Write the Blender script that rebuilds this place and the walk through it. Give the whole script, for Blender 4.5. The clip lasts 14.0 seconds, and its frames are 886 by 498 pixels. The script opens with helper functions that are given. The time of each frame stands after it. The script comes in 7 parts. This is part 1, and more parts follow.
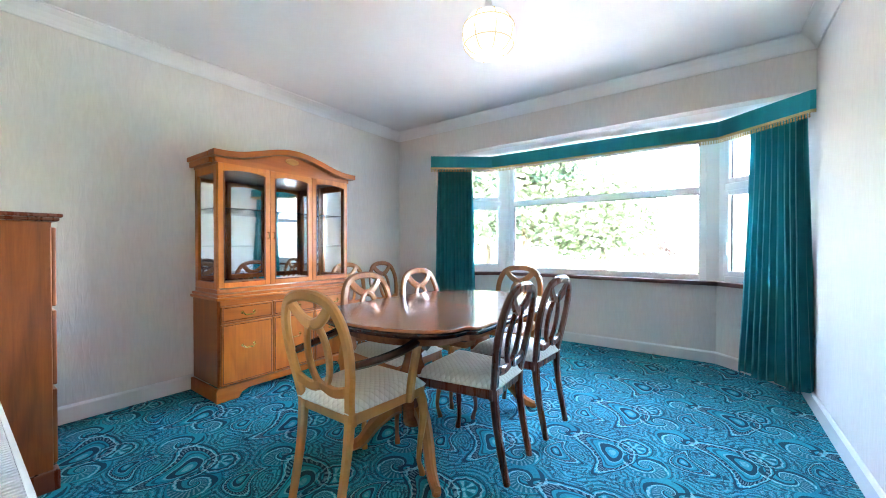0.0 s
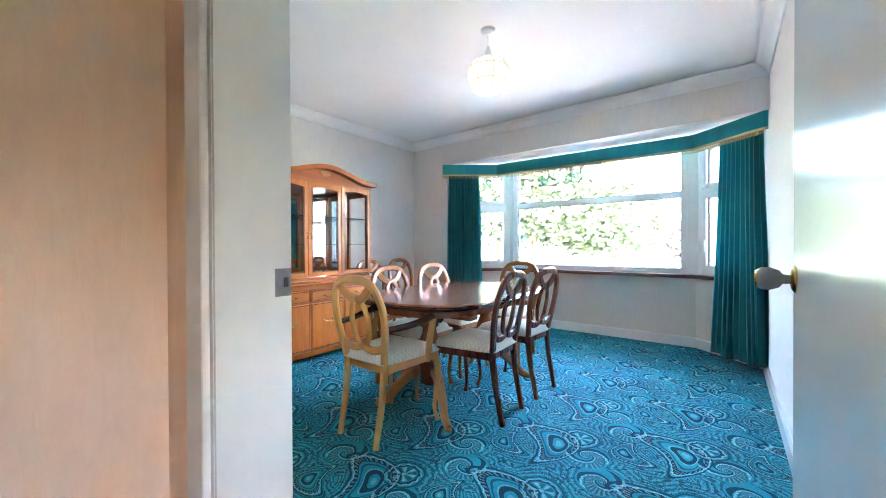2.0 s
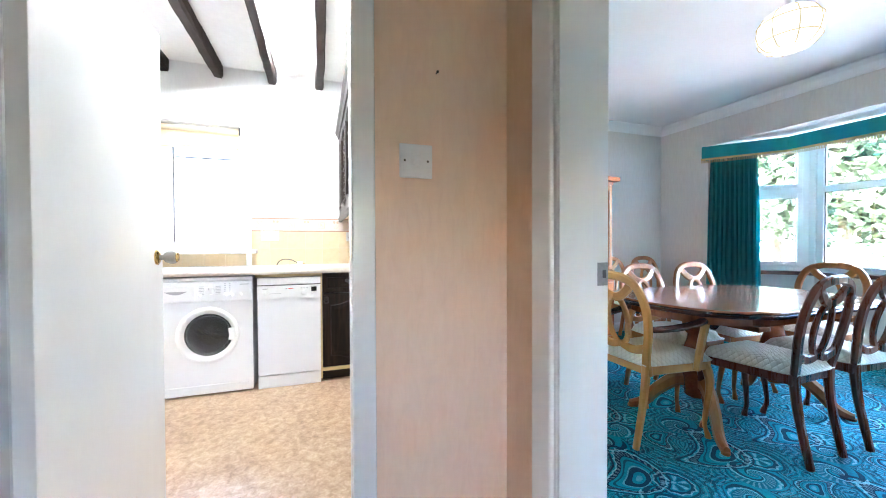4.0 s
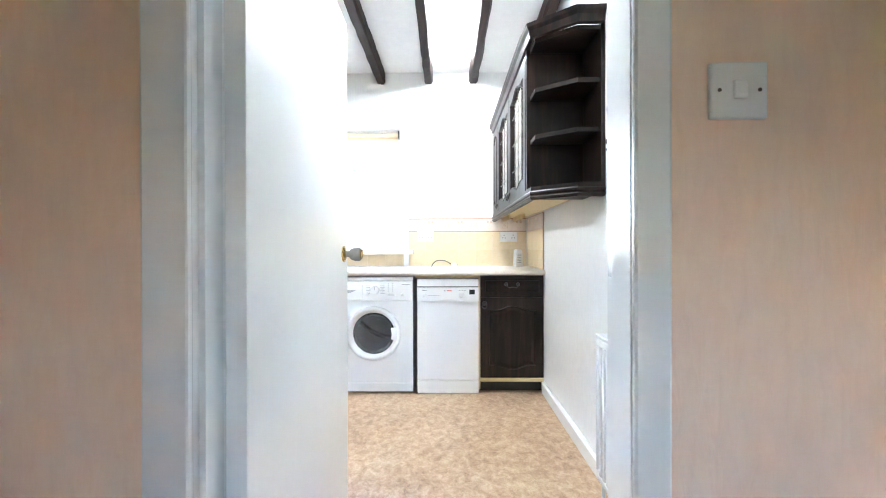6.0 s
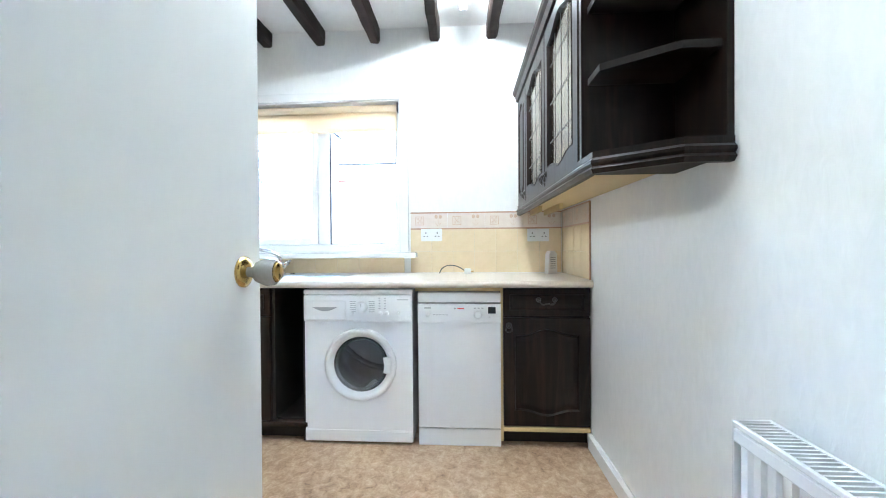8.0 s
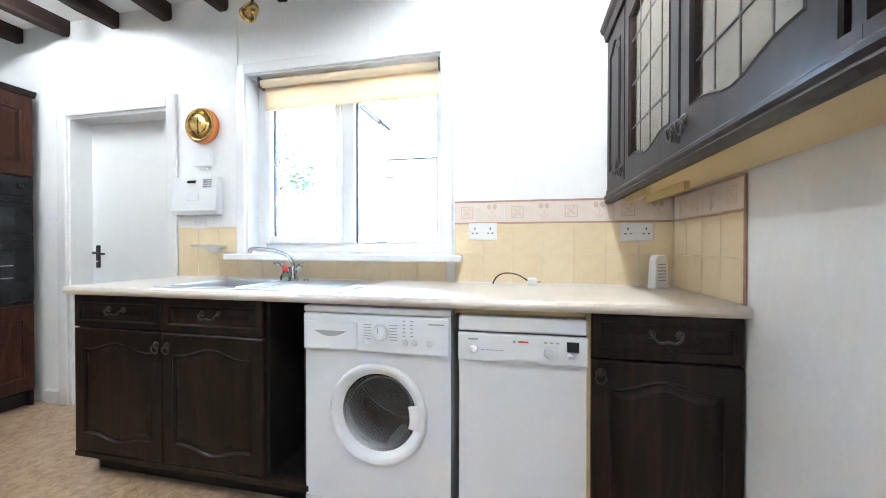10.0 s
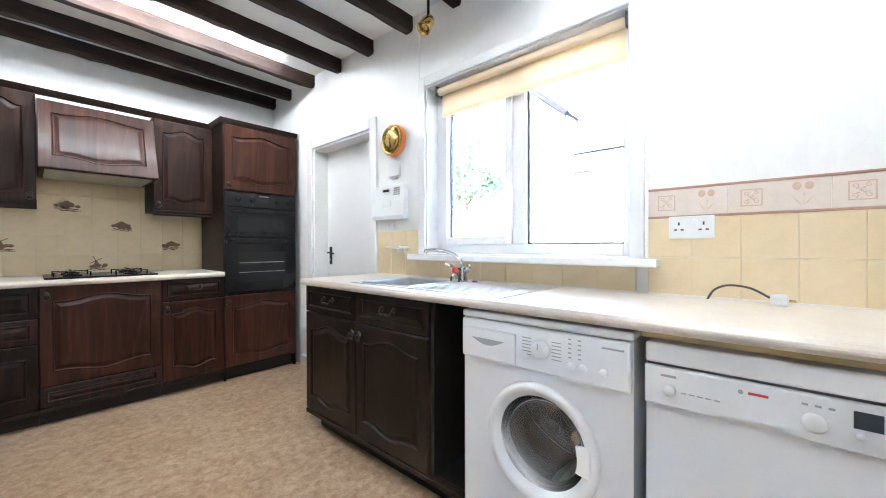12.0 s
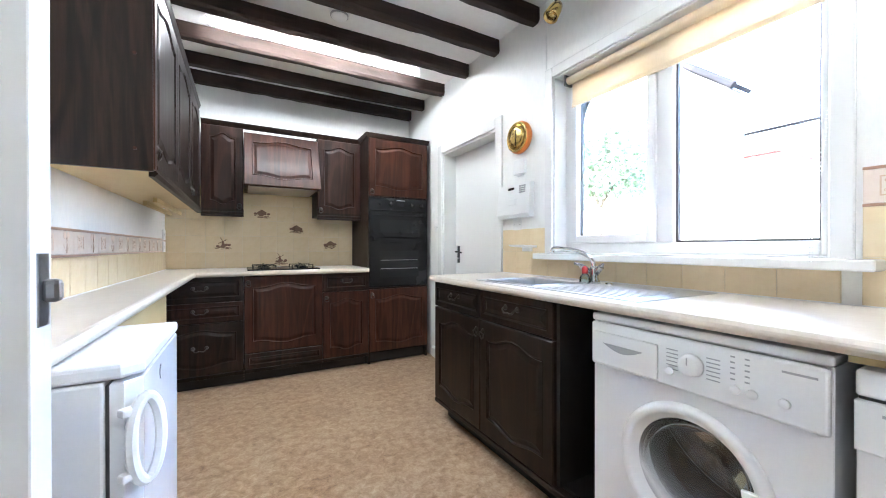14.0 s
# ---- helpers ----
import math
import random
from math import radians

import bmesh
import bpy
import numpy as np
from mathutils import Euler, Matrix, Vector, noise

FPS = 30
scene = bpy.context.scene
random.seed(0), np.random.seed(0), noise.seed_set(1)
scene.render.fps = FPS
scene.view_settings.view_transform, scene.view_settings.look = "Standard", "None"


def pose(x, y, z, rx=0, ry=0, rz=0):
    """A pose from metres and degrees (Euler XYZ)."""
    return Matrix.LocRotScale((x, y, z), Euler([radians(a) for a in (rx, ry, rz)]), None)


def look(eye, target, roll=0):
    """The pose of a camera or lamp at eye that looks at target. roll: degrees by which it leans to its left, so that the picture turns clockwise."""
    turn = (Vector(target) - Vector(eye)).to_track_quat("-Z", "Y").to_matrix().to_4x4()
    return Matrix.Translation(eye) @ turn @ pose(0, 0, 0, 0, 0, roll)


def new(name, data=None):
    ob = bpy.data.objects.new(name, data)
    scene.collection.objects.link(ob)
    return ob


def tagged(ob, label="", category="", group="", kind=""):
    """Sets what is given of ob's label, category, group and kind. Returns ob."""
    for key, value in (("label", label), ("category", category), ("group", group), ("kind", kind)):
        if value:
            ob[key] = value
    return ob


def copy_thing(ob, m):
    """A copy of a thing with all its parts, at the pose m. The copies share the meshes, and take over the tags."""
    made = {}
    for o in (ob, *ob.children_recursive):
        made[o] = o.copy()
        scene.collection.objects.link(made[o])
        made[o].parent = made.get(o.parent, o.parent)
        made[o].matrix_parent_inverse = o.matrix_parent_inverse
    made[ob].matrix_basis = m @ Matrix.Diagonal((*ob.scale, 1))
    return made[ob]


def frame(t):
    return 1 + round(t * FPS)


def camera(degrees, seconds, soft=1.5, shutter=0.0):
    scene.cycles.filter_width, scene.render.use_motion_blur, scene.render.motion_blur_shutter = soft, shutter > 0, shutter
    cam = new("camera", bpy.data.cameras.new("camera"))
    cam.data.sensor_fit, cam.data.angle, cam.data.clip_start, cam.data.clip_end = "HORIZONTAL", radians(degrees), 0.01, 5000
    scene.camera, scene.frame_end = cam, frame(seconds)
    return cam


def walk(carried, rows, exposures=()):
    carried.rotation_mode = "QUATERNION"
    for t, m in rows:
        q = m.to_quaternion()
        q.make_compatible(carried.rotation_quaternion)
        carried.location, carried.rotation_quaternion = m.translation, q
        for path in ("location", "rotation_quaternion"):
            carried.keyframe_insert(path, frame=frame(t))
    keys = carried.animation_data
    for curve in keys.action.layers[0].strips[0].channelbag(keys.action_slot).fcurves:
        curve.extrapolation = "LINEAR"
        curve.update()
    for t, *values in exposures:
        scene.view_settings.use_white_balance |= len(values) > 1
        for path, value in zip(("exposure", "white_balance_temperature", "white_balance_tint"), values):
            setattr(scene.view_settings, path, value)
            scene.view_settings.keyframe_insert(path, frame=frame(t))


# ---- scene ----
cam = camera(100.7, 14.0, 1.0)
PATH = [
    (0, (0.091, 0.185, 1.106), (-1.088, 1.8, 1.088), -0.0),
    (0.5, (0.18, 0.046, 1.108), (-0.985, 1.672, 1.09), -0.1),
    (1, (0.257, -0.062, 1.099), (-0.899, 1.569, 1.081), -0.1),
    (1.5, (0.317, -0.144, 1.084), (-0.831, 1.494, 1.076), -0.0),
    (2, (0.406, -0.231, 1.083), (-0.822, 1.348, 1.068), -0.2),
    (2.5, (0.477, -0.309, 1.088), (-0.91, 1.132, 1.066), -0.3),
    (3, (0.479, -0.357, 1.087), (-1.094, 0.878, 1.062), -0.3),
    (3.5, (0.452, -0.416, 1.085), (-1.31, 0.53, 1.059), -0.2),
    (4, (0.413, -0.49, 1.087), (-1.481, 0.153, 1.056), -0.2),
    (4.2, (0.389, -0.518, 1.091), (-1.539, 0.011, 1.054), -0.2),
    (6.3, (-0.045, -0.705, 1.056), (-2.044, -0.762, 1.045), -0.2),
    (6.5, (-0.122, -0.682, 1.065), (-2.12, -0.751, 1.048), -0.2),
    (7, (-0.288, -0.675, 1.071), (-2.287, -0.746, 1.054), -0.0),
    (7.2, (-0.35, -0.673, 1.072), (-2.348, -0.751, 1.062), -0.1),
    (9.3, (-1.092, -0.663, 1.098), (-3.077, -0.904, 1.064), -0.3),
    (9.5, (-1.15, -0.676, 1.089), (-3.13, -0.958, 1.071), -0.1),
    (10, (-1.277, -0.693, 1.087), (-3.232, -1.118, 1.069), -0.0),
    (10.5, (-1.37, -0.718, 1.091), (-3.274, -1.329, 1.073), -0.1),
    (11, (-1.421, -0.709, 1.093), (-3.231, -1.56, 1.076), -0.2),
    (11.5, (-1.46, -0.684, 1.092), (-3.124, -1.794, 1.079), -0.1),
    (12, (-1.494, -0.673, 1.088), (-2.989, -2.001, 1.075), -0.1),
    (12.5, (-1.515, -0.673, 1.083), (-2.836, -2.174, 1.07), -0.1),
    (13, (-1.524, -0.67, 1.079), (-2.683, -2.3, 1.069), -0.0),
    (13.5, (-1.524, -0.674, 1.077), (-2.556, -2.388, 1.068), -0.0),
    (14, (-1.52, -0.672, 1.075), (-2.477, -2.428, 1.067), 0.0),
]
walk(cam, [(t, look(eye, target, roll)) for t, eye, target, roll in PATH], [(0.0, 7.62, 6500, 12), (2.5, 7.6, 6450, 12), (4.2, 7.65, 5900, 9), (6.5, 7.4, 5600, 4), (7.2, 7.15, 5500, 2), (9.5, 6.85, 5750, 6), (14.0, 6.75, 5900, 9)])

# ---- world, sun, exposure ----
world = bpy.data.worlds.new("world")
scene.world = world
world.use_nodes = True
wn = world.node_tree.nodes
sky = wn.new("ShaderNodeTexSky")
sky.sky_type, sky.sun_disc = "NISHITA", False
sky.sun_elevation, sky.sun_rotation = radians(48), radians(150)
sky.dust_density, sky.air_density, sky.ozone_density = 4.0, 1.0, 0.8
wn["Background"].inputs["Strength"].default_value = 0.15
world.node_tree.links.new(sky.outputs[0], wn["Background"].inputs["Color"])
sun = new("sun", bpy.data.lights.new("sun", "SUN"))
sun.data.energy, sun.data.angle, sun.data.color = 0.5, radians(15), (1.0, 0.95, 0.88)
sun.matrix_world = look((0, 0, 20), (0 - 0.33, 0 + 0.58, 20 - 0.74))

# ---- small helpers ----
def part(name, bm, material, parent=None, label="", smooth=False):
    """Links a bmesh, in the parent's coordinates, as one mesh object."""
    me = bpy.data.meshes.new(name)
    bmesh.ops.recalc_face_normals(bm, faces=bm.faces)
    if smooth:
        for f in bm.faces:
            f.smooth = True
    bm.to_mesh(me)
    bm.free()
    me.materials.append(material)
    ob = new(name, me)
    ob.parent = parent
    if label:
        ob["label"] = label
    return ob


def thing(name, label, category, at=(0, 0, 0), rz=0, group=""):
    ob = new(name)
    ob.empty_display_size = 0.1
    ob.matrix_basis = pose(*at, 0, 0, rz)
    return tagged(ob, label, category, group)


def setting(name, bm, material, label="", smooth=False):
    return tagged(part(name, bm, material, None, label, smooth), label, "", "", "structure")


def add_box(bm, x0, x1, y0, y1, z0, z1, bevel=0.0, seg=2):
    vs = [bm.verts.new((x, y, z)) for x in (x0, x1) for y in (y0, y1) for z in (z0, z1)]
    fs = [bm.faces.new([vs[i] for i in q]) for q in ((0, 1, 3, 2), (4, 6, 7, 5), (0, 4, 5, 1), (2, 3, 7, 6), (0, 2, 6, 4), (1, 5, 7, 3))]
    if bevel:
        es = {e for f in fs for e in f.edges}
        bmesh.ops.bevel(bm, geom=list(es), offset=bevel, segments=seg, affect="EDGES", profile=0.5)
    return bm


def box(x0, x1, y0, y1, z0, z1, bevel=0.0, seg=2):
    return add_box(bmesh.new(), x0, x1, y0, y1, z0, z1, bevel, seg)


def sheet(axis, at, a0, a1, z0, z1):
    """One sheet of glass in the plane x = at or y = at."""
    bm = bmesh.new()
    put = (lambda a, z: (at, a, z)) if axis == "x" else (lambda a, z: (a, at, z))
    bm.faces.new([bm.verts.new(put(a, z)) for a, z in ((a0, z0), (a1, z0), (a1, z1), (a0, z1))])
    return bm


def each(name, rows, material, parent, bevel=0.0, label=""):
    """One part for every row of a box."""
    return [part(name, box(*r, bevel), material, parent, label) for r in rows]


def boxes(*rows, bevel=0.0):
    bm = bmesh.new()
    for r in rows:
        add_box(bm, *r, bevel=bevel)
    return bm


def lathe(profile, n=24, centre=(0, 0, 0), axis="z", bm=None):
    bm = bm or bmesh.new()
    rings = []
    for r, h in profile:
        ring = []
        for i in range(n):
            a = 2 * math.pi * i / n
            c, s = r * math.cos(a), r * math.sin(a)
            p = {"z": (c, s, h), "x": (h, c, s), "y": (c, h, s)}[axis]
            ring.append(bm.verts.new([p[k] + centre[k] for k in range(3)]))
        rings.append(ring)
    for a, b in zip(rings, rings[1:]):
        for i in range(n):
            bm.faces.new((a[i], a[(i + 1) % n], b[(i + 1) % n], b[i]))
    for ring in (rings[0], rings[-1]):
        bm.faces.new(ring)
    return bm


def sweep(points, section, closed=False, up=(0, 0, 1), bm=None, scale=None):
    """A section (list of (side, up) offsets) carried along points; scale: one factor a point."""
    bm = bm or bmesh.new()
    pts = [Vector(p) for p in points]
    n, rings = len(pts), []
    up = Vector(up)
    for i, p in enumerate(pts):
        a = pts[i - 1] if (i or closed) else pts[0]
        b = pts[(i + 1) % n] if (i < n - 1 or closed) else pts[-1]
        d = (b - a).normalized()
        side = d.cross(up)
        side = side.normalized() if side.length > 1e-5 else Vector((1, 0, 0))
        top = side.cross(d).normalized()
        k = scale[i] if scale else 1.0
        rings.append([bm.verts.new(p + (side * s + top * t) * k) for s, t in section])
    m = len(section)
    pairs = list(zip(rings, rings[1:])) + ([(rings[-1], rings[0])] if closed else [])
    for a, b in pairs:
        for i in range(m):
            bm.faces.new((a[i], a[(i + 1) % m], b[(i + 1) % m], b[i]))
    if not closed:
        bm.faces.new(rings[0])
        bm.faces.new(rings[-1])
    return bm


def ring_section(r, n=8, sq=1.0):
    return [(r * math.cos(2 * math.pi * i / n), r * sq * math.sin(2 * math.pi * i / n)) for i in range(n)]


def soft_rect(w, h, c=0.25):
    """A rectangle with cut corners."""
    k = c * min(w, h)
    a, b = w / 2, h / 2
    return [(a, -b + k), (a, b - k), (a - k, b), (-a + k, b), (-a, b - k), (-a, -b + k), (-a + k, -b), (a - k, -b)]


def curve_points(ctrl, n=8, closed=False):
    """Catmull-Rom through the control points."""
    c = [Vector(p) for p in ctrl]
    out = []
    m = len(c)
    for i in range(m if closed else m - 1):
        p0 = c[i - 1] if (i or closed) else c[0]
        p1, p2 = c[i], c[(i + 1) % m]
        p3 = c[(i + 2) % m] if (closed or i + 2 < m) else c[-1]
        for j in range(n):
            t = j / n
            out.append(0.5 * (2 * p1 + (p2 - p0) * t + (2 * p0 - 5 * p1 + 4 * p2 - p3) * t * t + (3 * p1 - p0 - 3 * p2 + p3) * t ** 3))
    if not closed:
        out.append(c[-1])
    return out


def prism(outline, lo, hi, axis="z", bm=None, bevel=0.0):
    """A flat outline of (a, b) pairs, pulled along an axis from lo to hi."""
    bm = bm or bmesh.new()
    put = {"z": lambda a, b, h: (a, b, h), "x": lambda a, b, h: (h, a, b), "y": lambda a, b, h: (a, h, b)}[axis]
    low = [bm.verts.new(put(a, b, lo)) for a, b in outline]
    top = [bm.verts.new(put(a, b, hi)) for a, b in outline]
    n = len(low)
    for i in range(n):
        bm.faces.new((low[i], low[(i + 1) % n], top[(i + 1) % n], top[i]))
    f1, f2 = bm.faces.new(low), bm.faces.new(top)
    if bevel:
        bmesh.ops.bevel(bm, geom=list(set(f1.edges) | set(f2.edges)), offset=bevel, segments=2, affect="EDGES", profile=0.5)
    return bm


def ellipse(rx, ry, n=32, cx=0.0, cy=0.0):
    return [(cx + rx * math.cos(2 * math.pi * i / n), cy + ry * math.sin(2 * math.pi * i / n)) for i in range(n)]


# ---- materials ----
def base_material(name):
    m = bpy.data.materials.new(name)
    m.use_nodes = True
    nt = m.node_tree
    return m, nt, nt.nodes["Principled BSDF"]


def node(nt, kind, **values):
    n = nt.nodes.new("ShaderNode" + kind)
    for k, v in values.items():
        if k in n.inputs:
            n.inputs[k].default_value = v
    return n


def ramp(nt, fac, stops):
    r = nt.nodes.new("ShaderNodeValToRGB")
    while len(r.color_ramp.elements) < len(stops):
        r.color_ramp.elements.new(0.5)
    for e, (pos, col) in zip(r.color_ramp.elements, stops):
        e.position, e.color = pos, (*col, 1)
    nt.links.new(fac, r.inputs[0])
    return r.outputs[0]


def maths(nt, op, a, b=None, c=None):
    n = nt.nodes.new("ShaderNodeMath")
    n.operation = op
    for i, v in enumerate((a, b, c)):
        if v is None:
            continue
        if isinstance(v, (int, float)):
            n.inputs[i].default_value = v
        else:
            nt.links.new(v, n.inputs[i])
    return n.outputs[0]


def stretched(nt, scale, source="Object"):
    tc = nt.nodes.new("ShaderNodeTexCoord")
    mp = nt.nodes.new("ShaderNodeMapping")
    mp.inputs["Scale"].default_value = scale
    nt.links.new(tc.outputs[source], mp.inputs[0])
    return mp.outputs[0]


def surface(name, a, b, rough=0.5, scale=(3, 3, 3), fine=(120, 120, 120), bump=0.05, metal=0.0, coat=0.0, rough_var=0.1, depth=0.002, sheen=0.0, random=0.0):
    """Two colours mixed by a broad and a fine noise, with fine relief and uneven gloss."""
    m, nt, p = base_material(name)
    n1 = node(nt, "TexNoise", Scale=1.0, Detail=5.0, Roughness=0.6)
    n2 = node(nt, "TexNoise", Scale=1.0, Detail=3.0, Roughness=0.6)
    nt.links.new(stretched(nt, scale), n1.inputs["Vector"])
    nt.links.new(stretched(nt, fine), n2.inputs["Vector"])
    mixed = maths(nt, "ADD", maths(nt, "MULTIPLY", n1.outputs[0], 0.65), maths(nt, "MULTIPLY", n2.outputs[0], 0.35))
    if random:
        oi = nt.nodes.new("ShaderNodeObjectInfo")
        mixed = maths(nt, "ADD", mixed, maths(nt, "MULTIPLY", maths(nt, "SUBTRACT", oi.outputs["Random"], 0.5), random))
    nt.links.new(ramp(nt, mixed, ((0.32, a), (0.68, b))), p.inputs["Base Color"])
    nt.links.new(maths(nt, "MULTIPLY_ADD", n1.outputs[0], rough_var, rough - rough_var / 2), p.inputs["Roughness"])
    p.inputs["Metallic"].default_value = metal
    p.inputs["Coat Weight"].default_value = coat
    p.inputs["Coat Roughness"].default_value = 0.12
    p.inputs["Sheen Weight"].default_value = sheen
    if bump:
        bp = node(nt, "Bump", Strength=min(1.0, bump), Distance=depth)
        nt.links.new(n2.outputs[0], bp.inputs["Height"])
        nt.links.new(bp.outputs[0], p.inputs["Normal"])
    return m


def wood(name, dark, mid, light, axis="z", rough=0.3, coat=0.3, ring=18.0, grain=1.0, figure=1.0):
    m, nt, p = base_material(name)
    along, across = 2.2 * grain, 38.0 * grain
    sc = {"x": (along, across, across), "y": (across, along, across), "z": (across, across, along)}[axis]
    broad = {"x": (0.9, 6, 6), "y": (6, 0.9, 6), "z": (6, 6, 0.9)}[axis]
    n1 = node(nt, "TexNoise", Scale=1.0, Detail=6.0, Roughness=0.7, Distortion=0.6)
    n2 = node(nt, "TexNoise", Scale=1.0, Detail=2.0, Roughness=0.5, Distortion=1.2)
    nt.links.new(stretched(nt, sc), n1.inputs["Vector"])
    nt.links.new(stretched(nt, broad), n2.inputs["Vector"])
    rings = maths(nt, "SINE", maths(nt, "MULTIPLY", n2.outputs[0], ring))
    oi = nt.nodes.new("ShaderNodeObjectInfo")
    v = maths(nt, "ADD", maths(nt, "MULTIPLY_ADD", n1.outputs[0], 0.7 * figure, 0.35 - 0.35 * figure), maths(nt, "MULTIPLY", rings, 0.09 * figure))
    v = maths(nt, "ADD", v, maths(nt, "MULTIPLY_ADD", oi.outputs["Random"], 0.14, 0.08))
    nt.links.new(ramp(nt, v, ((0.28, dark), (0.5, mid), (0.75, light))), p.inputs["Base Color"])
    nt.links.new(maths(nt, "MULTIPLY_ADD", n1.outputs[0], 0.2, rough - 0.08), p.inputs["Roughness"])
    p.inputs["Coat Weight"].default_value = coat
    p.inputs["Specular IOR Level"].default_value = 0.5 if coat >= 0.3 else 0.22
    p.inputs["Coat Roughness"].default_value = 0.15
    bp = node(nt, "Bump", Strength=0.25, Distance=0.0008)
    nt.links.new(n1.outputs[0], bp.inputs["Height"])
    nt.links.new(bp.outputs[0], p.inputs["Normal"])
    return m


def glowing(name, colour, strength):
    m, nt, p = base_material(name)
    p.inputs["Base Color"].default_value = (*colour, 1)
    p.inputs["Emission Color"].default_value = (*colour, 1)
    p.inputs["Emission Strength"].default_value = strength
    return m


def clear_glass(name, tint=(1, 1, 1), gloss=0.08, rough=0.02, shine=(0.8, 0.8, 0.8)):
    m = bpy.data.materials.new(name)
    m.use_nodes = True
    nt = m.node_tree
    nt.nodes.remove(nt.nodes["Principled BSDF"])
    t, g, mix = node(nt, "BsdfTransparent"), node(nt, "BsdfGlossy", Roughness=rough), nt.nodes.new("ShaderNodeMixShader")
    t.inputs[0].default_value = (*tint, 1)
    g.inputs[0].default_value = (*shine, 1)
    fr = node(nt, "Fresnel", IOR=1.45)
    nt.links.new(maths(nt, "ADD", fr.outputs[0], gloss - 0.04), mix.inputs[0])
    nt.links.new(t.outputs[0], mix.inputs[1])
    nt.links.new(g.outputs[0], mix.inputs[2])
    nt.links.new(mix.outputs[0], nt.nodes["Material Output"].inputs[0])
    return m


def wallpaper(name, a, b, relief, scale):
    """Embossed paper: upright strands of relief over a broad tone."""
    m, nt, p = base_material(name)
    n1 = node(nt, "TexNoise", Scale=1.0, Detail=3.0, Roughness=0.55, Distortion=0.8)
    n2 = node(nt, "TexNoise", Scale=0.7, Detail=3.0)
    nt.links.new(stretched(nt, scale), n1.inputs["Vector"])
    nt.links.new(ramp(nt, maths(nt, "ADD", maths(nt, "MULTIPLY", n1.outputs[0], 0.5), maths(nt, "MULTIPLY", n2.outputs[0], 0.5)), ((0.35, a), (0.65, b))), p.inputs["Base Color"])
    p.inputs["Roughness"].default_value = 0.62
    bp = node(nt, "Bump", Strength=relief, Distance=0.004)
    nt.links.new(n1.outputs[0], bp.inputs["Height"])
    nt.links.new(bp.outputs[0], p.inputs["Normal"])
    return m


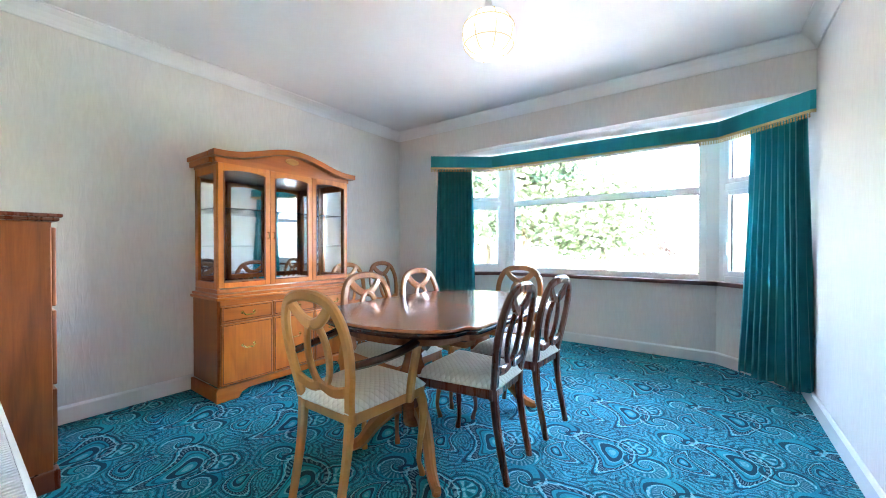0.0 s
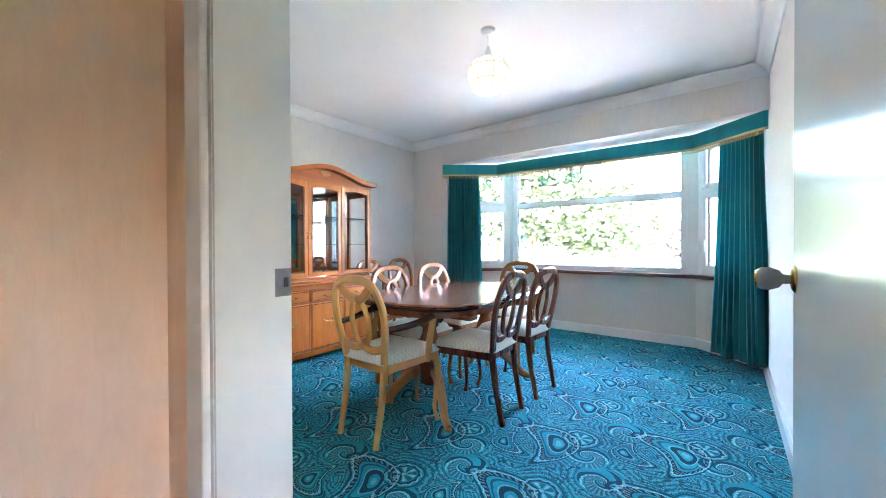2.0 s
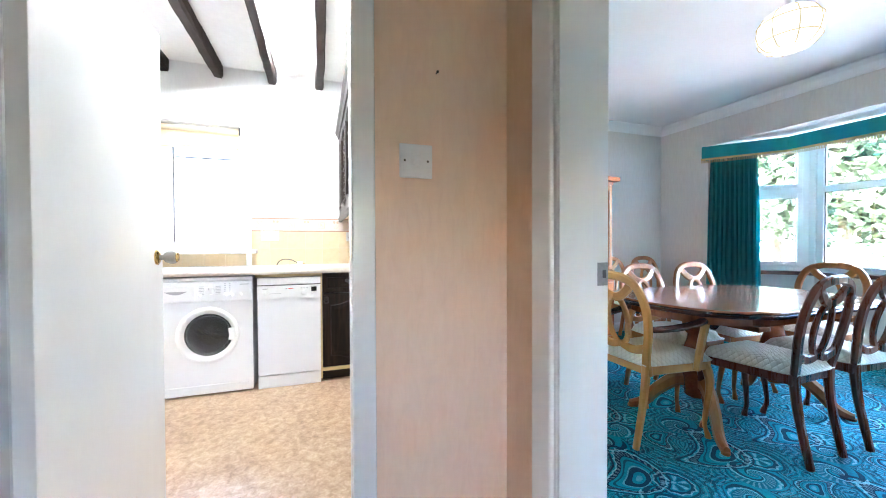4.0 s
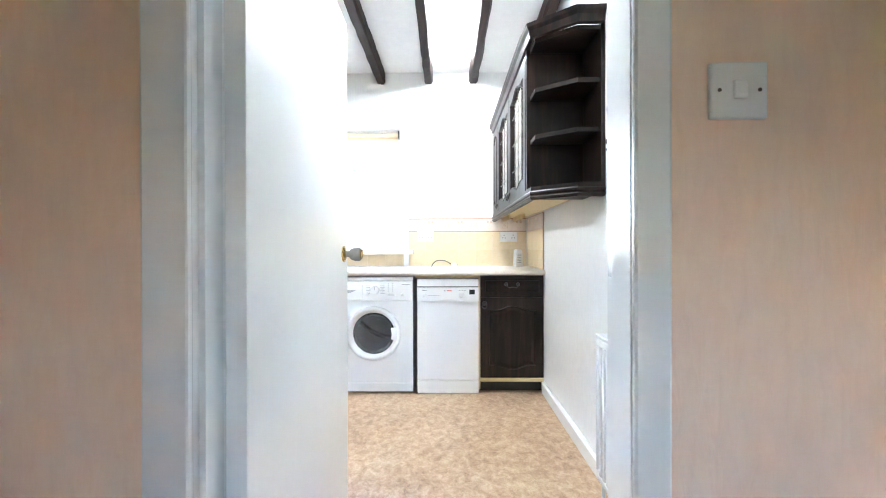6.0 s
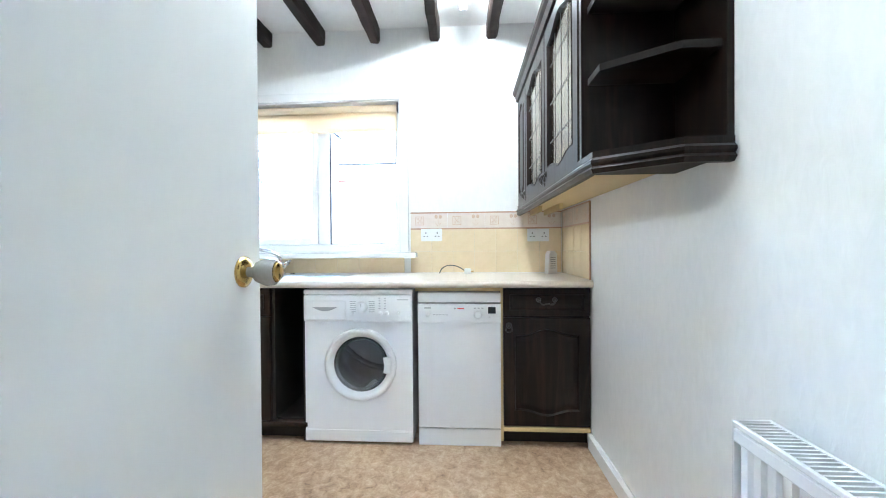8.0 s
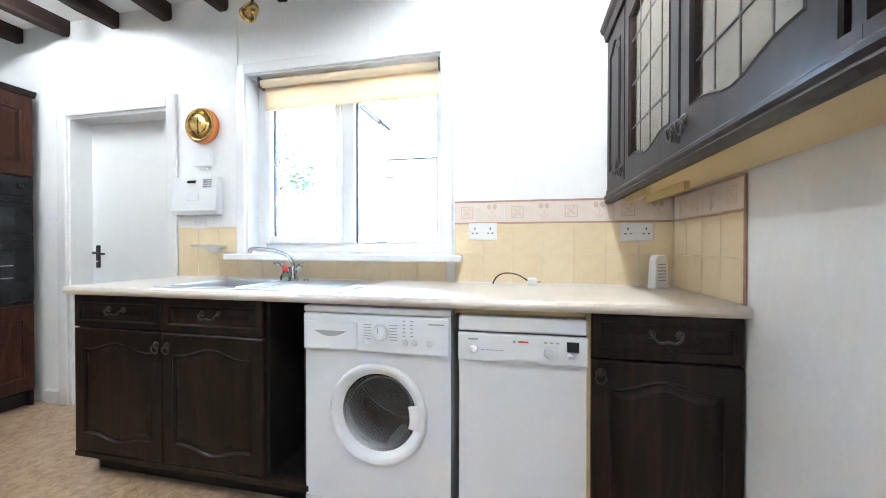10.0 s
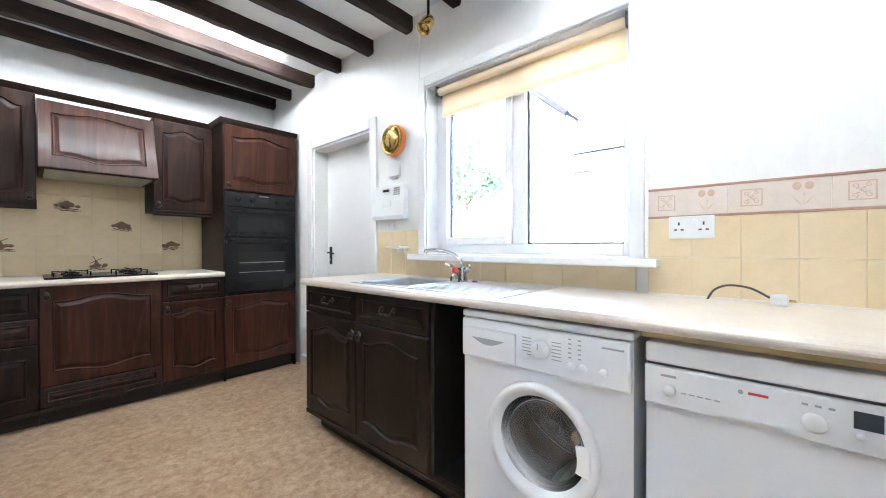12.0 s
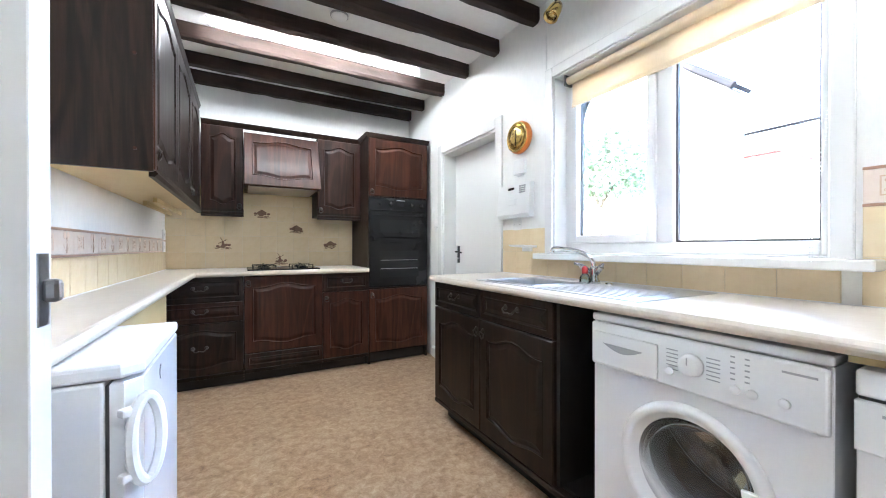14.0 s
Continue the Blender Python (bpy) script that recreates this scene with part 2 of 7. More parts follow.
def carpet_material():
    """Teal carpet woven in a half-drop repeat: paisley teardrops with beaded hems, curled hooks, round flowers and echo lines."""
    m, nt, p = base_material("paisley_carpet")
    L = nt.links.new
    pos = stretched(nt, (1, 1, 1))
    cell = 0.56
    mul = lambda a, b: maths(nt, "MULTIPLY", a, b)
    add = lambda a, b: maths(nt, "ADD", a, b)
    sub = lambda a, b: maths(nt, "SUBTRACT", a, b)
    most = lambda *v: v[0] if len(v) == 1 else maths(nt, "MAXIMUM", v[0], most(*v[1:]))
    least = lambda a, b: maths(nt, "MINIMUM", a, b)
    over = lambda v, at: maths(nt, "GREATER_THAN", v, at)
    under = lambda v, at: maths(nt, "LESS_THAN", v, at)
    size = lambda v: maths(nt, "ABSOLUTE", v)
    sine = lambda v: maths(nt, "SINE", v)
    near = lambda v, at, w: under(size(sub(v, at)), w)
    warp = node(nt, "TexNoise", Scale=7.0, Detail=2.0)
    L(pos, warp.inputs["Vector"])
    shift = nt.nodes.new("ShaderNodeVectorMath")
    shift.operation = "MULTIPLY_ADD"
    L(warp.outputs["Color"], shift.inputs[0])
    shift.inputs[1].default_value = (0.035, 0.035, 0)
    L(pos, shift.inputs[2])
    grid = nt.nodes.new("ShaderNodeSeparateXYZ")
    L(shift.outputs[0], grid.inputs[0])
    gx, gy = mul(grid.outputs[0], 1 / cell), mul(grid.outputs[1], 1 / cell)

    def local(ox, oy, turn, scale=1.0):
        """Axes of one motif, set at (ox, oy) in the repeat and turned by degrees."""
        x = add(gx, ox)
        y = add(gy, add(mul(maths(nt, "FLOOR", x), 0.5), oy))
        x, y = sub(maths(nt, "FRACT", x), 0.5), sub(maths(nt, "FRACT", y), 0.5)
        c, d = math.cos(radians(turn)) / scale, math.sin(radians(turn)) / scale
        return add(mul(x, c), mul(y, d)), sub(mul(y, c), mul(x, d))

    def teardrop(u, v):
        v = sub(v, mul(mul(u, u), 1.9))
        v = mul(v, sub(1.75, mul(u, 1.9)))
        return maths(nt, "SQRT", add(mul(u, u), mul(v, v))), maths(nt, "ARCTAN2", v, u)

    def polar(u, v):
        return maths(nt, "SQRT", add(mul(u, u), mul(v, v))), maths(nt, "ARCTAN2", v, u)

    def scallop(th, k):
        return size(sine(mul(th, k)))

    light, dark, away = [], [], None
    for ox, oy, turn, scale in ((0.0, 0.0, 118, 1.0), (0.46, 0.30, 300, 0.55)):
        r, th = teardrop(*local(ox, oy, turn, scale))
        hem = add(r, mul(scallop(th, 11.0), 0.020))
        light += [mul(near(hem, 0.345, 0.010), 1.0), mul(near(r, 0.292, 0.020), mul(over(sine(mul(th, 34.0)), 0.2), 0.55)), mul(near(r, 0.165, 0.008), 0.5), mul(under(r, 0.05), 0.45)]
        dark += [mul(near(r, 0.372, 0.013), 0.9), mul(near(r, 0.292, 0.030), 0.95), mul(near(r, 0.225, 0.010), 0.7), mul(near(r, 0.125, 0.030), 0.9)]
        d = mul(sub(r, 0.37), scale)
        away = d if away is None else least(away, d)
    # curled hooks
    for ox, oy, turn, hand in ((0.52, 0.86, 30, 1), (0.72, 0.55, 200, -1)):
        r, th = polar(*local(ox, oy, turn))
        coil = sub(mul(th, hand / 6.2832), mul(maths(nt, "LOGARITHM", maths(nt, "MAXIMUM", r, 0.01), math.e), 0.42))
        arm = size(sub(maths(nt, "FRACT", coil), 0.5))
        inside = under(r, 0.185)
        light += [mul(inside, near(add(arm, mul(scallop(th, 9.0), 0.03)), 0.235, 0.026)), mul(inside, mul(mul(under(arm, 0.13), over(sine(mul(th, 26.0)), 0.25)), 0.55))]
        dark += [mul(inside, mul(near(arm, 0.32, 0.06), 0.85)), mul(inside, mul(under(arm, 0.16), 0.5))]
        away = least(away, sub(r, 0.19))
    # round flowers
    r, th = polar(*local(0.86, 0.28, 0))
    light += [mul(near(add(r, mul(scallop(th, 6.0), 0.014)), 0.150, 0.007), 0.8), mul(mul(under(r, 0.10), over(r, 0.03)), mul(over(sine(mul(th, 6.0)), 0.5), 0.75)), mul(under(r, 0.018), 0.8)]
    dark += [mul(near(r, 0.125, 0.014), 0.85), mul(mul(under(r, 0.10), over(r, 0.03)), mul(under(sine(mul(th, 6.0)), -0.2), 0.6)), mul(near(r, 0.172, 0.008), 0.8)]
    away = least(away, sub(r, 0.17))
    # echo lines and small sprigs in the ground between
    field = over(away, 0.012)
    swirl = node(nt, "TexNoise", Scale=15.0, Detail=1.0, Distortion=1.6)
    L(shift.outputs[0], swirl.inputs["Vector"])
    echo = sine(add(mul(away, 125.0), mul(swirl.outputs[0], 5.0)))
    vein = size(sub(swirl.outputs[0], 0.5))
    light += [mul(field, mul(over(echo, 0.88), 0.32)), mul(field, mul(near(vein, 0.055, 0.006), 0.5))]
    dark += [mul(field, mul(under(echo, -0.45), 0.62)), mul(field, mul(under(vein, 0.030), 0.8))]
    pile = node(nt, "TexNoise", Scale=420.0, Detail=2.0)
    patch = node(nt, "TexNoise", Scale=3.0, Detail=4.0)
    breakup = node(nt, "TexNoise", Scale=85.0, Detail=4.0, Roughness=0.7)
    for n in (pile, patch, breakup):
        L(pos, n.inputs["Vector"])
    soft = maths(nt, "MULTIPLY_ADD", breakup.outputs[0], 2.8, -0.75)
    tone = ramp(nt, add(mul(patch.outputs[0], 0.5), mul(breakup.outputs[0], 0.5)), ((0.36, (0.004, 0.155, 0.20)), (0.62, (0.013, 0.32, 0.385))))
    c1 = nt.nodes.new("ShaderNodeMix")
    c1.data_type = "RGBA"
    L(mul(most(*dark), least(add(soft, 0.65), 1.0)), c1.inputs[0])
    L(tone, c1.inputs[6])
    c1.inputs[7].default_value = (0.001, 0.024, 0.048, 1)
    c2 = nt.nodes.new("ShaderNodeMix")
    c2.data_type = "RGBA"
    L(mul(mul(most(*light), 0.66), least(maths(nt, "MAXIMUM", soft, 0.0), 1.0)), c2.inputs[0])
    L(c1.outputs[2], c2.inputs[6])
    c2.inputs[7].default_value = (0.38, 0.74, 0.79, 1)
    L(c2.outputs[2], p.inputs["Base Color"])
    p.inputs["Roughness"].default_value = 0.95
    p.inputs["Specular IOR Level"].default_value = 0.15
    bp = node(nt, "Bump", Strength=0.6, Distance=0.004)
    L(pile.outputs[0], bp.inputs["Height"])
    L(bp.outputs[0], p.inputs["Normal"])
    return m


def vinyl_material():
    m, nt, p = base_material("mottled_vinyl")
    pos = stretched(nt, (1, 1, 1))
    a = node(nt, "TexNoise", Scale=22.0, Detail=6.0, Roughness=0.7, Distortion=0.6)
    b = node(nt, "TexNoise", Scale=3.0, Detail=3.0)
    c = node(nt, "TexNoise", Scale=75.0, Detail=3.0, Roughness=0.7)
    for n in (a, b, c):
        nt.links.new(pos, n.inputs["Vector"])
    v = maths(nt, "ADD", maths(nt, "MULTIPLY", a.outputs[0], 0.6), maths(nt, "ADD", maths(nt, "MULTIPLY", b.outputs[0], 0.2), maths(nt, "MULTIPLY", c.outputs[0], 0.25)))
    nt.links.new(ramp(nt, v, ((0.36, (0.19, 0.115, 0.065)), (0.47, (0.36, 0.235, 0.14)), (0.56, (0.47, 0.335, 0.215)), (0.68, (0.60, 0.47, 0.33)))), p.inputs["Base Color"])
    nt.links.new(maths(nt, "MULTIPLY_ADD", b.outputs[0], 0.25, 0.24), p.inputs["Roughness"])
    bp = node(nt, "Bump", Strength=0.15, Distance=0.001)
    nt.links.new(c.outputs[0], bp.inputs["Height"])
    nt.links.new(bp.outputs[0], p.inputs["Normal"])
    return m


def quilt_material():
    """Cream damask with a woven diamond quilting."""
    m, nt, p = base_material("cream_quilted_fabric")
    pos = stretched(nt, (1, 1, 1))
    xyz = nt.nodes.new("ShaderNodeSeparateXYZ")
    nt.links.new(pos, xyz.inputs[0])
    s = maths(nt, "ABSOLUTE", maths(nt, "SINE", maths(nt, "MULTIPLY", maths(nt, "ADD", xyz.outputs[0], xyz.outputs[1]), 105.0)))
    d = maths(nt, "ABSOLUTE", maths(nt, "SINE", maths(nt, "MULTIPLY", maths(nt, "SUBTRACT", xyz.outputs[0], xyz.outputs[1]), 105.0)))
    h = maths(nt, "POWER", maths(nt, "MULTIPLY", s, d), 0.4)
    n1 = node(nt, "TexNoise", Scale=300.0, Detail=2.0)
    nt.links.new(pos, n1.inputs["Vector"])
    nt.links.new(ramp(nt, maths(nt, "ADD", maths(nt, "MULTIPLY", h, 0.6), maths(nt, "MULTIPLY", n1.outputs[0], 0.4)), ((0.2, (0.62, 0.56, 0.46)), (0.6, (0.77, 0.725, 0.63)))), p.inputs["Base Color"])
    p.inputs["Roughness"].default_value = 0.85
    p.inputs["Sheen Weight"].default_value = 0.2
    bp = node(nt, "Bump", Strength=0.7, Distance=0.006)
    nt.links.new(maths(nt, "ADD", h, maths(nt, "MULTIPLY", n1.outputs[0], 0.15)), bp.inputs["Height"])
    nt.links.new(bp.outputs[0], p.inputs["Normal"])
    return m


PAPER = wallpaper("embossed_wallpaper", (0.66, 0.62, 0.575), (0.74, 0.70, 0.655), 0.5, (55, 55, 9))
KPAPER = wallpaper("kitchen_wallpaper", (0.76, 0.765, 0.75), (0.82, 0.82, 0.805), 0.22, (40, 40, 14))
PEACH = wallpaper("peach_wallpaper", (0.76, 0.55, 0.41), (0.81, 0.61, 0.47), 0.3, (45, 45, 12))
CEIL = surface("ceiling_paint", (0.77, 0.77, 0.765), (0.81, 0.81, 0.80), 0.8, fine=(60, 60, 60), bump=0.1)
KCEIL = surface("textured_ceiling_paint", (0.72, 0.71, 0.69), (0.80, 0.79, 0.77), 0.85, fine=(28, 28, 28), bump=0.5, depth=0.004)
GLOSS = surface("white_gloss_paint", (0.76, 0.765, 0.755), (0.79, 0.79, 0.78), 0.22, scale=(1.2, 1.2, 1.2), fine=(40, 40, 5), bump=0.04, coat=0.15, rough_var=0.03)
UPVC = surface("white_upvc", (0.78, 0.79, 0.79), (0.83, 0.83, 0.83), 0.3, bump=0.02)
CARPET = carpet_material()
HALLCARPET = surface("beige_carpet", (0.40, 0.31, 0.23), (0.48, 0.38, 0.29), 0.95, fine=(300, 300, 300), bump=0.5)
VINYL = vinyl_material()
QUILT = quilt_material()
VELVET = surface("teal_velvet", (0.0, 0.235, 0.265), (0.007, 0.35, 0.385), 0.7, scale=(9, 9, 0.7), fine=(260, 260, 260), bump=0.1, sheen=0.0)
BRAID = surface("gold_braid", (0.42, 0.30, 0.10), (0.62, 0.48, 0.2), 0.6, fine=(160, 160, 160), bump=0.6)
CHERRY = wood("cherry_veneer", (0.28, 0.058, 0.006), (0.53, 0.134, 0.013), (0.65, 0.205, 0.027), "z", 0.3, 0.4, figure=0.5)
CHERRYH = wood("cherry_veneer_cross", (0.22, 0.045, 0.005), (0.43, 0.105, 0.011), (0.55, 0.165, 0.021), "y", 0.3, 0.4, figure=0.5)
# the same cherry darkened: the cabinet sides' shade is put into the colour
CHERRYS = wood("shaded_cherry_side", (0.18, 0.036, 0.005), (0.34, 0.078, 0.010), (0.45, 0.12, 0.018), "z", 0.3, 0.4, figure=0.5)
CHESTW = wood("red_cherry_veneer", (0.10, 0.022, 0.006), (0.21, 0.052, 0.012), (0.30, 0.085, 0.02), "z", 0.3, 0.4)
CHAIRW = wood("honey_stained_beech", (0.19, 0.052, 0.009), (0.38, 0.125, 0.022), (0.50, 0.19, 0.042), "z", 0.3, 0.35, figure=0.45)
PALEW = wood("pale_honey_beech", (0.36, 0.135, 0.024), (0.54, 0.23, 0.05), (0.65, 0.31, 0.085), "z", 0.32, 0.3, figure=0.4)
DARKW = wood("dark_mahogany", (0.075, 0.017, 0.008), (0.15, 0.038, 0.016), (0.22, 0.064, 0.027), "z", 0.26, 0.4, figure=0.5)
TABLEW = wood("polished_mahogany", (0.14, 0.037, 0.013), (0.26, 0.080, 0.027), (0.35, 0.128, 0.046), "y", 0.2, 0.6)
EDGEW = wood("dark_mahogany_edge", (0.045, 0.013, 0.007), (0.09, 0.028, 0.014), (0.14, 0.05, 0.025), "y", 0.22, 0.5, ring=8.0)
RAILW = wood("varnished_hardwood_sill", (0.05, 0.015, 0.009), (0.11, 0.035, 0.018), (0.16, 0.06, 0.03), "x", 0.3, 0.3)
OAK = wood("dark_stained_oak", (0.005, 0.0028, 0.002), (0.012, 0.006, 0.004), (0.030, 0.015, 0.0095), "z", 0.40, 0.08, ring=26.0)
OAKX = wood("dark_stained_oak_cross", (0.005, 0.0028, 0.002), (0.011, 0.0055, 0.0038), (0.028, 0.014, 0.009), "y", 0.40, 0.08, ring=26.0)
REDOAK = wood("red_brown_oak", (0.015, 0.0046, 0.0025), (0.038, 0.0115, 0.006), (0.078, 0.027, 0.0135), "z", 0.40, 0.08, ring=26.0)
MIDOAK = wood("brown_oak", (0.010, 0.0042, 0.003), (0.021, 0.0085, 0.0055), (0.048, 0.021, 0.013), "z", 0.40, 0.08, ring=26.0)
BEAMW = wood("black_stained_beam", (0.010, 0.006, 0.005), (0.024, 0.014, 0.011), (0.05, 0.03, 0.023), "x", 0.6, 0.0, grain=0.8)
CHIP = surface("cream_melamine_board", (0.55, 0.42, 0.2), (0.62, 0.49, 0.26), 0.5, bump=0.05)
BRASS = surface("polished_brass", (0.55, 0.36, 0.1), (0.7, 0.5, 0.2), 0.22, metal=1.0, bump=0.02)
OLDBRASS = surface("antique_brass", (0.045, 0.042, 0.040), (0.11, 0.10, 0.09), 0.32, metal=1.0, bump=0.1)
CHROME = surface("chrome", (0.62, 0.63, 0.64), (0.75, 0.76, 0.77), 0.1, metal=1.0, bump=0.0)
STEEL = surface("brushed_steel", (0.62, 0.62, 0.61), (0.72, 0.72, 0.71), 0.36, metal=1.0, scale=(4, 4, 4), fine=(20, 300, 20), bump=0.05)
DULLSTEEL = surface("dull_plated_steel", (0.22, 0.22, 0.22), (0.36, 0.36, 0.36), 0.35, metal=1.0, bump=0.05)
SMOKEKNOB = surface("smoky_acrylic", (0.34, 0.33, 0.30), (0.46, 0.45, 0.42), 0.15, bump=0.02, coat=0.3)
ENAMEL = surface("white_enamel", (0.74, 0.75, 0.755), (0.79, 0.795, 0.80), 0.22, bump=0.015, coat=0.2)
PLASTIC = surface("white_plastic", (0.72, 0.73, 0.73), (0.77, 0.775, 0.775), 0.35, bump=0.02)
GREYP = surface("grey_plastic", (0.30, 0.31, 0.32), (0.36, 0.37, 0.38), 0.4, bump=0.02)
BLACK = surface("black_enamel", (0.007, 0.007, 0.0075), (0.013, 0.013, 0.014), 0.26, bump=0.02, coat=0.05)
# near-black for plinths and recess boards, the recesses' shade put into the colour
SHADOW = surface("shade_black_board", (0.006, 0.005, 0.004), (0.014, 0.011, 0.009), 0.6, bump=0.1)
WORKTOP = surface("cream_laminate", (0.60, 0.535, 0.455), (0.70, 0.645, 0.57), 0.3, scale=(14, 14, 14), fine=(90, 90, 90), bump=0.03)
TILE = surface("cream_glazed_tile", (0.69, 0.560, 0.35), (0.76, 0.635, 0.435), 0.2, scale=(12, 12, 12), fine=(40, 40, 40), bump=0.05, random=0.16)
BORDER = surface("pink_cream_border_tile", (0.68, 0.59, 0.52), (0.74, 0.66, 0.59), 0.25, scale=(20, 20, 20), bump=0.05, random=0.1)
STRIP = surface("terracotta_edging", (0.38, 0.22, 0.14), (0.46, 0.28, 0.19), 0.35, bump=0.03)
MOTIF = surface("tan_printed_relief", (0.50, 0.35, 0.25), (0.62, 0.46, 0.35), 0.3, scale=(60, 60, 60), bump=0.05)
PRINT = surface("sepia_print", (0.12, 0.06, 0.035), (0.26, 0.15, 0.09), 0.3, scale=(90, 90, 90), bump=0.02)
GROUT = surface("grout", (0.62, 0.56, 0.44), (0.70, 0.64, 0.52), 0.9, bump=0.2)
BLIND = surface("cream_roller_fabric", (0.78, 0.66, 0.48), (0.84, 0.73, 0.56), 0.8, fine=(200, 200, 200), bump=0.1)
bt = BLIND.node_tree
bmix, btr = bt.nodes.new("ShaderNodeMixShader"), node(bt, "BsdfTranslucent")
btr.inputs[0].default_value, bmix.inputs[0].default_value = (0.88, 0.74, 0.54, 1), 0.32
bt.links.new(bt.nodes["Principled BSDF"].outputs[0], bmix.inputs[1])
bt.links.new(btr.outputs[0], bmix.inputs[2])
bt.links.new(bmix.outputs[0], bt.nodes["Material Output"].inputs[0])
GLASS = clear_glass("window_glass")
CABGLASS = clear_glass("cabinet_glass", (0.985, 0.99, 0.99), 0.05)
DOORGLASS = clear_glass("washer_glass", (0.86, 0.88, 0.89), 0.06)
SMOKED = clear_glass("leaded_glass", (0.94, 0.92, 0.86), 0.20, 0.12, (0.86, 0.80, 0.70))
SHELFGLASS = clear_glass("green_edged_glass", (0.90, 0.97, 0.955), 0.08)
MIRROR = surface("silvered_mirror", (0.80, 0.83, 0.83), (0.84, 0.86, 0.86), 0.03, metal=1.0, bump=0.0, rough_var=0.01)
DRUM = surface("steel_drum", (0.05, 0.046, 0.044), (0.10, 0.093, 0.09), 0.3, metal=0.7, bump=0.1)
DARKGLASS = surface("dark_door_glass", (0.012, 0.013, 0.014), (0.02, 0.021, 0.022), 0.08, bump=0.0, coat=0.05)
RUBBER = surface("dark_grey_rubber", (0.05, 0.05, 0.052), (0.08, 0.08, 0.082), 0.6)
BLACK.node_tree.nodes["Principled BSDF"].inputs["Specular IOR Level"].default_value = 0.3
TUBE = glowing("fluorescent_tube", (1.0, 0.99, 0.97), 1.3)
BULBGLOW = glowing("lampshade_lit_from_within", (1.0, 0.91, 0.75), 0.0075)
RED = surface("red_plastic", (0.55, 0.03, 0.03), (0.65, 0.05, 0.04), 0.35)
LIQUID = clear_glass("clear_plastic_bottle", (0.85, 0.95, 0.92), 0.15)

# ---- the place: dining room (north), hall, kitchen (west) ----
DW, DE, DN, DS = -3.13, 0.69, 3.60, 0.10      # dining room inner faces
HW, HN, HE, HS = -0.50, -0.05, 1.45, -2.60    # hall
KW, KN, KS, KE, KE2 = -3.18, 0.0, -4.53, -0.62, -0.94   # kitchen; KE2: the thicker wall past the door
DCEIL, KCEILZ = 2.53, 2.60

setting("floor_dining", box(DW - 0.1, DE + 0.1, -0.02, 4.62, -0.12, 0.0), CARPET, "teal blue paisley carpet, worn softly")
# hall floor is out of view; its beige is picked to warm bounced light
setting("floor_hall", box(-0.532, HE + 0.1, HS - 0.2, -0.02, -0.12, -0.002), HALLCARPET, "plain beige hall carpet, out of view, coloured for warm bounced light")

# dining room walls
setting("wall_west", box(DW - 0.12, DW, 0.0, DN + 0.35, 0, 2.7), PAPER, "pale cream embossed wallpaper wall")
setting("wall_east", box(DE, DE + 0.15, 0.1, 4.6, 0, 2.7), PAPER, "pale cream embossed wallpaper wall")
setting("wall_south", boxes((DW, -0.30, 0.055, DS, 0, 2.7), (0.545, DE + 0.15, -0.05, DS, 0, 2.7), (-0.30, 0.545, -0.05, DS, 2.03, 2.7), (-0.5, -0.30, -0.05, 0.05, 0, 2.7)), PAPER, "pale wall around the dining room doorway")
setting("wall_north", boxes((DW, -2.53, DN, DN + 0.35, 0, 2.7), (-2.53, DE, DN, DN + 0.12, 2.165, 2.7)), PAPER, "pale cream wall with a bay opening")

BAY = [(-2.53, 3.90), (-1.97, 4.40), (0.16, 4.40), (0.69, 3.93)]
OUT = [(-2.72, 4.02), (-2.05, 4.58), (0.24, 4.58), (0.90, 4.02)]


def bay_prism(z0, z1, inner, outer):
    bm = bmesh.new()
    for i in range(3):
        prism([inner[i], inner[i + 1], outer[i + 1], outer[i]], z0, z1, "z", bm)
    return bm


setting("wall_bay", bay_prism(0, 0.755, BAY, OUT), PAPER, "pale wall below the bay window")
setting("wall_bay_head", bay_prism(2.165, 2.7, BAY, OUT), PAPER, "wall above the bay window")
setting("ceiling_bay", prism([(-2.53, 3.72), (-2.53, 3.90), (-1.97, 4.40), (0.16, 4.40), (0.69, 3.93), (0.69, 3.72)], 2.165, 2.25), CEIL, "white bay soffit")
setting("ceiling_dining", box(DW - 0.1, DE + 0.1, 0.0, DN + 0.1, DCEIL, 2.72), CEIL, "white painted plaster ceiling")

cove = [(0, 0), (0, -0.095), (0.010, -0.095), (0.014, -0.082), (0.028, -0.060), (0.050, -0.036), (0.074, -0.020), (0.084, -0.012), (0.095, -0.010), (0.095, 0)]


def cornice(name, p, q, inward):
    bm = bmesh.new()
    rings = []
    for c in (p, q):
        rings.append([bm.verts.new((c[0] + inward[0] * a, c[1] + inward[1] * a, DCEIL + b)) for a, b in cove])
    n = len(cove)
    for i in range(n):
        bm.faces.new((rings[0][i], rings[0][(i + 1) % n], rings[1][(i + 1) % n], rings[1][i]))
    bm.faces.new(rings[0]), bm.faces.new(rings[1])
    setting(name, bm, CEIL, "white coved plaster cornice")


cornice("cornice_west", (DW, DS), (DW, DN), (1, 0))
cornice("cornice_north", (DW + 0.002, DN), (DE - 0.002, DN), (0, -1))
cornice("cornice_east", (DE, DS), (DE, DN), (-1, 0))
cornice("cornice_south", (DW + 0.002, DS), (DE - 0.002, DS), (0, 1))


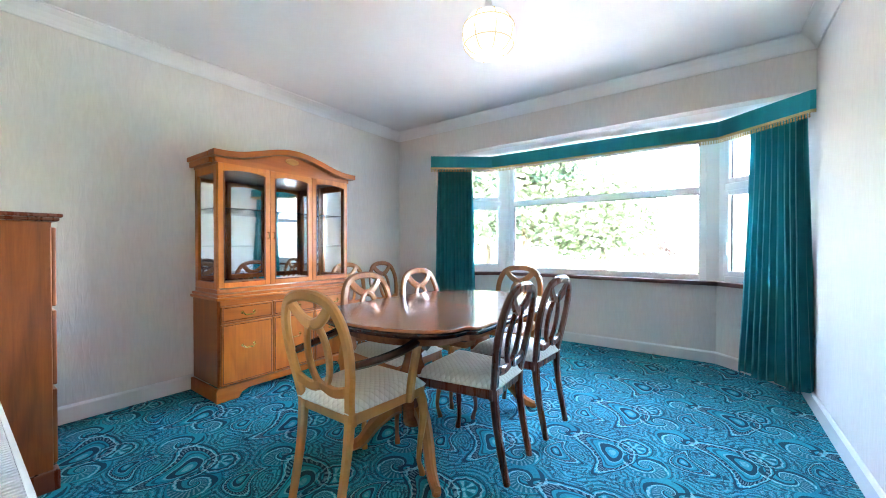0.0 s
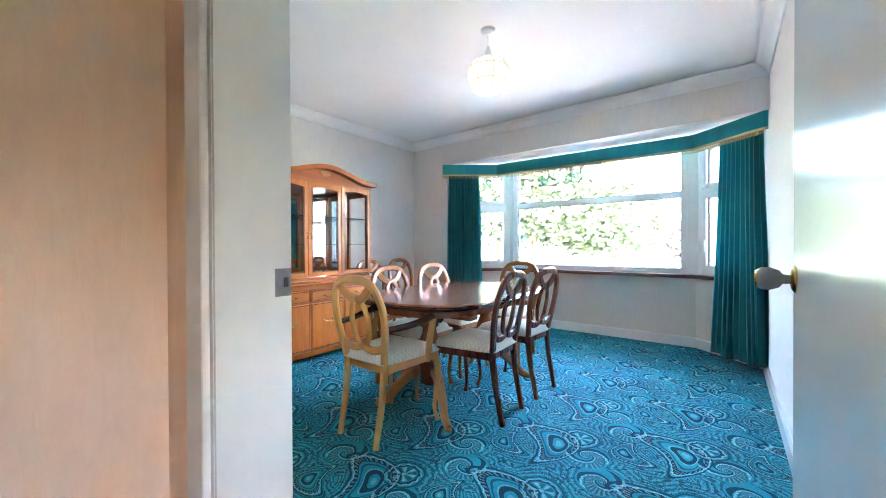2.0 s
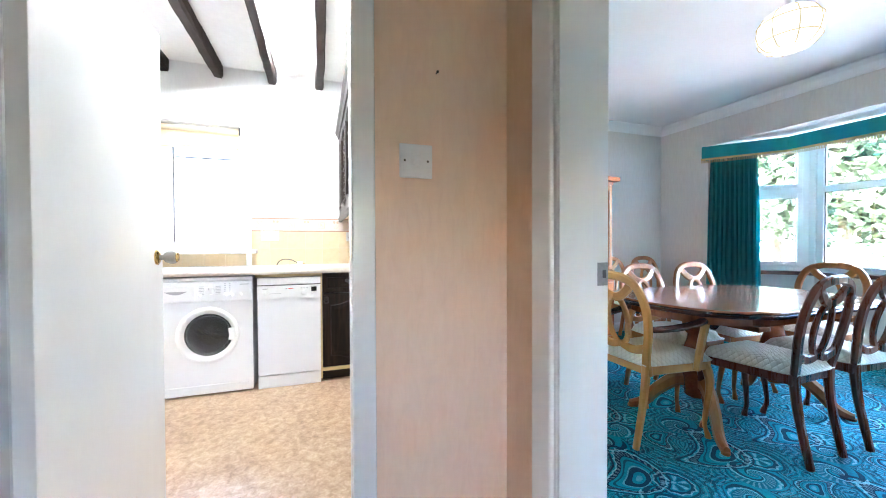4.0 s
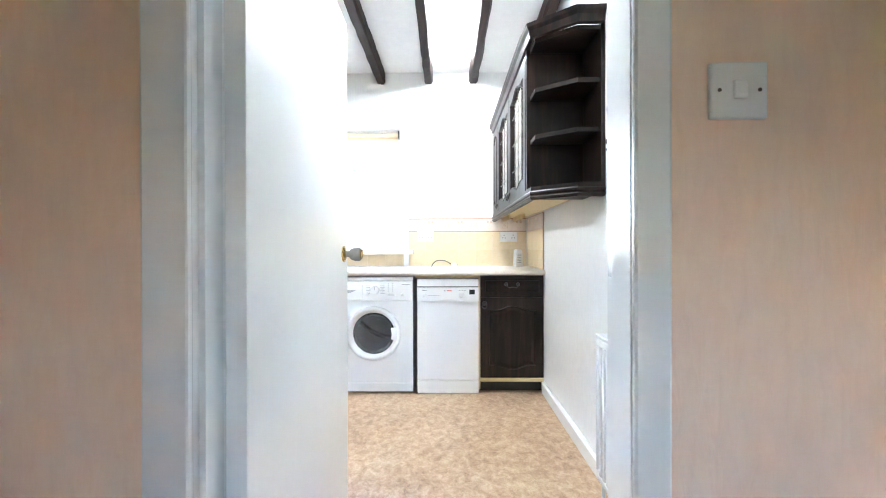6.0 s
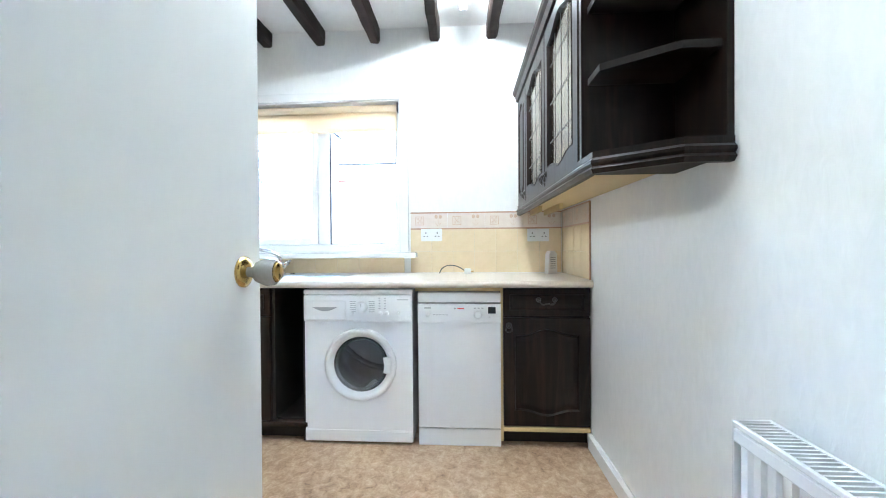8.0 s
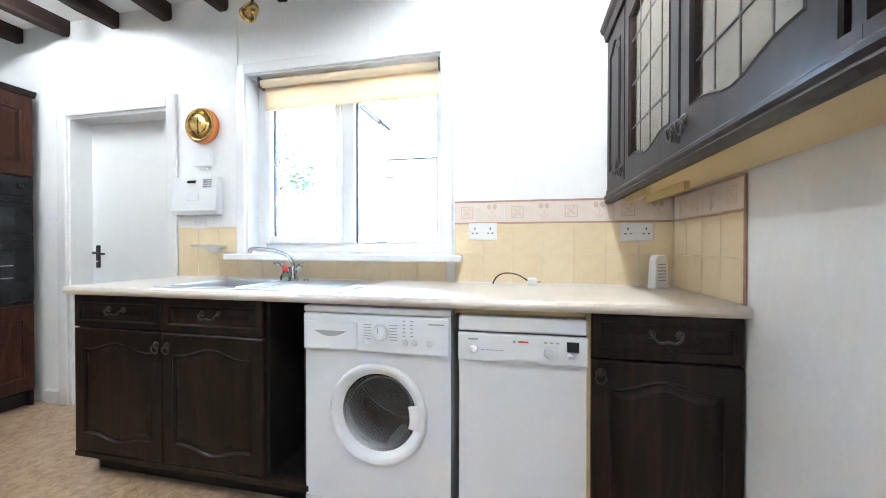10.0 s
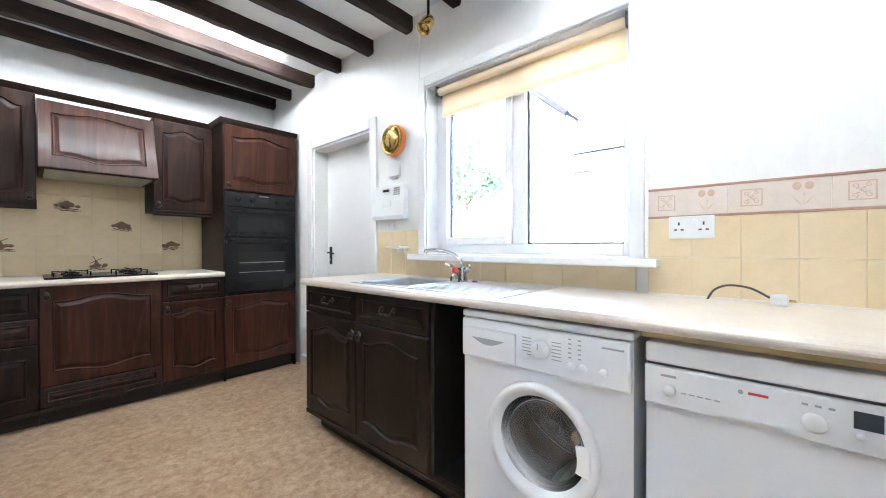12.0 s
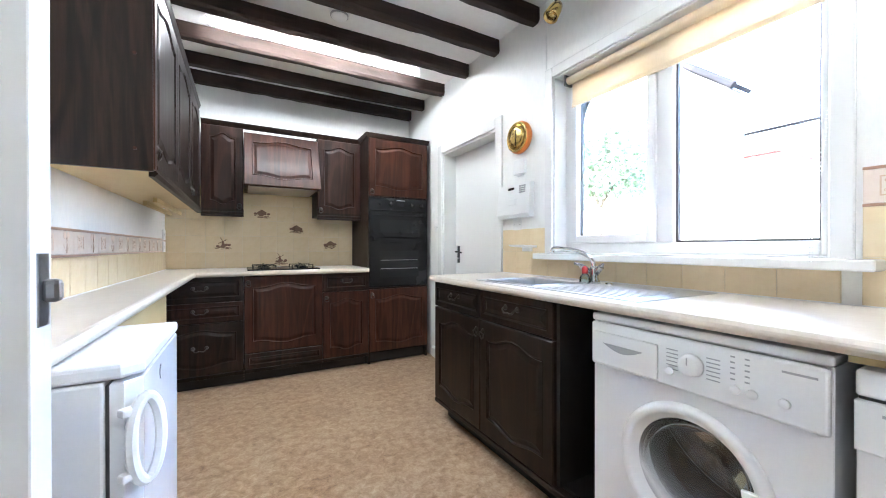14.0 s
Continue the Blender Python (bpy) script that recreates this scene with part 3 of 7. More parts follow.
def skirting(name, pts, side, h=0.10, t=0.018):
    """A board along a line of wall points; side: +1 lays it to the left of the way along."""
    k = side
    bm = bmesh.new()
    sec = [(0, 0), (0, h), (-t * 0.4 * k, h), (-t * k, h - 0.015), (-t * k, 0)]
    sweep([(x, y, 0) for x, y in pts], sec, bm=bm)
    setting(name, bm, GLOSS, "white painted skirting board")


skirting("baseboard_west", [(DW, DS), (DW, DN)], -1, 0.11)
skirting("baseboard_north", [(DW, DN), (-2.53, DN), (-2.53, 3.90)], -1, 0.11)
skirting("baseboard_bay", BAY, -1, 0.11)
skirting("baseboard_east", [(DE, 3.93), (DE, 0.1)], -1, 0.11)
skirting("baseboard_south", [(-0.34, DS), (DW, DS)], -1, 0.11)

# bay sill board
sill_in = [(-2.53, 3.83), (-1.99, 4.32), (0.17, 4.32), (0.69, 3.86)]
bm = bay_prism(0.735, 0.772, sill_in, [(-2.62, 3.98), (-1.99, 4.50), (0.18, 4.50), (0.78, 4.0)])
setting("window_sill_bay", bm, RAILW, "dark red varnished wooden window board")


def framed(name, p, q, z0, z1, transom, lights, label, sash=()):
    """A white window in the upright plane from p to q: frame, bars, panes; lights: inner posts as shares of the width."""
    d = Vector((q[0] - p[0], q[1] - p[1], 0))
    w = d.length
    ob = tagged(new(name), label, "", "", "structure")
    ob.matrix_basis = Matrix.Translation((p[0], p[1], 0)) @ Matrix.Rotation(math.atan2(d.y, d.x), 4, "Z")
    t = 0.055
    fr = boxes((0, t, -0.035, 0.035, z0, z1), (w - t, w, -0.035, 0.035, z0, z1), (t, w - t, -0.035, 0.035, z0, z0 + t), (t, w - t, -0.035, 0.035, z1 - t, z1), bevel=0.006)
    part("window_frame", fr, UPVC, ob)
    if transom:
        part("transom", box(t, w - t, -0.033, 0.033, transom - 0.032, transom + 0.032, 0.006), UPVC, ob)
    posts = [t] + [s * w for s in lights] + [w - t]
    for s in lights:
        part("mullion", box(s * w - 0.04, s * w + 0.04, -0.034, 0.034, z0 + t, z1 - t, 0.006), UPVC, ob)
    rows = [(z0 + t, transom - 0.032), (transom + 0.032, z1 - t)] if transom else [(z0 + t, z1 - t)]
    for i, (a, b) in enumerate(zip(posts, posts[1:])):
        a2, b2 = a + (0.04 if i else 0), b - (0.04 if i < len(posts) - 2 else 0)
        for lo, hi in rows:
            if i in sash:
                s = 0.045
                part("sash", boxes((a2, a2 + s, -0.048, 0.01, lo, hi), (b2 - s, b2, -0.048, 0.01, lo, hi), (a2 + s, b2 - s, -0.048, 0.01, lo, lo + s), (a2 + s, b2 - s, -0.048, 0.01, hi - s, hi), bevel=0.006), UPVC, ob)
                g = (a2 + s - 0.004, b2 - s + 0.004, lo + s - 0.004, hi - s + 0.004)
            else:
                g = (a2, b2, lo, hi)
            k = 0.009
            part("gasket", boxes((g[0], g[0] + k, -0.012, 0.012, g[2], g[3]), (g[1] - k, g[1], -0.012, 0.012, g[2], g[3]), (g[0] + k, g[1] - k, -0.012, 0.012, g[2], g[2] + k), (g[0] + k, g[1] - k, -0.012, 0.012, g[3] - k, g[3])), RUBBER, ob)
            pane = part("pane", box(g[0] + k, g[1] - k, -0.003, 0.003, g[2] + k, g[3] - k), GLASS, ob)
            pane.visible_shadow = False
    return ob


framed("window_1", (-1.99, 4.50), (0.08, 4.50), 0.772, 2.165, 1.645, (), "large white bay window with a fanlight above", ())
w2 = framed("window_2", (-2.62, 3.97), (-2.06, 4.465), 0.772, 2.165, 1.645, (), "narrow white side window of the bay", (0,))
w3 = framed("window_3", (0.20, 4.465), (0.78, 3.97), 0.772, 2.165, 1.645, (), "narrow white side window of the bay", (0,))
for w in (w2, w3):
    part("window_handle", boxes((0.08, 0.10, -0.07, -0.05, 1.02, 1.14), (0.085, 0.095, -0.055, -0.045, 1.0, 1.05), bevel=0.003), UPVC, w)
setting("bay_post_west", box(-2.07, -1.99, 4.44, 4.56, 0.772, 2.165, 0.006), UPVC, "white bay corner post")
setting("bay_post_east", box(0.08, 0.21, 4.44, 4.56, 0.772, 2.165, 0.006), UPVC, "white bay corner post")

# pelmet
PEL = [(-2.53, 3.50), (-1.96, 3.93), (0.16, 3.99), (0.655, 3.56)]
pelmet = thing("pelmet", "teal velvet pelmet with gold tasselled braid", "pelmet", (-0.9, 3.9, 2.0))
off = [(x + 0.9, y - 3.9) for x, y in PEL]
ends = [(-2.53 + 0.9, 3.60 - 3.9)] + off + [(0.68 + 0.9, 3.56 - 3.9)]
part("fabric", sweep([(x, y, 0.075) for x, y in ends], soft_rect(0.012, 0.15, 0.3)), VELVET, pelmet)
part("braid", sweep([(x, y - 0.009, 0.008) for x, y in ends], soft_rect(0.008, 0.022, 0.3)), BRAID, pelmet, "gold braid")
bm = bmesh.new()
for (x0, y0), (x1, y1) in zip(off, off[1:]):
    k = int(math.hypot(x1 - x0, y1 - y0) / 0.018)
    for i in range(k):
        s = (i + 0.5) / k
        lathe([(0.002, -0.004), (0.006, -0.012), (0.004, -0.018), (0.0065, -0.026), (0.002, -0.034)], 6, (x0 + (x1 - x0) * s, y0 + (y1 - y0) * s - 0.01, 0), bm=bm)
tagged(part("tassel_fringe", bm, BRAID, pelmet, "gold bobble fringe"), kind="stuff")


def curtain(p, q, top, folds, seed, bulge):
    """Gathered cloth hanging between two floor points."""
    rnd = random.Random(seed)
    ob = thing("curtain", "teal velvet curtain drawn open, hanging in folds", "curtain", (p[0], p[1], 0.085), group="bay curtains")
    d = Vector((q[0] - p[0], q[1] - p[1]))
    n = Vector((d.y, -d.x)).normalized()
    if n.y > 0:
        n = -n
    cols, rows = folds * 12, 18
    ph = [rnd.uniform(-0.35, 0.35) for _ in range(folds + 2)]
    am = [rnd.uniform(0.65, 1.3) for _ in range(folds + 2)]
    bm = bmesh.new()
    grid = []
    for j in range(rows + 1):
        z = j / rows
        line = []
        for i in range(cols + 1):
            s = i / cols
            f = s * folds
            a, b = int(f), f - int(f)
            amp = (am[a] * (1 - b) + am[a + 1] * b) * (0.036 + 0.024 * (1 - z))
            shift = (ph[a] * (1 - b) + ph[a + 1] * b) * (1 - z)
            turn = 2 * math.pi * (f + shift)
            wob = amp * (0.85 * math.sin(turn) + 0.30 * math.sin(2 * turn + 0.8))
            slide = 0.016 * math.sin(2 * turn) * (1 + 0.5 * (1 - z))
            spread = 1 + bulge * (1 - z) ** 1.4
            c = d * ((s - 0.5) * spread + 0.5) + d.normalized() * slide
            line.append(bm.verts.new((c.x + n.x * wob, c.y + n.y * wob, (top - 0.085) * z + 0.012 * (1 - z) * math.sin(1.7 * f))))
        grid.append(line)
    for j in range(rows):
        for i in range(cols):
            bm.faces.new((grid[j][i], grid[j][i + 1], grid[j + 1][i + 1], grid[j + 1][i]))
    bmesh.ops.solidify(bm, geom=bm.faces[:], thickness=0.003)
    part("drape", bm, VELVET, ob, smooth=True)
    part("heading_tape", sweep([(0, 0, top - 0.105), (d.x, d.y, top - 0.105)], soft_rect(0.02, 0.03)), VELVET, ob)
    return ob


curtain((-2.50, 3.60), (-2.19, 3.845), 2.06, 10, 3, 0.16)
curtain((0.375, 3.89), (0.635, 3.64), 2.06, 9, 5, 0.42)

# pendant
pend = thing("pendant_lamp", "round cream fabric pendant lamp, lit, on a white cord", "lamp", (-0.84, 1.83, 2.118))
shade_prof = [(0.07, 0.0), (0.098, 0.010), (0.128, 0.047), (0.139, 0.095), (0.133, 0.142), (0.107, 0.185), (0.068, 0.212), (0.04, 0.22)]
part("shade", lathe(shade_prof, 32), BULBGLOW, pend, "glowing cream fabric shade", True)
for i in range(8):
    a = math.pi * 2 * i / 8
    part("rib", sweep([((r + 0.002) * math.cos(a), (r + 0.002) * math.sin(a), h) for r, h in shade_prof], ring_section(0.0022, 5)), BRAID, pend)
for h, r in ((0.047, 0.1305), (0.142, 0.1355)):
    part("hoop", sweep([(r * math.cos(6.2832 * i / 32), r * math.sin(6.2832 * i / 32), h) for i in range(32)], ring_section(0.0022, 5), True), BRAID, pend)
part("lamp_holder", lathe([(0.018, 0.215), (0.02, 0.27), (0.012, 0.30)], 12), PLASTIC, pend)
part("cord", lathe([(0.004, 0.29), (0.004, 0.40)], 8), PLASTIC, pend)
part("ceiling_rose", lathe([(0.02, 0.375), (0.045, 0.392), (0.05, 0.411)], 20), PLASTIC, pend)
bulb = new("pendant_bulb", bpy.data.lights.new("pendant_bulb", "POINT"))
bulb.data.energy, bulb.data.color, bulb.data.shadow_soft_size = 0.00012, (1.0, 0.60, 0.28), 0.03
bulb.location = (-0.80, 1.83, 2.42)

# ---- dining chairs ----
def dining_chair(name, label, wood_mat, arms=False):
    """Faces +y; origin on the floor at the seat's middle."""
    c = thing(name, label, "chair", group="dining chairs")
    hw = 0.205
    part("front_rail", box(-hw - 0.005, hw + 0.005, 0.19, 0.215, 0.385, 0.435, 0.006), wood_mat, c)
    part("rear_rail", box(-hw + 0.02, hw - 0.02, -0.205, -0.185, 0.385, 0.44, 0.006), wood_mat, c)
    for s in (-1, 1):
        part("side_rail", sweep([(s * 0.165, -0.19, 0.412), (s * 0.198, 0.2, 0.412)], soft_rect(0.022, 0.052)), wood_mat, c)
    # cushion: a rounded, slightly domed pad, wider in front
    bm = bmesh.new()
    m = 12
    g = []
    for j in range(m + 1):
        v = j / m * 2 - 1
        row = []
        for i in range(m + 1):
            u = i / m * 2 - 1
            k = max(abs(u), abs(v))
            drop = 0.045 * max(0, (k - 0.72) / 0.28) ** 2.2
            x = u * (0.195 + 0.022 * v) * (1 - 0.05 * max(0, abs(v) - 0.7)) 
            y = v * 0.213 + 0.005 - 0.012 * (1 - v) / 2
            row.append(bm.verts.new((x, y, 0.487 - drop + 0.012 * (1 - u * u) * (1 - v * v))))
        g.append(row)
    for j in range(m):
        for i in range(m):
            bm.faces.new((g[j][i], g[j][i + 1], g[j + 1][i + 1], g[j + 1][i]))
    rim = g[0] + [g[j][m] for j in range(1, m + 1)] + [g[m][i] for i in range(m - 1, -1, -1)] + [g[j][0] for j in range(m - 1, 0, -1)]
    low = [bm.verts.new((v.co.x * 0.985, v.co.y * 0.985, 0.432)) for v in rim]
    for i in range(len(rim)):
        bm.faces.new((rim[i], rim[(i + 1) % len(rim)], low[(i + 1) % len(rim)], low[i]))
    bm.faces.new(low)
    part("seat", bm, QUILT, c, "cream quilted fabric seat pad", True)
    # back: hoop, oval splat, bands and rail, leaning back
    lean = lambda z: -0.20 - 0.155 * (z - 0.42) - 0.10 * max(0, z - 0.55) ** 2
    hoop2 = [(-0.155, 0.42), (-0.168, 0.50), (-0.19, 0.60), (-0.2, 0.70), (-0.188, 0.79), (-0.148, 0.865), (-0.08, 0.898), (0, 0.906)]
    hoop2 += [(-x, z) for x, z in hoop2[-2::-1]]
    pts = curve_points([(x, lean(z), z) for x, z in hoop2], 5)
    part("back_frame", sweep(pts, soft_rect(0.046, 0.030, 0.3), up=(0, 1, 0)), wood_mat, c, smooth=False)
    oval = [(0.068 * math.cos(a), 0.655 + 0.135 * math.sin(a)) for a in (2 * math.pi * i / 28 for i in range(28))]
    part("splat", sweep([(x, lean(z) + 0.003, z) for x, z in oval], soft_rect(0.032, 0.022, 0.3), True, up=(0, 1, 0)), wood_mat, c)
    for s in (-1, 1):
        band = curve_points([(s * 0.006, lean(0.785), 0.785), (s * 0.05, lean(0.80), 0.80), (s * 0.095, lean(0.835), 0.835), (s * 0.125, lean(0.872), 0.872)], 5)
        part("splat_band", sweep(band, soft_rect(0.050, 0.022, 0.3), up=(0, 1, 0)), wood_mat, c)
        foot = curve_points([(s * 0.01, lean(0.525), 0.522), (s * 0.06, lean(0.515), 0.508), (s * 0.11, lean(0.515), 0.512), (s * 0.165, lean(0.52), 0.53)], 5)
        part("back_rail", sweep(foot, soft_rect(0.044, 0.022, 0.3), up=(0, 1, 0)), wood_mat, c)
        # sabre back leg and cabriole front leg
        leg = curve_points([(s * 0.155, -0.198, 0.44), (s * 0.152, -0.205, 0.33), (s * 0.15, -0.222, 0.2), (s * 0.148, -0.262, 0.0)], 5)
        part("leg", sweep(leg, soft_rect(0.04, 0.038, 0.25), up=(0, 1, 0), scale=[1.08 - 0.3 * i / 15 for i in range(16)]), wood_mat, c)
        fl = curve_points([(s * 0.188, 0.19, 0.42), (s * 0.2, 0.205, 0.36), (s * 0.204, 0.212, 0.29), (s * 0.196, 0.2, 0.18), (s * 0.19, 0.192, 0.08), (s * 0.198, 0.205, 0.02), (s * 0.2, 0.208, 0.0)], 4)
        sc = [1.25, 1.3, 1.32, 1.3, 1.28, 1.25, 1.2, 1.12, 1.05, 0.98, 0.92, 0.86, 0.8, 0.74, 0.7, 0.66, 0.64, 0.62, 0.64, 0.7, 0.78, 0.82, 0.84, 0.84, 0.84]
        part("leg", sweep(fl, soft_rect(0.038, 0.038, 0.35), up=(0, 1, 0), scale=sc), wood_mat, c)
        if arms:
            arm = curve_points([(s * 0.19, lean(0.64), 0.635), (s * 0.225, -0.1, 0.64), (s * 0.245, 0.03, 0.655), (s * 0.245, 0.12, 0.672), (s * 0.243, 0.165, 0.668), (s * 0.243, 0.185, 0.645), (s * 0.243, 0.168, 0.632)], 5)
            part("arm", sweep(arm, soft_rect(0.042, 0.034, 0.35), scale=[0.85 + 0.3 * min(1, i / 15) for i in range(31)]), EDGEW if wood_mat is PALEW else wood_mat, c, "dark polished scrolled arm")
            sup = curve_points([(s * 0.235, 0.13, 0.65), (s * 0.24, 0.10, 0.58), (s * 0.235, 0.085, 0.5), (s * 0.212, 0.10, 0.40)], 5)
            part("arm_support", sweep(sup, soft_rect(0.034, 0.04, 0.3), up=(0, 1, 0)), wood_mat, c)
    return c


carver = dining_chair("carver_chair", "honey wood carver chair with arms and a cream quilted seat", PALEW, True)
carver.matrix_basis = pose(-1.20, 1.265, 0, 0, 0, 1)
side_dark = dining_chair("dining_chair", "dark mahogany oval-back dining chair with a cream seat", DARKW)
side_dark.matrix_basis = pose(-0.905, 1.775, 0, 0, 0, 93)
copy_thing(side_dark, pose(-0.89, 2.30, 0, 0, 0, 87))
side_honey = dining_chair("dining_chair", "honey wood oval-back dining chair with a cream seat", CHAIRW)
side_honey.matrix_basis = pose(-1.50, 1.81, 0, 0, 0, -90)
copy_thing(side_honey, pose(-1.50, 2.36, 0, 0, 0, -92))
copy_thing(side_honey, pose(-1.27, 2.93, 0, 0, 0, 182))
for x, y, r in ((-2.70, 2.63, -90), (-2.64, 3.09, -88)):
    spare = copy_thing(side_honey, pose(x, y, 0, 0, 0, r))
    spare["label"] = "honey wood oval-back chair standing against the wall"

# ---- dining table ----
table = thing("dining_table", "polished mahogany twin-pedestal dining table with shaped ends", "table", (-1.19, 1.95, 0))


def top_outline(grow):
    """D-ended outline with a small notch where sides meet the ends."""
    a, b = 0.50 + grow, 0.44 + grow
    pts = [(a, -b), (a, b), (a - 0.012, b + 0.03), (a - 0.035, b + 0.045)]
    n = 14
    for i in range(n + 1):
        ang = math.pi * i / n
        pts.append(((a - 0.045) * math.cos(ang), b + 0.055 + 0.255 * math.sin(ang) ** 0.85))
    pts += [(-a + 0.035, b + 0.045), (-a + 0.012, b + 0.03)]
    pts += [(-a, b), (-a, -b), (-a + 0.012, -b - 0.03), (-a + 0.035, -b - 0.045)]
    for i in range(n + 1):
        ang = math.pi * i / n
        pts.append((-(a - 0.045) * math.cos(ang), -b - 0.055 - 0.255 * math.sin(ang) ** 0.85))
    pts += [(a - 0.035, -b - 0.045), (a - 0.012, -b - 0.03)]
    return pts


def layered(levels, material, name, parent, label=""):
    bm = bmesh.new()
    rings = [[bm.verts.new((x, y, z)) for x, y in top_outline(g)] for g, z in levels]
    n = len(rings[0])
    for a, b in zip(rings, rings[1:]):
        for i in range(n):
            bm.faces.new((a[i], a[(i + 1) % n], b[(i + 1) % n], b[i]))
    bm.faces.new(rings[0]), bm.faces.new(rings[-1])
    return part(name, bm, material, parent, label)


layered([(-0.06, 0.705), (-0.03, 0.707), (-0.012, 0.713), (-0.016, 0.718), (-0.002, 0.723), (0.0, 0.731), (-0.008, 0.736), (-0.006, 0.7395)], EDGEW, "edge_moulding", table, "dark moulded table edge")
layered([(-0.006, 0.740), (-0.007, 0.744), (-0.014, 0.749), (-0.022, 0.750)], TABLEW, "tabletop", table, "glossy mahogany top")
layered([(-0.10, 0.655), (-0.10, 0.704)], TABLEW, "apron", table)
part("leaf_joint", box(-0.475, 0.475, -0.002, 0.002, 0.750, 0.7508), DARKW, table, "dark joint line between the leaves")
part("leaf_joint", box(-0.475, 0.475, 0.398, 0.402, 0.750, 0.7508), DARKW, table)
for s in (-1, 1):
    cy = s * 0.36
    part("pedestal", lathe([(0.075, 0.654), (0.08, 0.64), (0.05, 0.61), (0.04, 0.585), (0.06, 0.565), (0.062, 0.55), (0.045, 0.535), (0.05, 0.5), (0.072, 0.44), (0.078, 0.39), (0.066, 0.345), (0.05, 0.325), (0.068, 0.31), (0.07, 0.29), (0.062, 0.27), (0.062, 0.17), (0.03, 0.15)], 24, (0.03, cy, 0)), TABLEW, table, smooth=True)
    part("bearer", box(-0.33, 0.39, cy - 0.045, cy + 0.045, 0.625, 0.654, 0.006), TABLEW, table)
    for d in (-1, 1):
        leg = curve_points([(0.03 + d * 0.03, cy, 0.255), (0.03 + d * 0.10, cy + s * 0.04, 0.235), (0.03 + d * 0.18, cy + s * 0.10, 0.15), (0.03 + d * 0.235, cy + s * 0.145, 0.06), (0.03 + d * 0.285, cy + s * 0.18, 0.025), (0.03 + d * 0.31, cy + s * 0.195, 0.022)], 5)
        part("leg", sweep(leg, soft_rect(0.055, 0.075, 0.35), scale=[1.25 - 0.68 * i / 25 for i in range(26)]), CHAIRW, table, "honey-toned splayed leg")
        part("foot_pad", lathe([(0.02, 0.0), (0.022, 0.012), (0.016, 0.02)], 12, (0.03 + d * 0.30, cy + s * 0.19, 0)), CHAIRW, table)

# ---- china cabinet on the west wall ----
cab = thing("china_cabinet", "cherry wood display cabinet with glazed doors and drawers", "cabinet", (-3.105, 1.84, 0))
Y0, Y1, FX = -0.585, 0.585, 0.44
# carcass takes the cherry with shade painted in
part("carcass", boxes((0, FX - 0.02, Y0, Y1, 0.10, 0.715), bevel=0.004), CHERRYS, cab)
pl = [(Y0 - 0.02, 0), (Y0 + 0.13, 0), (Y0 + 0.15, 0.035), (Y0 + 0.2, 0.055), (Y1 - 0.2, 0.055), (Y1 - 0.15, 0.035), (Y1 - 0.13, 0), (Y1 + 0.02, 0), (Y1 + 0.02, 0.085), (Y1 + 0.005, 0.10), (Y0 - 0.005, 0.10), (Y0 - 0.02, 0.085)]
part("plinth", prism(pl, FX - 0.02, FX + 0.012, "x"), CHERRYH, cab)
for y in (Y0 - 0.018, Y1 - 0.002):
    part("side_plinth", box(0, FX - 0.021, y, y + 0.02, 0, 0.095, 0.003), CHERRYH, cab)
part("waist_moulding", boxes((0, FX + 0.025, Y0 - 0.022, Y1 + 0.022, 0.716, 0.738), (0, FX + 0.008, Y0 - 0.01, Y1 + 0.01, 0.7385, 0.76), bevel=0.007), CHERRYH, cab)


def bail(parent, x, y, z, w=0.085, m=None, axis="y", drop=0.018):
    """A drop handle across y (or x) on a face at x; it stands out along +x (or -y)."""
    h = part("handle", bmesh.new(), m or BRASS, parent, "cast metal drop handle")
    bm = bmesh.new()
    pts = curve_points([(0.004, -w / 2, 0), (0.018, -w / 2, -0.002), (0.022, -w * 0.28, -drop), (0.023, 0, -drop * 0.8), (0.022, w * 0.28, -drop), (0.018, w / 2, -0.002), (0.004, w / 2, 0)], 4)
    sweep(pts, ring_section(0.0045, 6), bm=bm)
    for s in (-1, 1):
        lathe([(0.012, 0.0), (0.011, 0.004), (0.005, 0.009)], 10, (0, s * w / 2, 0), "x", bm)
    bm.transform(Matrix.Translation((x, y, z)) @ (Matrix.Rotation(0, 4, "Z") if axis == "y" else Matrix.Rotation(radians(-90 if axis == "x-" else 90 if axis == "x+" else 180), 4, "Z")))
    bm.to_mesh(h.data)
    bm.free()
    return h


def edge_bead(parent, x, a, b, z0, z1, w=0.006):
    """A dark line let into the face near its edge."""
    m = 0.009
    a, b, z0, z1 = a + m, b - m, z0 + m, z1 - m
    part("beading", boxes((x - 0.001, x + 0.0012, a, a + w, z0, z1), (x - 0.001, x + 0.0012, b - w, b, z0, z1), (x - 0.001, x + 0.0012, a + w, b - w, z0, z0 + w), (x - 0.001, x + 0.0012, a + w, b - w, z1 - w, z1)), DARKW, parent, "dark inlaid line")


cells = [Y0 + 0.012, Y0 + 0.396, Y1 - 0.396, Y1 - 0.012]
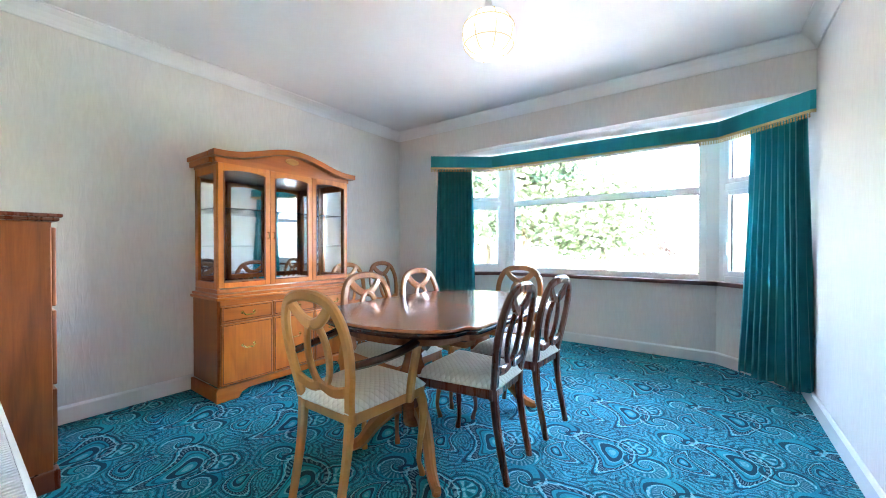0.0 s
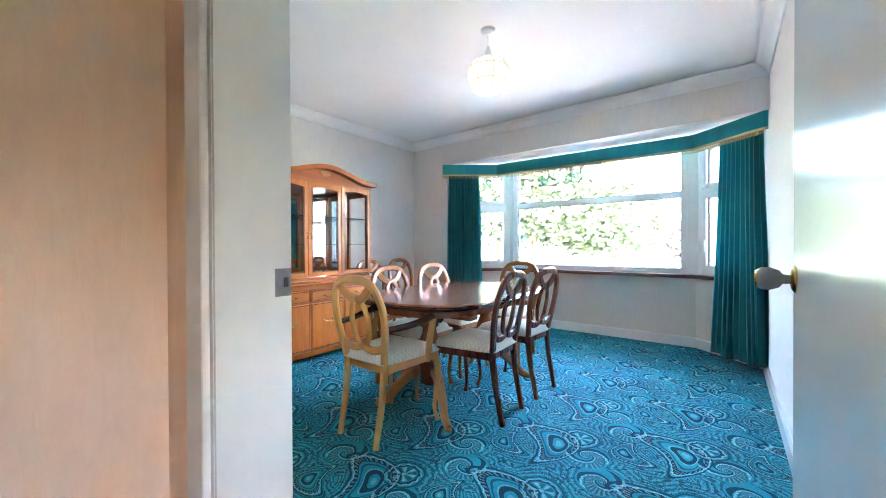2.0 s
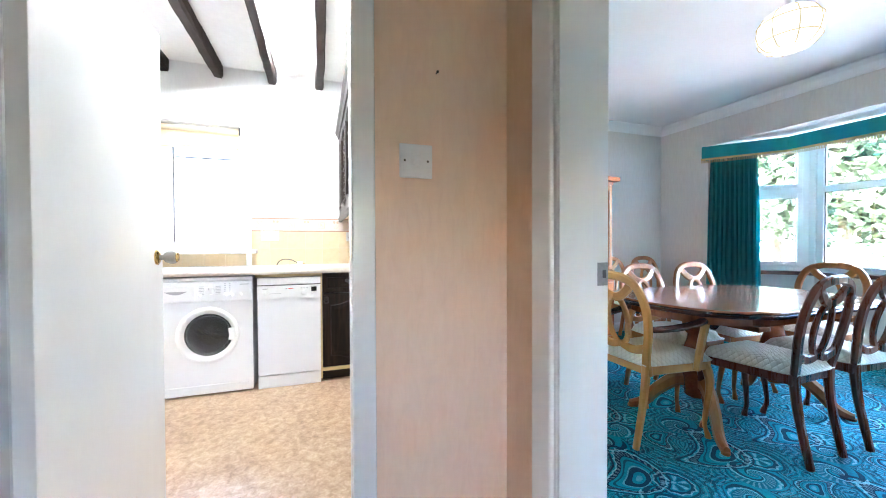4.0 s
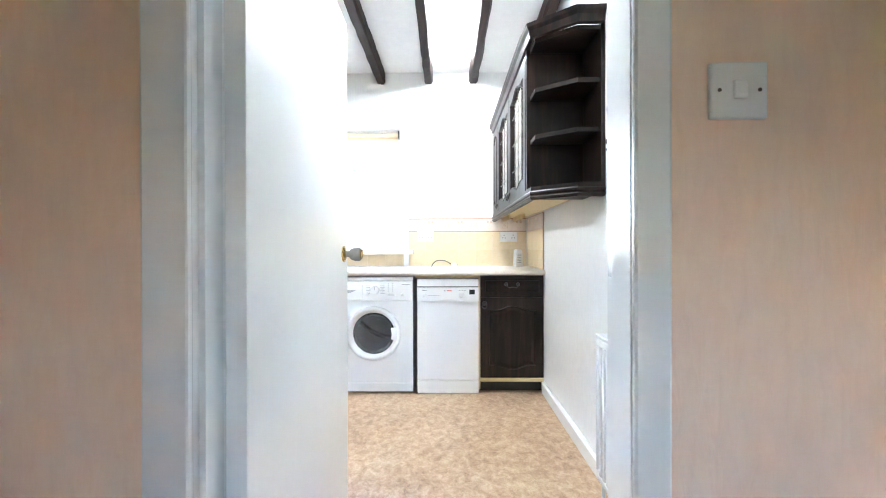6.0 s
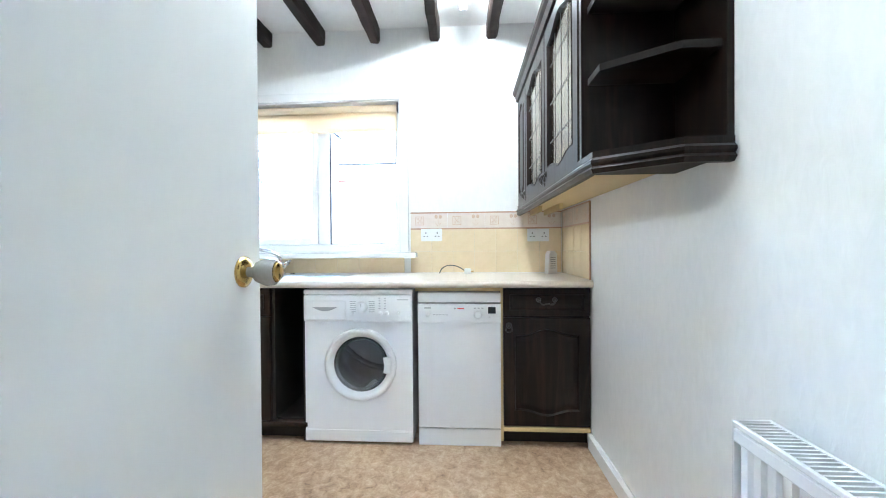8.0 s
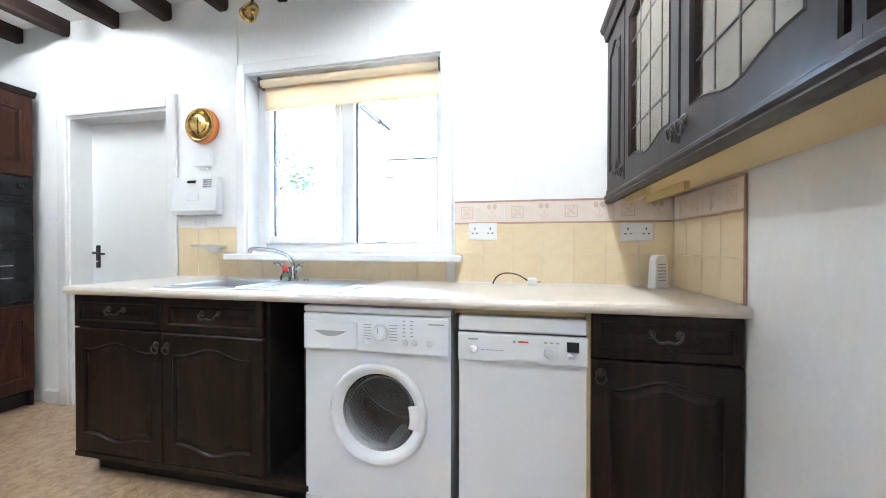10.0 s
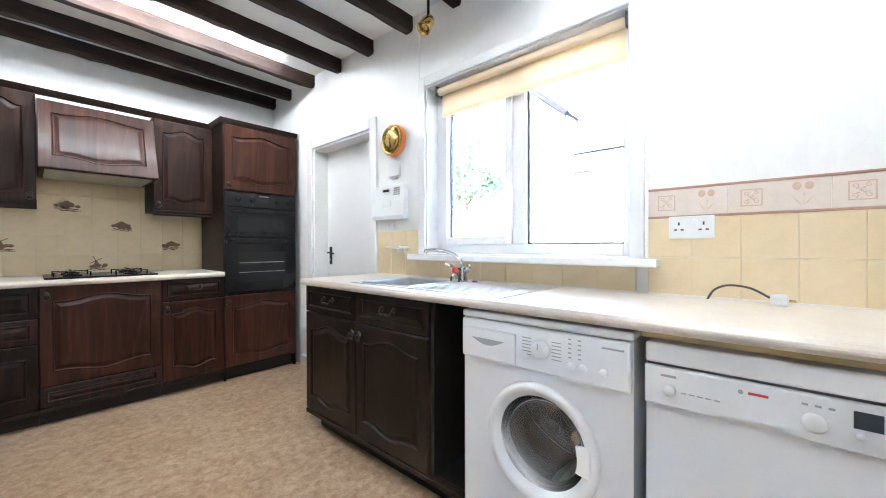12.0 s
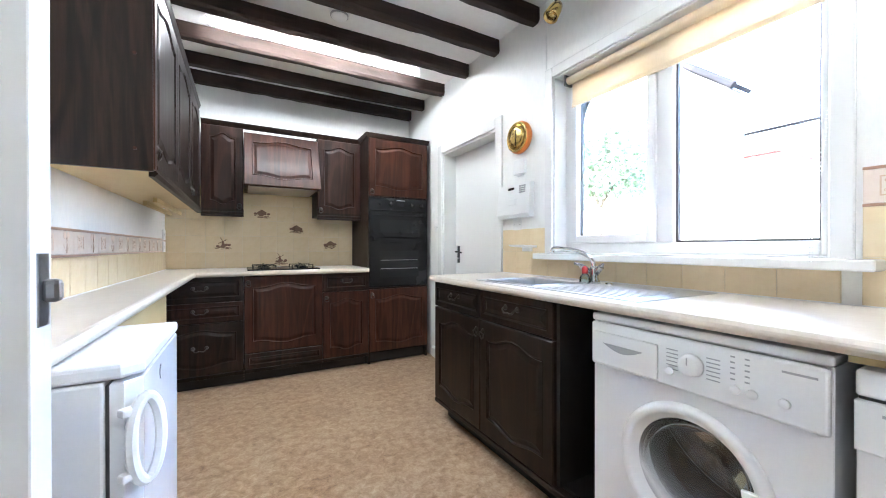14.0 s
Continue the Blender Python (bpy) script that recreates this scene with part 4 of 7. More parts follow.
for a, b in zip(cells, cells[1:]):
    d = part("drawer", box(FX - 0.02, FX + 0.002, a + 0.004, b - 0.004, 0.556, 0.672, 0.006, 3), CHERRYH, cab)
    bail(d, FX + 0.002, (a + b) / 2, 0.616)
    edge_bead(d, FX + 0.002, a + 0.004, b - 0.004, 0.556, 0.672)
    d = part("door", box(FX - 0.02, FX + 0.002, a + 0.004, b - 0.004, 0.108, 0.545, 0.006, 3), CHERRY, cab)
    bail(d, FX + 0.002, (a + b) / 2, 0.375)
    edge_bead(d, FX + 0.002, a + 0.004, b - 0.004, 0.108, 0.545)
part("frieze_rail", box(FX - 0.02, FX - 0.004, Y0 + 0.01, Y1 - 0.01, 0.678, 0.714), CHERRYH, cab)
# glazed upper part
UX = 0.385
part("back_mirror", box(0.012, 0.018, Y0 + 0.05, Y1 - 0.05, 0.79, 1.70), MIRROR, cab, "mirrored back panel")
part("back_board", box(0, 0.011, Y0 + 0.02, Y1 - 0.02, 0.762, 1.72), CHERRY, cab)
part("upper_floor", box(0.012, UX, Y0 + 0.012, Y1 - 0.012, 0.762, 0.788), CHERRYH, cab)
part("upper_roof", box(0, UX, Y0 + 0.012, Y1 - 0.012, 1.69, 1.72), CHERRYH, cab)
for y in (Y0 + 0.012, Y1 - 0.034):
    part("side_frame", boxes((0.012, 0.06, y, y + 0.022, 0.79, 1.69), (UX - 0.05, UX - 0.001, y, y + 0.022, 0.79, 1.69), (0.06, UX - 0.05, y, y + 0.022, 0.79, 0.84), (0.06, UX - 0.05, y, y + 0.022, 1.63, 1.69), bevel=0.003), CHERRY, cab)
    part("side_pane", sheet("y", y + 0.011, 0.06, UX - 0.05, 0.84, 1.63), CABGLASS, cab)
for z in (1.10, 1.38):
    part("glass_shelf", box(0.02, UX - 0.04, Y0 + 0.04, Y1 - 0.04, z, z + 0.006), SHELFGLASS, cab, "green-edged glass shelf")


def glazed_door(parent, a, b, z0, z1, x, material, bow, hinge):
    """Cabinet door with a shaped top rail, in the plane x."""
    t, s = 0.02, 0.040
    n = 12
    inner_top = [(a + s + (b - a - 2 * s) * i / n, z1 - s - bow * (0.5 - 0.5 * math.cos(2 * math.pi * i / n)) * 0 - bow + bow * math.sin(math.pi * i / n) ** 0.8) for i in range(n + 1)]
    bm = boxes((x, x + t, a, a + s, z0, z1), (x, x + t, b - s, b, z0, z1), (x, x + t, a + s, b - s, z0, z0 + s), bevel=0.004)
    prism([(a + s, z1)] + inner_top + [(b - s, z1)], x, x + t, "x", bm)
    d = part("door", bm, material, parent)
    part("pane", sheet("x", x + 0.010, a + s, b - s, z0 + s, z1 - s), CABGLASS, d)
    part("beading", boxes((x + t, x + t + 0.004, a + s - 0.004, a + s + 0.004, z0 + s, z1 - s - bow), (x + t, x + t + 0.004, b - s - 0.004, b - s + 0.004, z0 + s, z1 - s - bow), (x + t, x + t + 0.004, a + s, b - s, z0 + s - 0.004, z0 + s + 0.004)), DARKW, d)
    yk = a + s / 2 if hinge > 0 else b - s / 2
    part("handle", sweep(curve_points([(x + t, yk, 1.21), (x + t + 0.02, yk, 1.205), (x + t + 0.02, yk, 1.165), (x + t, yk, 1.16)], 4), ring_section(0.0045, 6)), BRASS, d)
    return d


for i, (a, b) in enumerate(zip(cells, cells[1:])):
    glazed_door(cab, a + 0.002, b - 0.002, 0.80, 1.70, UX, CHERRY, 0.018, (-1, 1, 1)[i])
crest = []
n = 24
for i in range(n + 1):
    s = i / n * 2 - 1
    crest.append((s * 0.62, 1.755 + 0.105 * (0.5 + 0.5 * math.cos(math.pi * min(1, abs(s) * 1.12)))))
part("crest_board", prism([(Y0 - 0.0, 1.70), (Y1 + 0.0, 1.70)] + [(y * 0.95, z - 0.02) for y, z in crest[::-1]], UX - 0.01, UX + 0.018, "x"), CHERRYH, cab)
part("cornice", sweep([(UX + 0.02, y, z) for y, z in crest], [(-0.045, -0.02), (-0.035, 0.0), (-0.03, 0.022), (0.06, 0.022), (0.06, -0.02)], up=(0, 0, 1)), CHERRYH, cab)
for s in (-1, 1):
    part("side_cornice", boxes((0, UX - 0.03, s * 0.595 - 0.012, s * 0.595 + 0.012, 1.70, 1.74), (0, UX - 0.02, s * 0.605 - 0.018, s * 0.605 + 0.018, 1.741, 1.775), bevel=0.005), CHERRYH, cab)
part("canopy", box(0, UX - 0.03, -0.58, 0.58, 1.721, 1.745), CHERRYH, cab)
part("carved_ornament", prism(ellipse(0.06, 0.026, 20, 0, 1.80), UX + 0.018, UX + 0.026, "x", bevel=0.004), PALEW, cab, "pale carved oval ornament")
for i in range(7):
    a = math.pi * (i + 0.5) / 7
    part("carved_petal", prism(ellipse(0.010, 0.006, 8, 0.04 * math.cos(a), 1.795 + 0.018 * math.sin(a)), UX + 0.026, UX + 0.031, "x"), PALEW, cab)

# ---- tall chest by the south wall, radiator, door ----
chest = thing("chest", "tall cherry wood cabinet with dark moulded top", "cabinet", (-2.68, 0.27, 0))
part("body", box(-0.41, 0.395, -0.155, 0.135, 0.09, 1.215, 0.004), CHESTW, chest)
part("plinth", box(-0.425, 0.415, -0.158, 0.155, 0.0, 0.089, 0.006), DARKW, chest, "dark moulded plinth")
part("top", boxes((-0.425, 0.42, -0.16, 0.158, 1.216, 1.232), (-0.43, 0.432, -0.162, 0.168, 1.2325, 1.25), bevel=0.006), DARKW, chest, "dark polished moulded top")
for z0, z1 in ((0.11, 0.45), (0.47, 0.81), (0.83, 1.19)):
    part("door", box(-0.39, 0.375, 0.135, 0.152, z0, z1, 0.005), CHESTW, chest)


def radiator(name, at, length, height, rz, label):
    """Back against y=0, front towards -y in its own axes, with pressed ribs and a slatted top."""
    r = thing(name, label, "radiator", at, rz)
    bm = bmesh.new()
    pts = []
    k = int(length / 0.034)
    for i in range(k):
        x = -length / 2 + 0.012 + (length - 0.024) * i / k
        w = (length - 0.024) / k
        pts += [(x, -0.083), (x + w * 0.3, -0.083), (x + w * 0.42, -0.092), (x + w * 0.88, -0.092)]
    pts += [(length / 2 - 0.012, -0.083), (length / 2 - 0.012, -0.076), (-length / 2 + 0.012, -0.076)]
    prism(pts, 0.02, height - 0.045, "z", bm)
    part("front_panel", bm, ENAMEL, r)
    part("rear_panel", box(-length / 2 + 0.012, length / 2 - 0.012, -0.022, -0.014, 0.02, height - 0.03), ENAMEL, r)
    each("seam", ((-length / 2 + 0.004, length / 2 - 0.004, -0.094, -0.076, height - 0.045, height - 0.015), (-length / 2 + 0.004, length / 2 - 0.004, -0.094, -0.076, 0.0, 0.02)), ENAMEL, r, 0.004)
    each("side_cover", ((-length / 2, -length / 2 + 0.006, -0.094, -0.012, 0.03, height), (length / 2 - 0.006, length / 2, -0.094, -0.012, 0.03, height)), ENAMEL, r, 0.002)
    each("grille_rim", ((-length / 2 + 0.006, length / 2 - 0.006, -0.096, -0.086, height - 0.012, height), (-length / 2 + 0.006, length / 2 - 0.006, -0.022, -0.012, height - 0.012, height)), ENAMEL, r, 0.002)
    first = None
    n = int(length / 0.013)
    for i in range(n):
        x = -length / 2 + 0.012 + (length - 0.024) * i / n
        if first is None:
            first = part("grille_slat", box(0, 0.0045, -0.086, -0.022, height - 0.010, height - 0.001), ENAMEL, r)
            first.location.x = x
        else:
            o = new("grille_slat", first.data)
            o.parent, o.location.x = r, x
    each("bracket", ((-length * 0.35, -length * 0.35 + 0.03, -0.014, 0.0, 0.1, height - 0.1), (length * 0.35 - 0.03, length * 0.35, -0.014, 0.0, 0.1, height - 0.1)), ENAMEL, r)
    part("pipe", boxes((-length / 2 - 0.03, -length / 2 - 0.015, -0.06, -0.045, -at[2] + 0.001, 0.05), (-length / 2 - 0.03, -length / 2 + 0.01, -0.06, -0.045, 0.03, 0.05), bevel=0.004), GLOSS, r)
    return r


radiator("radiator", (-1.30, DS + 0.001, 0.12), 1.30, 0.585, 180, "white panel radiator below the dining room wall")


def knob(parent, at, out):
    """A door knob: brass rose, neck, pale ball with a brass end; out: +1 or -1 along the leaf's y."""
    x, y, z = at
    part("rose", lathe([(0.030, 0.0), (0.030, 0.003), (0.022, 0.008), (0.012, 0.010)], 20, at, "y") if out > 0 else lathe([(0.012, -0.010), (0.022, -0.008), (0.030, -0.003), (0.030, 0.0)], 20, at, "y"), BRASS, parent, "brass rose", True)
    k = out
    prof = [(0.010, 0.008), (0.011, 0.022), (0.020, 0.028), (0.0265, 0.045), (0.0255, 0.060), (0.021, 0.066)]
    prof = prof if k > 0 else [(r, -h) for r, h in prof[::-1]]
    part("knob", lathe(prof, 20, at, "y"), SMOKEKNOB, parent, "smoky acrylic knob", True)
    end = [(0.021, 0.066), (0.016, 0.071), (0.004, 0.072)]
    end = end if k > 0 else [(r, -h) for r, h in end[::-1]]
    part("knob_cap", lathe(end, 16, at, "y"), BRASS, parent, "brass end cap", True)


def leaf(name, hinge, angle, width, height, label, grip=1.0):
    """A flush door; in its own axes it runs from the hinge along +x, 40 mm thick, with faces at y = 0 and y = -0.04."""
    d = thing(name, label, "door", (hinge[0], hinge[1], 0.006), angle)
    d["kind"] = "structure"
    part("door_panel", box(0.003, width, -0.04, 0.0, 0.0, height, 0.002), GLOSS, d)
    knob(d, (width - 0.06, 0.0, grip), 1)
    knob(d, (width - 0.06, -0.04, grip), -1)
    part("latch_plate", box(width, width + 0.0015, -0.030, -0.010, grip - 0.028, grip + 0.034), DULLSTEEL, d, "steel latch plate")
    part("latch_bolt", box(width, width + 0.013, -0.025, -0.014, grip - 0.008, grip + 0.012, 0.004), DULLSTEEL, d, "steel latch bolt")
    for z in (0.2, 1.7):
        part("hinge", lathe([(0.006, z), (0.006, z + 0.08)], 8, (0.0, 0.004, 0)), BRASS, d)
    return d


leaf("door_1", (0.535, 0.125), 88.5, 0.755, 1.99, "white gloss flush door standing open into the dining room")


def door_lining(name, x0, x1, y0, y1, axis, z1, label, arch=0.07, sides=(0, 1)):
    """Lining, stops and architraves round an opening. axis 'x': the wall runs along x between faces y0 < y1; 'y': along y between faces x0 < x1."""
    ob = tagged(new(name), label, "", "", "structure")
    t = 0.028
    a = []
    s = []
    if axis == "x":
        a = [(x0 - t, x0, y0 - 0.004, y1 + 0.004, 0, z1 + t), (x1, x1 + t, y0 - 0.004, y1 + 0.004, 0, z1 + t), (x0, x1, y0 - 0.004, y1 + 0.004, z1, z1 + t)]
        for yy in ((y0 - 0.018, y0 - 0.004), (y1 + 0.004, y1 + 0.018))[sides[0]:sides[1] + 1]:
            s.append([(x0 - arch, x0 - 0.008, *yy, 0, z1 + arch), (x1 + 0.008, x1 + arch, *yy, 0, z1 + arch), (x0 - 0.008, x1 + 0.008, *yy, z1 + 0.008, z1 + arch)])
    else:
        a = [(x0 - 0.004, x1 + 0.004, y0 - t, y0, 0, z1 + t), (x0 - 0.004, x1 + 0.004, y1, y1 + t, 0, z1 + t), (x0 - 0.004, x1 + 0.004, y0, y1, z1, z1 + t)]
        for xx in ((x0 - 0.018, x0 - 0.004), (x1 + 0.004, x1 + 0.018))[sides[0]:sides[1] + 1]:
            s.append([(*xx, y0 - arch, y0 - 0.008, 0, z1 + arch), (*xx, y1 + 0.008, y1 + arch, 0, z1 + arch), (*xx, y0 - 0.008, y1 + 0.008, z1 + 0.008, z1 + arch)])
    for r in a:
        part("door_lining", box(*r), GLOSS, ob)
    for rows in s:
        for r in rows:
            part("architrave", box(*r, 0.005), GLOSS, ob)
    return ob


dl = door_lining("door_frame_1", -0.265, 0.54, -0.05, 0.086, "x", 2.0, "white gloss door frame to the dining room", 0.085, (0, 0))
part("door_stop", boxes((-0.2649, -0.257, -0.053, 0.052, 0, 2.0), (-0.257, 0.54, -0.053, 0.052, 1.990, 1.9999)), GLOSS, dl)
part("strike_plate", box(-0.2649, -0.2635, 0.053, 0.089, 0.985, 1.04), DULLSTEEL, dl, "steel strike plate")
part("strike_hole", box(-0.2634, -0.2630, 0.073, 0.083, 1.003, 1.022), RUBBER, dl)

# ---- hall ----
setting("wall_hall_north", box(-0.5, -0.35, HN - 0.004, HN, 0, 2.6), PEACH, "peach wall beside the dining room door")
setting("wall_hall_north_east", box(0.63, HE, HN - 0.004, HN + 0.1, 0, 2.7), PEACH, "peach hall wall")
# east wall, with an opening for the added window
setting("wall_hall_east", boxes((HE, HE + 0.12, HS, HN + 0.1, 0, 0.9), (HE, HE + 0.12, HS, -0.48, 0.9, 2.7), (HE, HE + 0.12, -0.22, HN + 0.1, 0.9, 2.7), (HE, HE + 0.12, -0.48, -0.22, 1.46, 2.7)), PEACH, "peach hall wall with an added window opening")
setting("wall_hall_south", box(-0.62, HE + 0.12, HS - 0.12, HS, 0, 2.7), PEACH, "peach hall wall")
setting("ceiling_hall", box(-0.62, HE + 0.12, HS - 0.12, 0.0, 2.5, 2.6), CEIL, "white hall ceiling")
skirting("baseboard_hall", [(HW, -0.30), (HW, HN)], -1, 0.10)
# unseen window, added to bring daylight into the hall
framed("window_hall", (HE + 0.06, -0.48), (HE + 0.06, -0.22), 0.9, 1.46, 0, (), "white hall window, out of view, added to let daylight in")


def wall_plate(name, label, at, rz, w, h, kind):
    """A white plate on a wall that it faces along -y in its own axes."""
    s = thing(name, label, "switch" if kind == "switch" else "socket", at, rz)
    part("plate", box(-w / 2, w / 2, -0.009, 0, -h / 2, h / 2, 0.003), PLASTIC, s)
    if kind == "switch":
        part("rocker", box(-0.011, 0.011, -0.014, -0.009, -0.015, 0.015, 0.003), PLASTIC, s)
    elif kind == "double":
        for d in (-1, 1):
            cx = d * w * 0.27
            for dx, dz, a, b in ((0, 0.014, 0.003, 0.006), (-0.011, -0.009, 0.005, 0.003), (0.011, -0.009, 0.005, 0.003)):
                part("pin_hole", box(cx + dx - a, cx + dx + a, -0.0094, -0.009, dz - b, dz + b), RUBBER, s)
            part("rocker", box(d * 0.012 - 0.007, d * 0.012 + 0.007, -0.013, -0.009, 0.008, 0.028, 0.002), PLASTIC, s)
    for d in (-1, 1):
        part("screw", lathe([(0.003, -0.0102), (0.003, -0.009)], 8, (d * (w / 2 - 0.013), 0, 0), "y"), OLDBRASS if kind == "switch" else STEEL, s)
    return s


wall_plate("light_switch", "white plastic light switch on the peach wall", (HW, -0.323, 1.302), 90, 0.088, 0.088, "switch")
hook = thing("picture_nail", "small bare nail in the peach wall", "nail", (HW, -0.265, 1.54))
part("nail", lathe([(0.002, 0.0), (0.002, 0.012), (0.004, 0.013), (0.003, 0.015)], 8, (0, 0, 0), "x"), OLDBRASS, hook)

# the dining room and hall lie a little to the west and north of the lines above
for ob in [o for o in scene.objects if o.parent is None and o not in (cam, sun)]:
    ob.matrix_basis = Matrix.Translation((-0.028, 0.077, 0)) @ ob.matrix_basis

# ---- kitchen doorway ----
HW = -0.528
setting("floor_kitchen", box(KW - 0.12, -0.58, KS - 0.1, 0.05, -0.12, 0.0), VINYL, "beige mottled vinyl kitchen floor")
setting("threshold_strip", box(-0.58, -0.532, -1.12, -0.39, -0.01, 0.006, 0.002), BRASS, "brass threshold strip in the doorway")
setting("wall_hall_west", boxes((KE, HW, -0.377, 0.12, 0, 2.7), (KE, HW, -1.15, -0.377, 2.03, 2.7), (KE, HW, HS - 0.1, -1.15, 0, 2.7)), PEACH, "peach wallpapered wall with the kitchen doorway")
dk = door_lining("door_frame_2", KE, HW, -1.12, -0.405, "y", 2.0, "white gloss door frame to the kitchen", 0.062, (0, 0))
for r in ((-0.4125, -0.354, 0, 2.062), (-1.182, -1.105, 0, 2.062), (-1.105, -0.4125, 1.985, 2.062)):
    part("architrave", box(HW + 0.0045, HW + 0.018, *r, 0.005), GLOSS, dk)
part("door_stop", boxes((-0.590, -0.5237, -0.4125, -0.4051, 0, 2.0), (-0.578, -0.555, -1.1199, -1.108, 0, 2.0)), GLOSS, dk)
part("strike_plate", box(-0.618, -0.591, -0.4065, -0.4051, 1.005, 1.063), DULLSTEEL, dk, "steel strike plate")
leaf("door_2", (-0.612, -1.111), 181.5, 0.757, 1.92, "white gloss flush door standing open into the kitchen", 1.03)

# ---- kitchen shell ----
WOP = (-2.315, -1.11, 1.045, 2.11)     # window opening: y0, y1, z0, z1
DOP = (-3.72, -2.875, 1.965)           # back door opening
setting("wall_kitchen_west", boxes((KW - 0.2, KW, KS - 0.1, DOP[0], 0, 2.7), (KW - 0.2, KW, DOP[0], DOP[1], DOP[2], 2.7), (KW - 0.2, KW, DOP[1], WOP[0], 0, 2.7), (KW - 0.2, KW, WOP[0], WOP[1], 0, WOP[2]), (KW - 0.2, KW, WOP[0], WOP[1], WOP[3], 2.7), (KW - 0.2, KW, WOP[1], 0.0, 0, 2.7)), KPAPER, "white papered kitchen wall with a window and door")
setting("wall_kitchen_north", box(KW - 0.2, KE, KN, 0.046, 0, 2.7), KPAPER, "white papered kitchen wall")
setting("wall_kitchen_north_core", box(KW - 0.2, -0.36, 0.047, 0.131, 0, 2.7), KPAPER, "wall core")
setting("wall_kitchen_south", box(KW - 0.2, -0.5, KS - 0.12, KS, 0, 2.7), KPAPER, "white papered kitchen wall")
setting("wall_kitchen_east", boxes((KE - 0.003, KE, -0.343, 0.0, 0, 2.7), (KE - 0.003, KE, -1.19, -0.343, 2.07, 2.7), (KE2, KE - 0.003, KS, -1.20, 0, 2.7)), KPAPER, "white papered kitchen wall")
setting("ceiling_kitchen", box(KW - 0.2, -0.56, KS - 0.1, 0.04, KCEILZ, 2.74), KCEIL, "white textured kitchen ceiling")
skirting("baseboard_kitchen_north", [(-2.62, KN), (KE, KN)], -1, 0.085)
skirting("baseboard_kitchen_west", [(KW, -3.92), (KW, DOP[0] - 0.075)], -1, 0.10)


def beam(y, seed):
    rnd = random.Random(seed)
    b = thing("ceiling_beam", "black-stained rough-hewn timber beam on the kitchen ceiling", "beam", (-1.9, y, 2.5), group="ceiling beams")
    bm = bmesh.new()
    rings = []
    n = 26
    for i in range(n + 1):
        x = -1.275 + 2.55 * i / n
        j = lambda a: rnd.uniform(-a, a)
        rings.append([bm.verts.new((x, sy * (0.036 + j(0.004)) + 0.004 * math.sin(x * 3 + seed), sz)) for sy, sz in ((-1, 0.105), (-1, 0.018 + j(0.005)), (-0.72, 0.0 + j(0.004)), (0.72, 0.0 + j(0.004)), (1, 0.018 + j(0.005)), (1, 0.105))])
    for a, c in zip(rings, rings[1:]):
        for i in range(6):
            bm.faces.new((a[i], a[(i + 1) % 6], c[(i + 1) % 6], c[i]))
    bm.faces.new(rings[0]), bm.faces.new(rings[-1])
    part("timber", bm, BEAMW, b)


for i, y in enumerate((-4.485, -4.14, -3.71, -3.29, -2.88, -2.47, -2.06, -1.67, -1.28, -0.86, -0.47, -0.06)):
    beam(y, i)


def strip_light(x0, x1, y):
    s = thing("strip_light", "white fluorescent strip light, switched on", "lamp", ((x0 + x1) / 2, y, KCEILZ), group="strip lights")
    h = (x1 - x0) / 2
    part("housing", box(-h, h, -0.028, 0.028, -0.038, -0.0, 0.006), ENAMEL, s)
    part("tube", lathe([(0.019, -h + 0.03), (0.019, h - 0.03)], 16, (0, 0, -0.060), "x"), TUBE, s, "glowing tube", True)
    for d in (-1, 1):
        part("tube_holder", box(d * (h - 0.014) - 0.012, d * (h - 0.014) + 0.012, -0.022, 0.022, -0.083, -0.039, 0.004), PLASTIC, s)


strip_light(-2.83, -1.31, -3.49)
strip_light(-2.90, -1.35, -0.665)
det = thing("smoke_alarm", "round white smoke alarm on the ceiling", "alarm", (-2.07, -3.08, KCEILZ))
part("body", lathe([(0.035, -0.045), (0.05, -0.038), (0.055, -0.02), (0.062, -0.016), (0.062, 0.0)], 24), PLASTIC, det, "", True)
part("grille", lathe([(0.0565, -0.034), (0.0575, -0.024)], 24), GREYP, det)

# ---- window, blind, back door ----
kw = framed("window_kitchen", (-3.315, WOP[0]), (-3.315, WOP[1]), WOP[2], WOP[3], 0, (0.51,), "white kitchen window with an opening sash", (0,))
part("window_handle", boxes((0.555, 0.575, -0.066, -0.05, 1.5, 1.62), (0.55, 0.58, -0.052, -0.046, 1.48, 1.58), bevel=0.003), UPVC, kw)
setting("window_reveal", boxes((-3.279, KW + 0.001, WOP[0] - 0.0, WOP[0] + 0.012, WOP[2], WOP[3]), (-3.279, KW + 0.001, WOP[1] - 0.012, WOP[1], WOP[2], WOP[3]), (-3.279, KW + 0.001, WOP[0] + 0.012, WOP[1] - 0.012, WOP[3] - 0.012, WOP[3])), GLOSS, "white painted window reveal")
ka = tagged(new("window_architrave"), "white painted window architrave", "", "", "structure")
for r in ((WOP[0] - 0.055, WOP[0] + 0.004, WOP[2] - 0.01, WOP[3] + 0.055), (WOP[1] - 0.004, WOP[1] + 0.055, WOP[2] - 0.01, WOP[3] + 0.055), (WOP[0] + 0.004, WOP[1] - 0.004, WOP[3] - 0.004, WOP[3] + 0.055)):
    part("architrave", box(KW + 0.001, KW + 0.019, *r, 0.005), GLOSS, ka)
setting("window_sill_kitchen", box(-3.30, -3.075, WOP[0] - 0.07, WOP[1] + 0.115, 1.005, 1.04, 0.006), GLOSS, "white painted window sill")

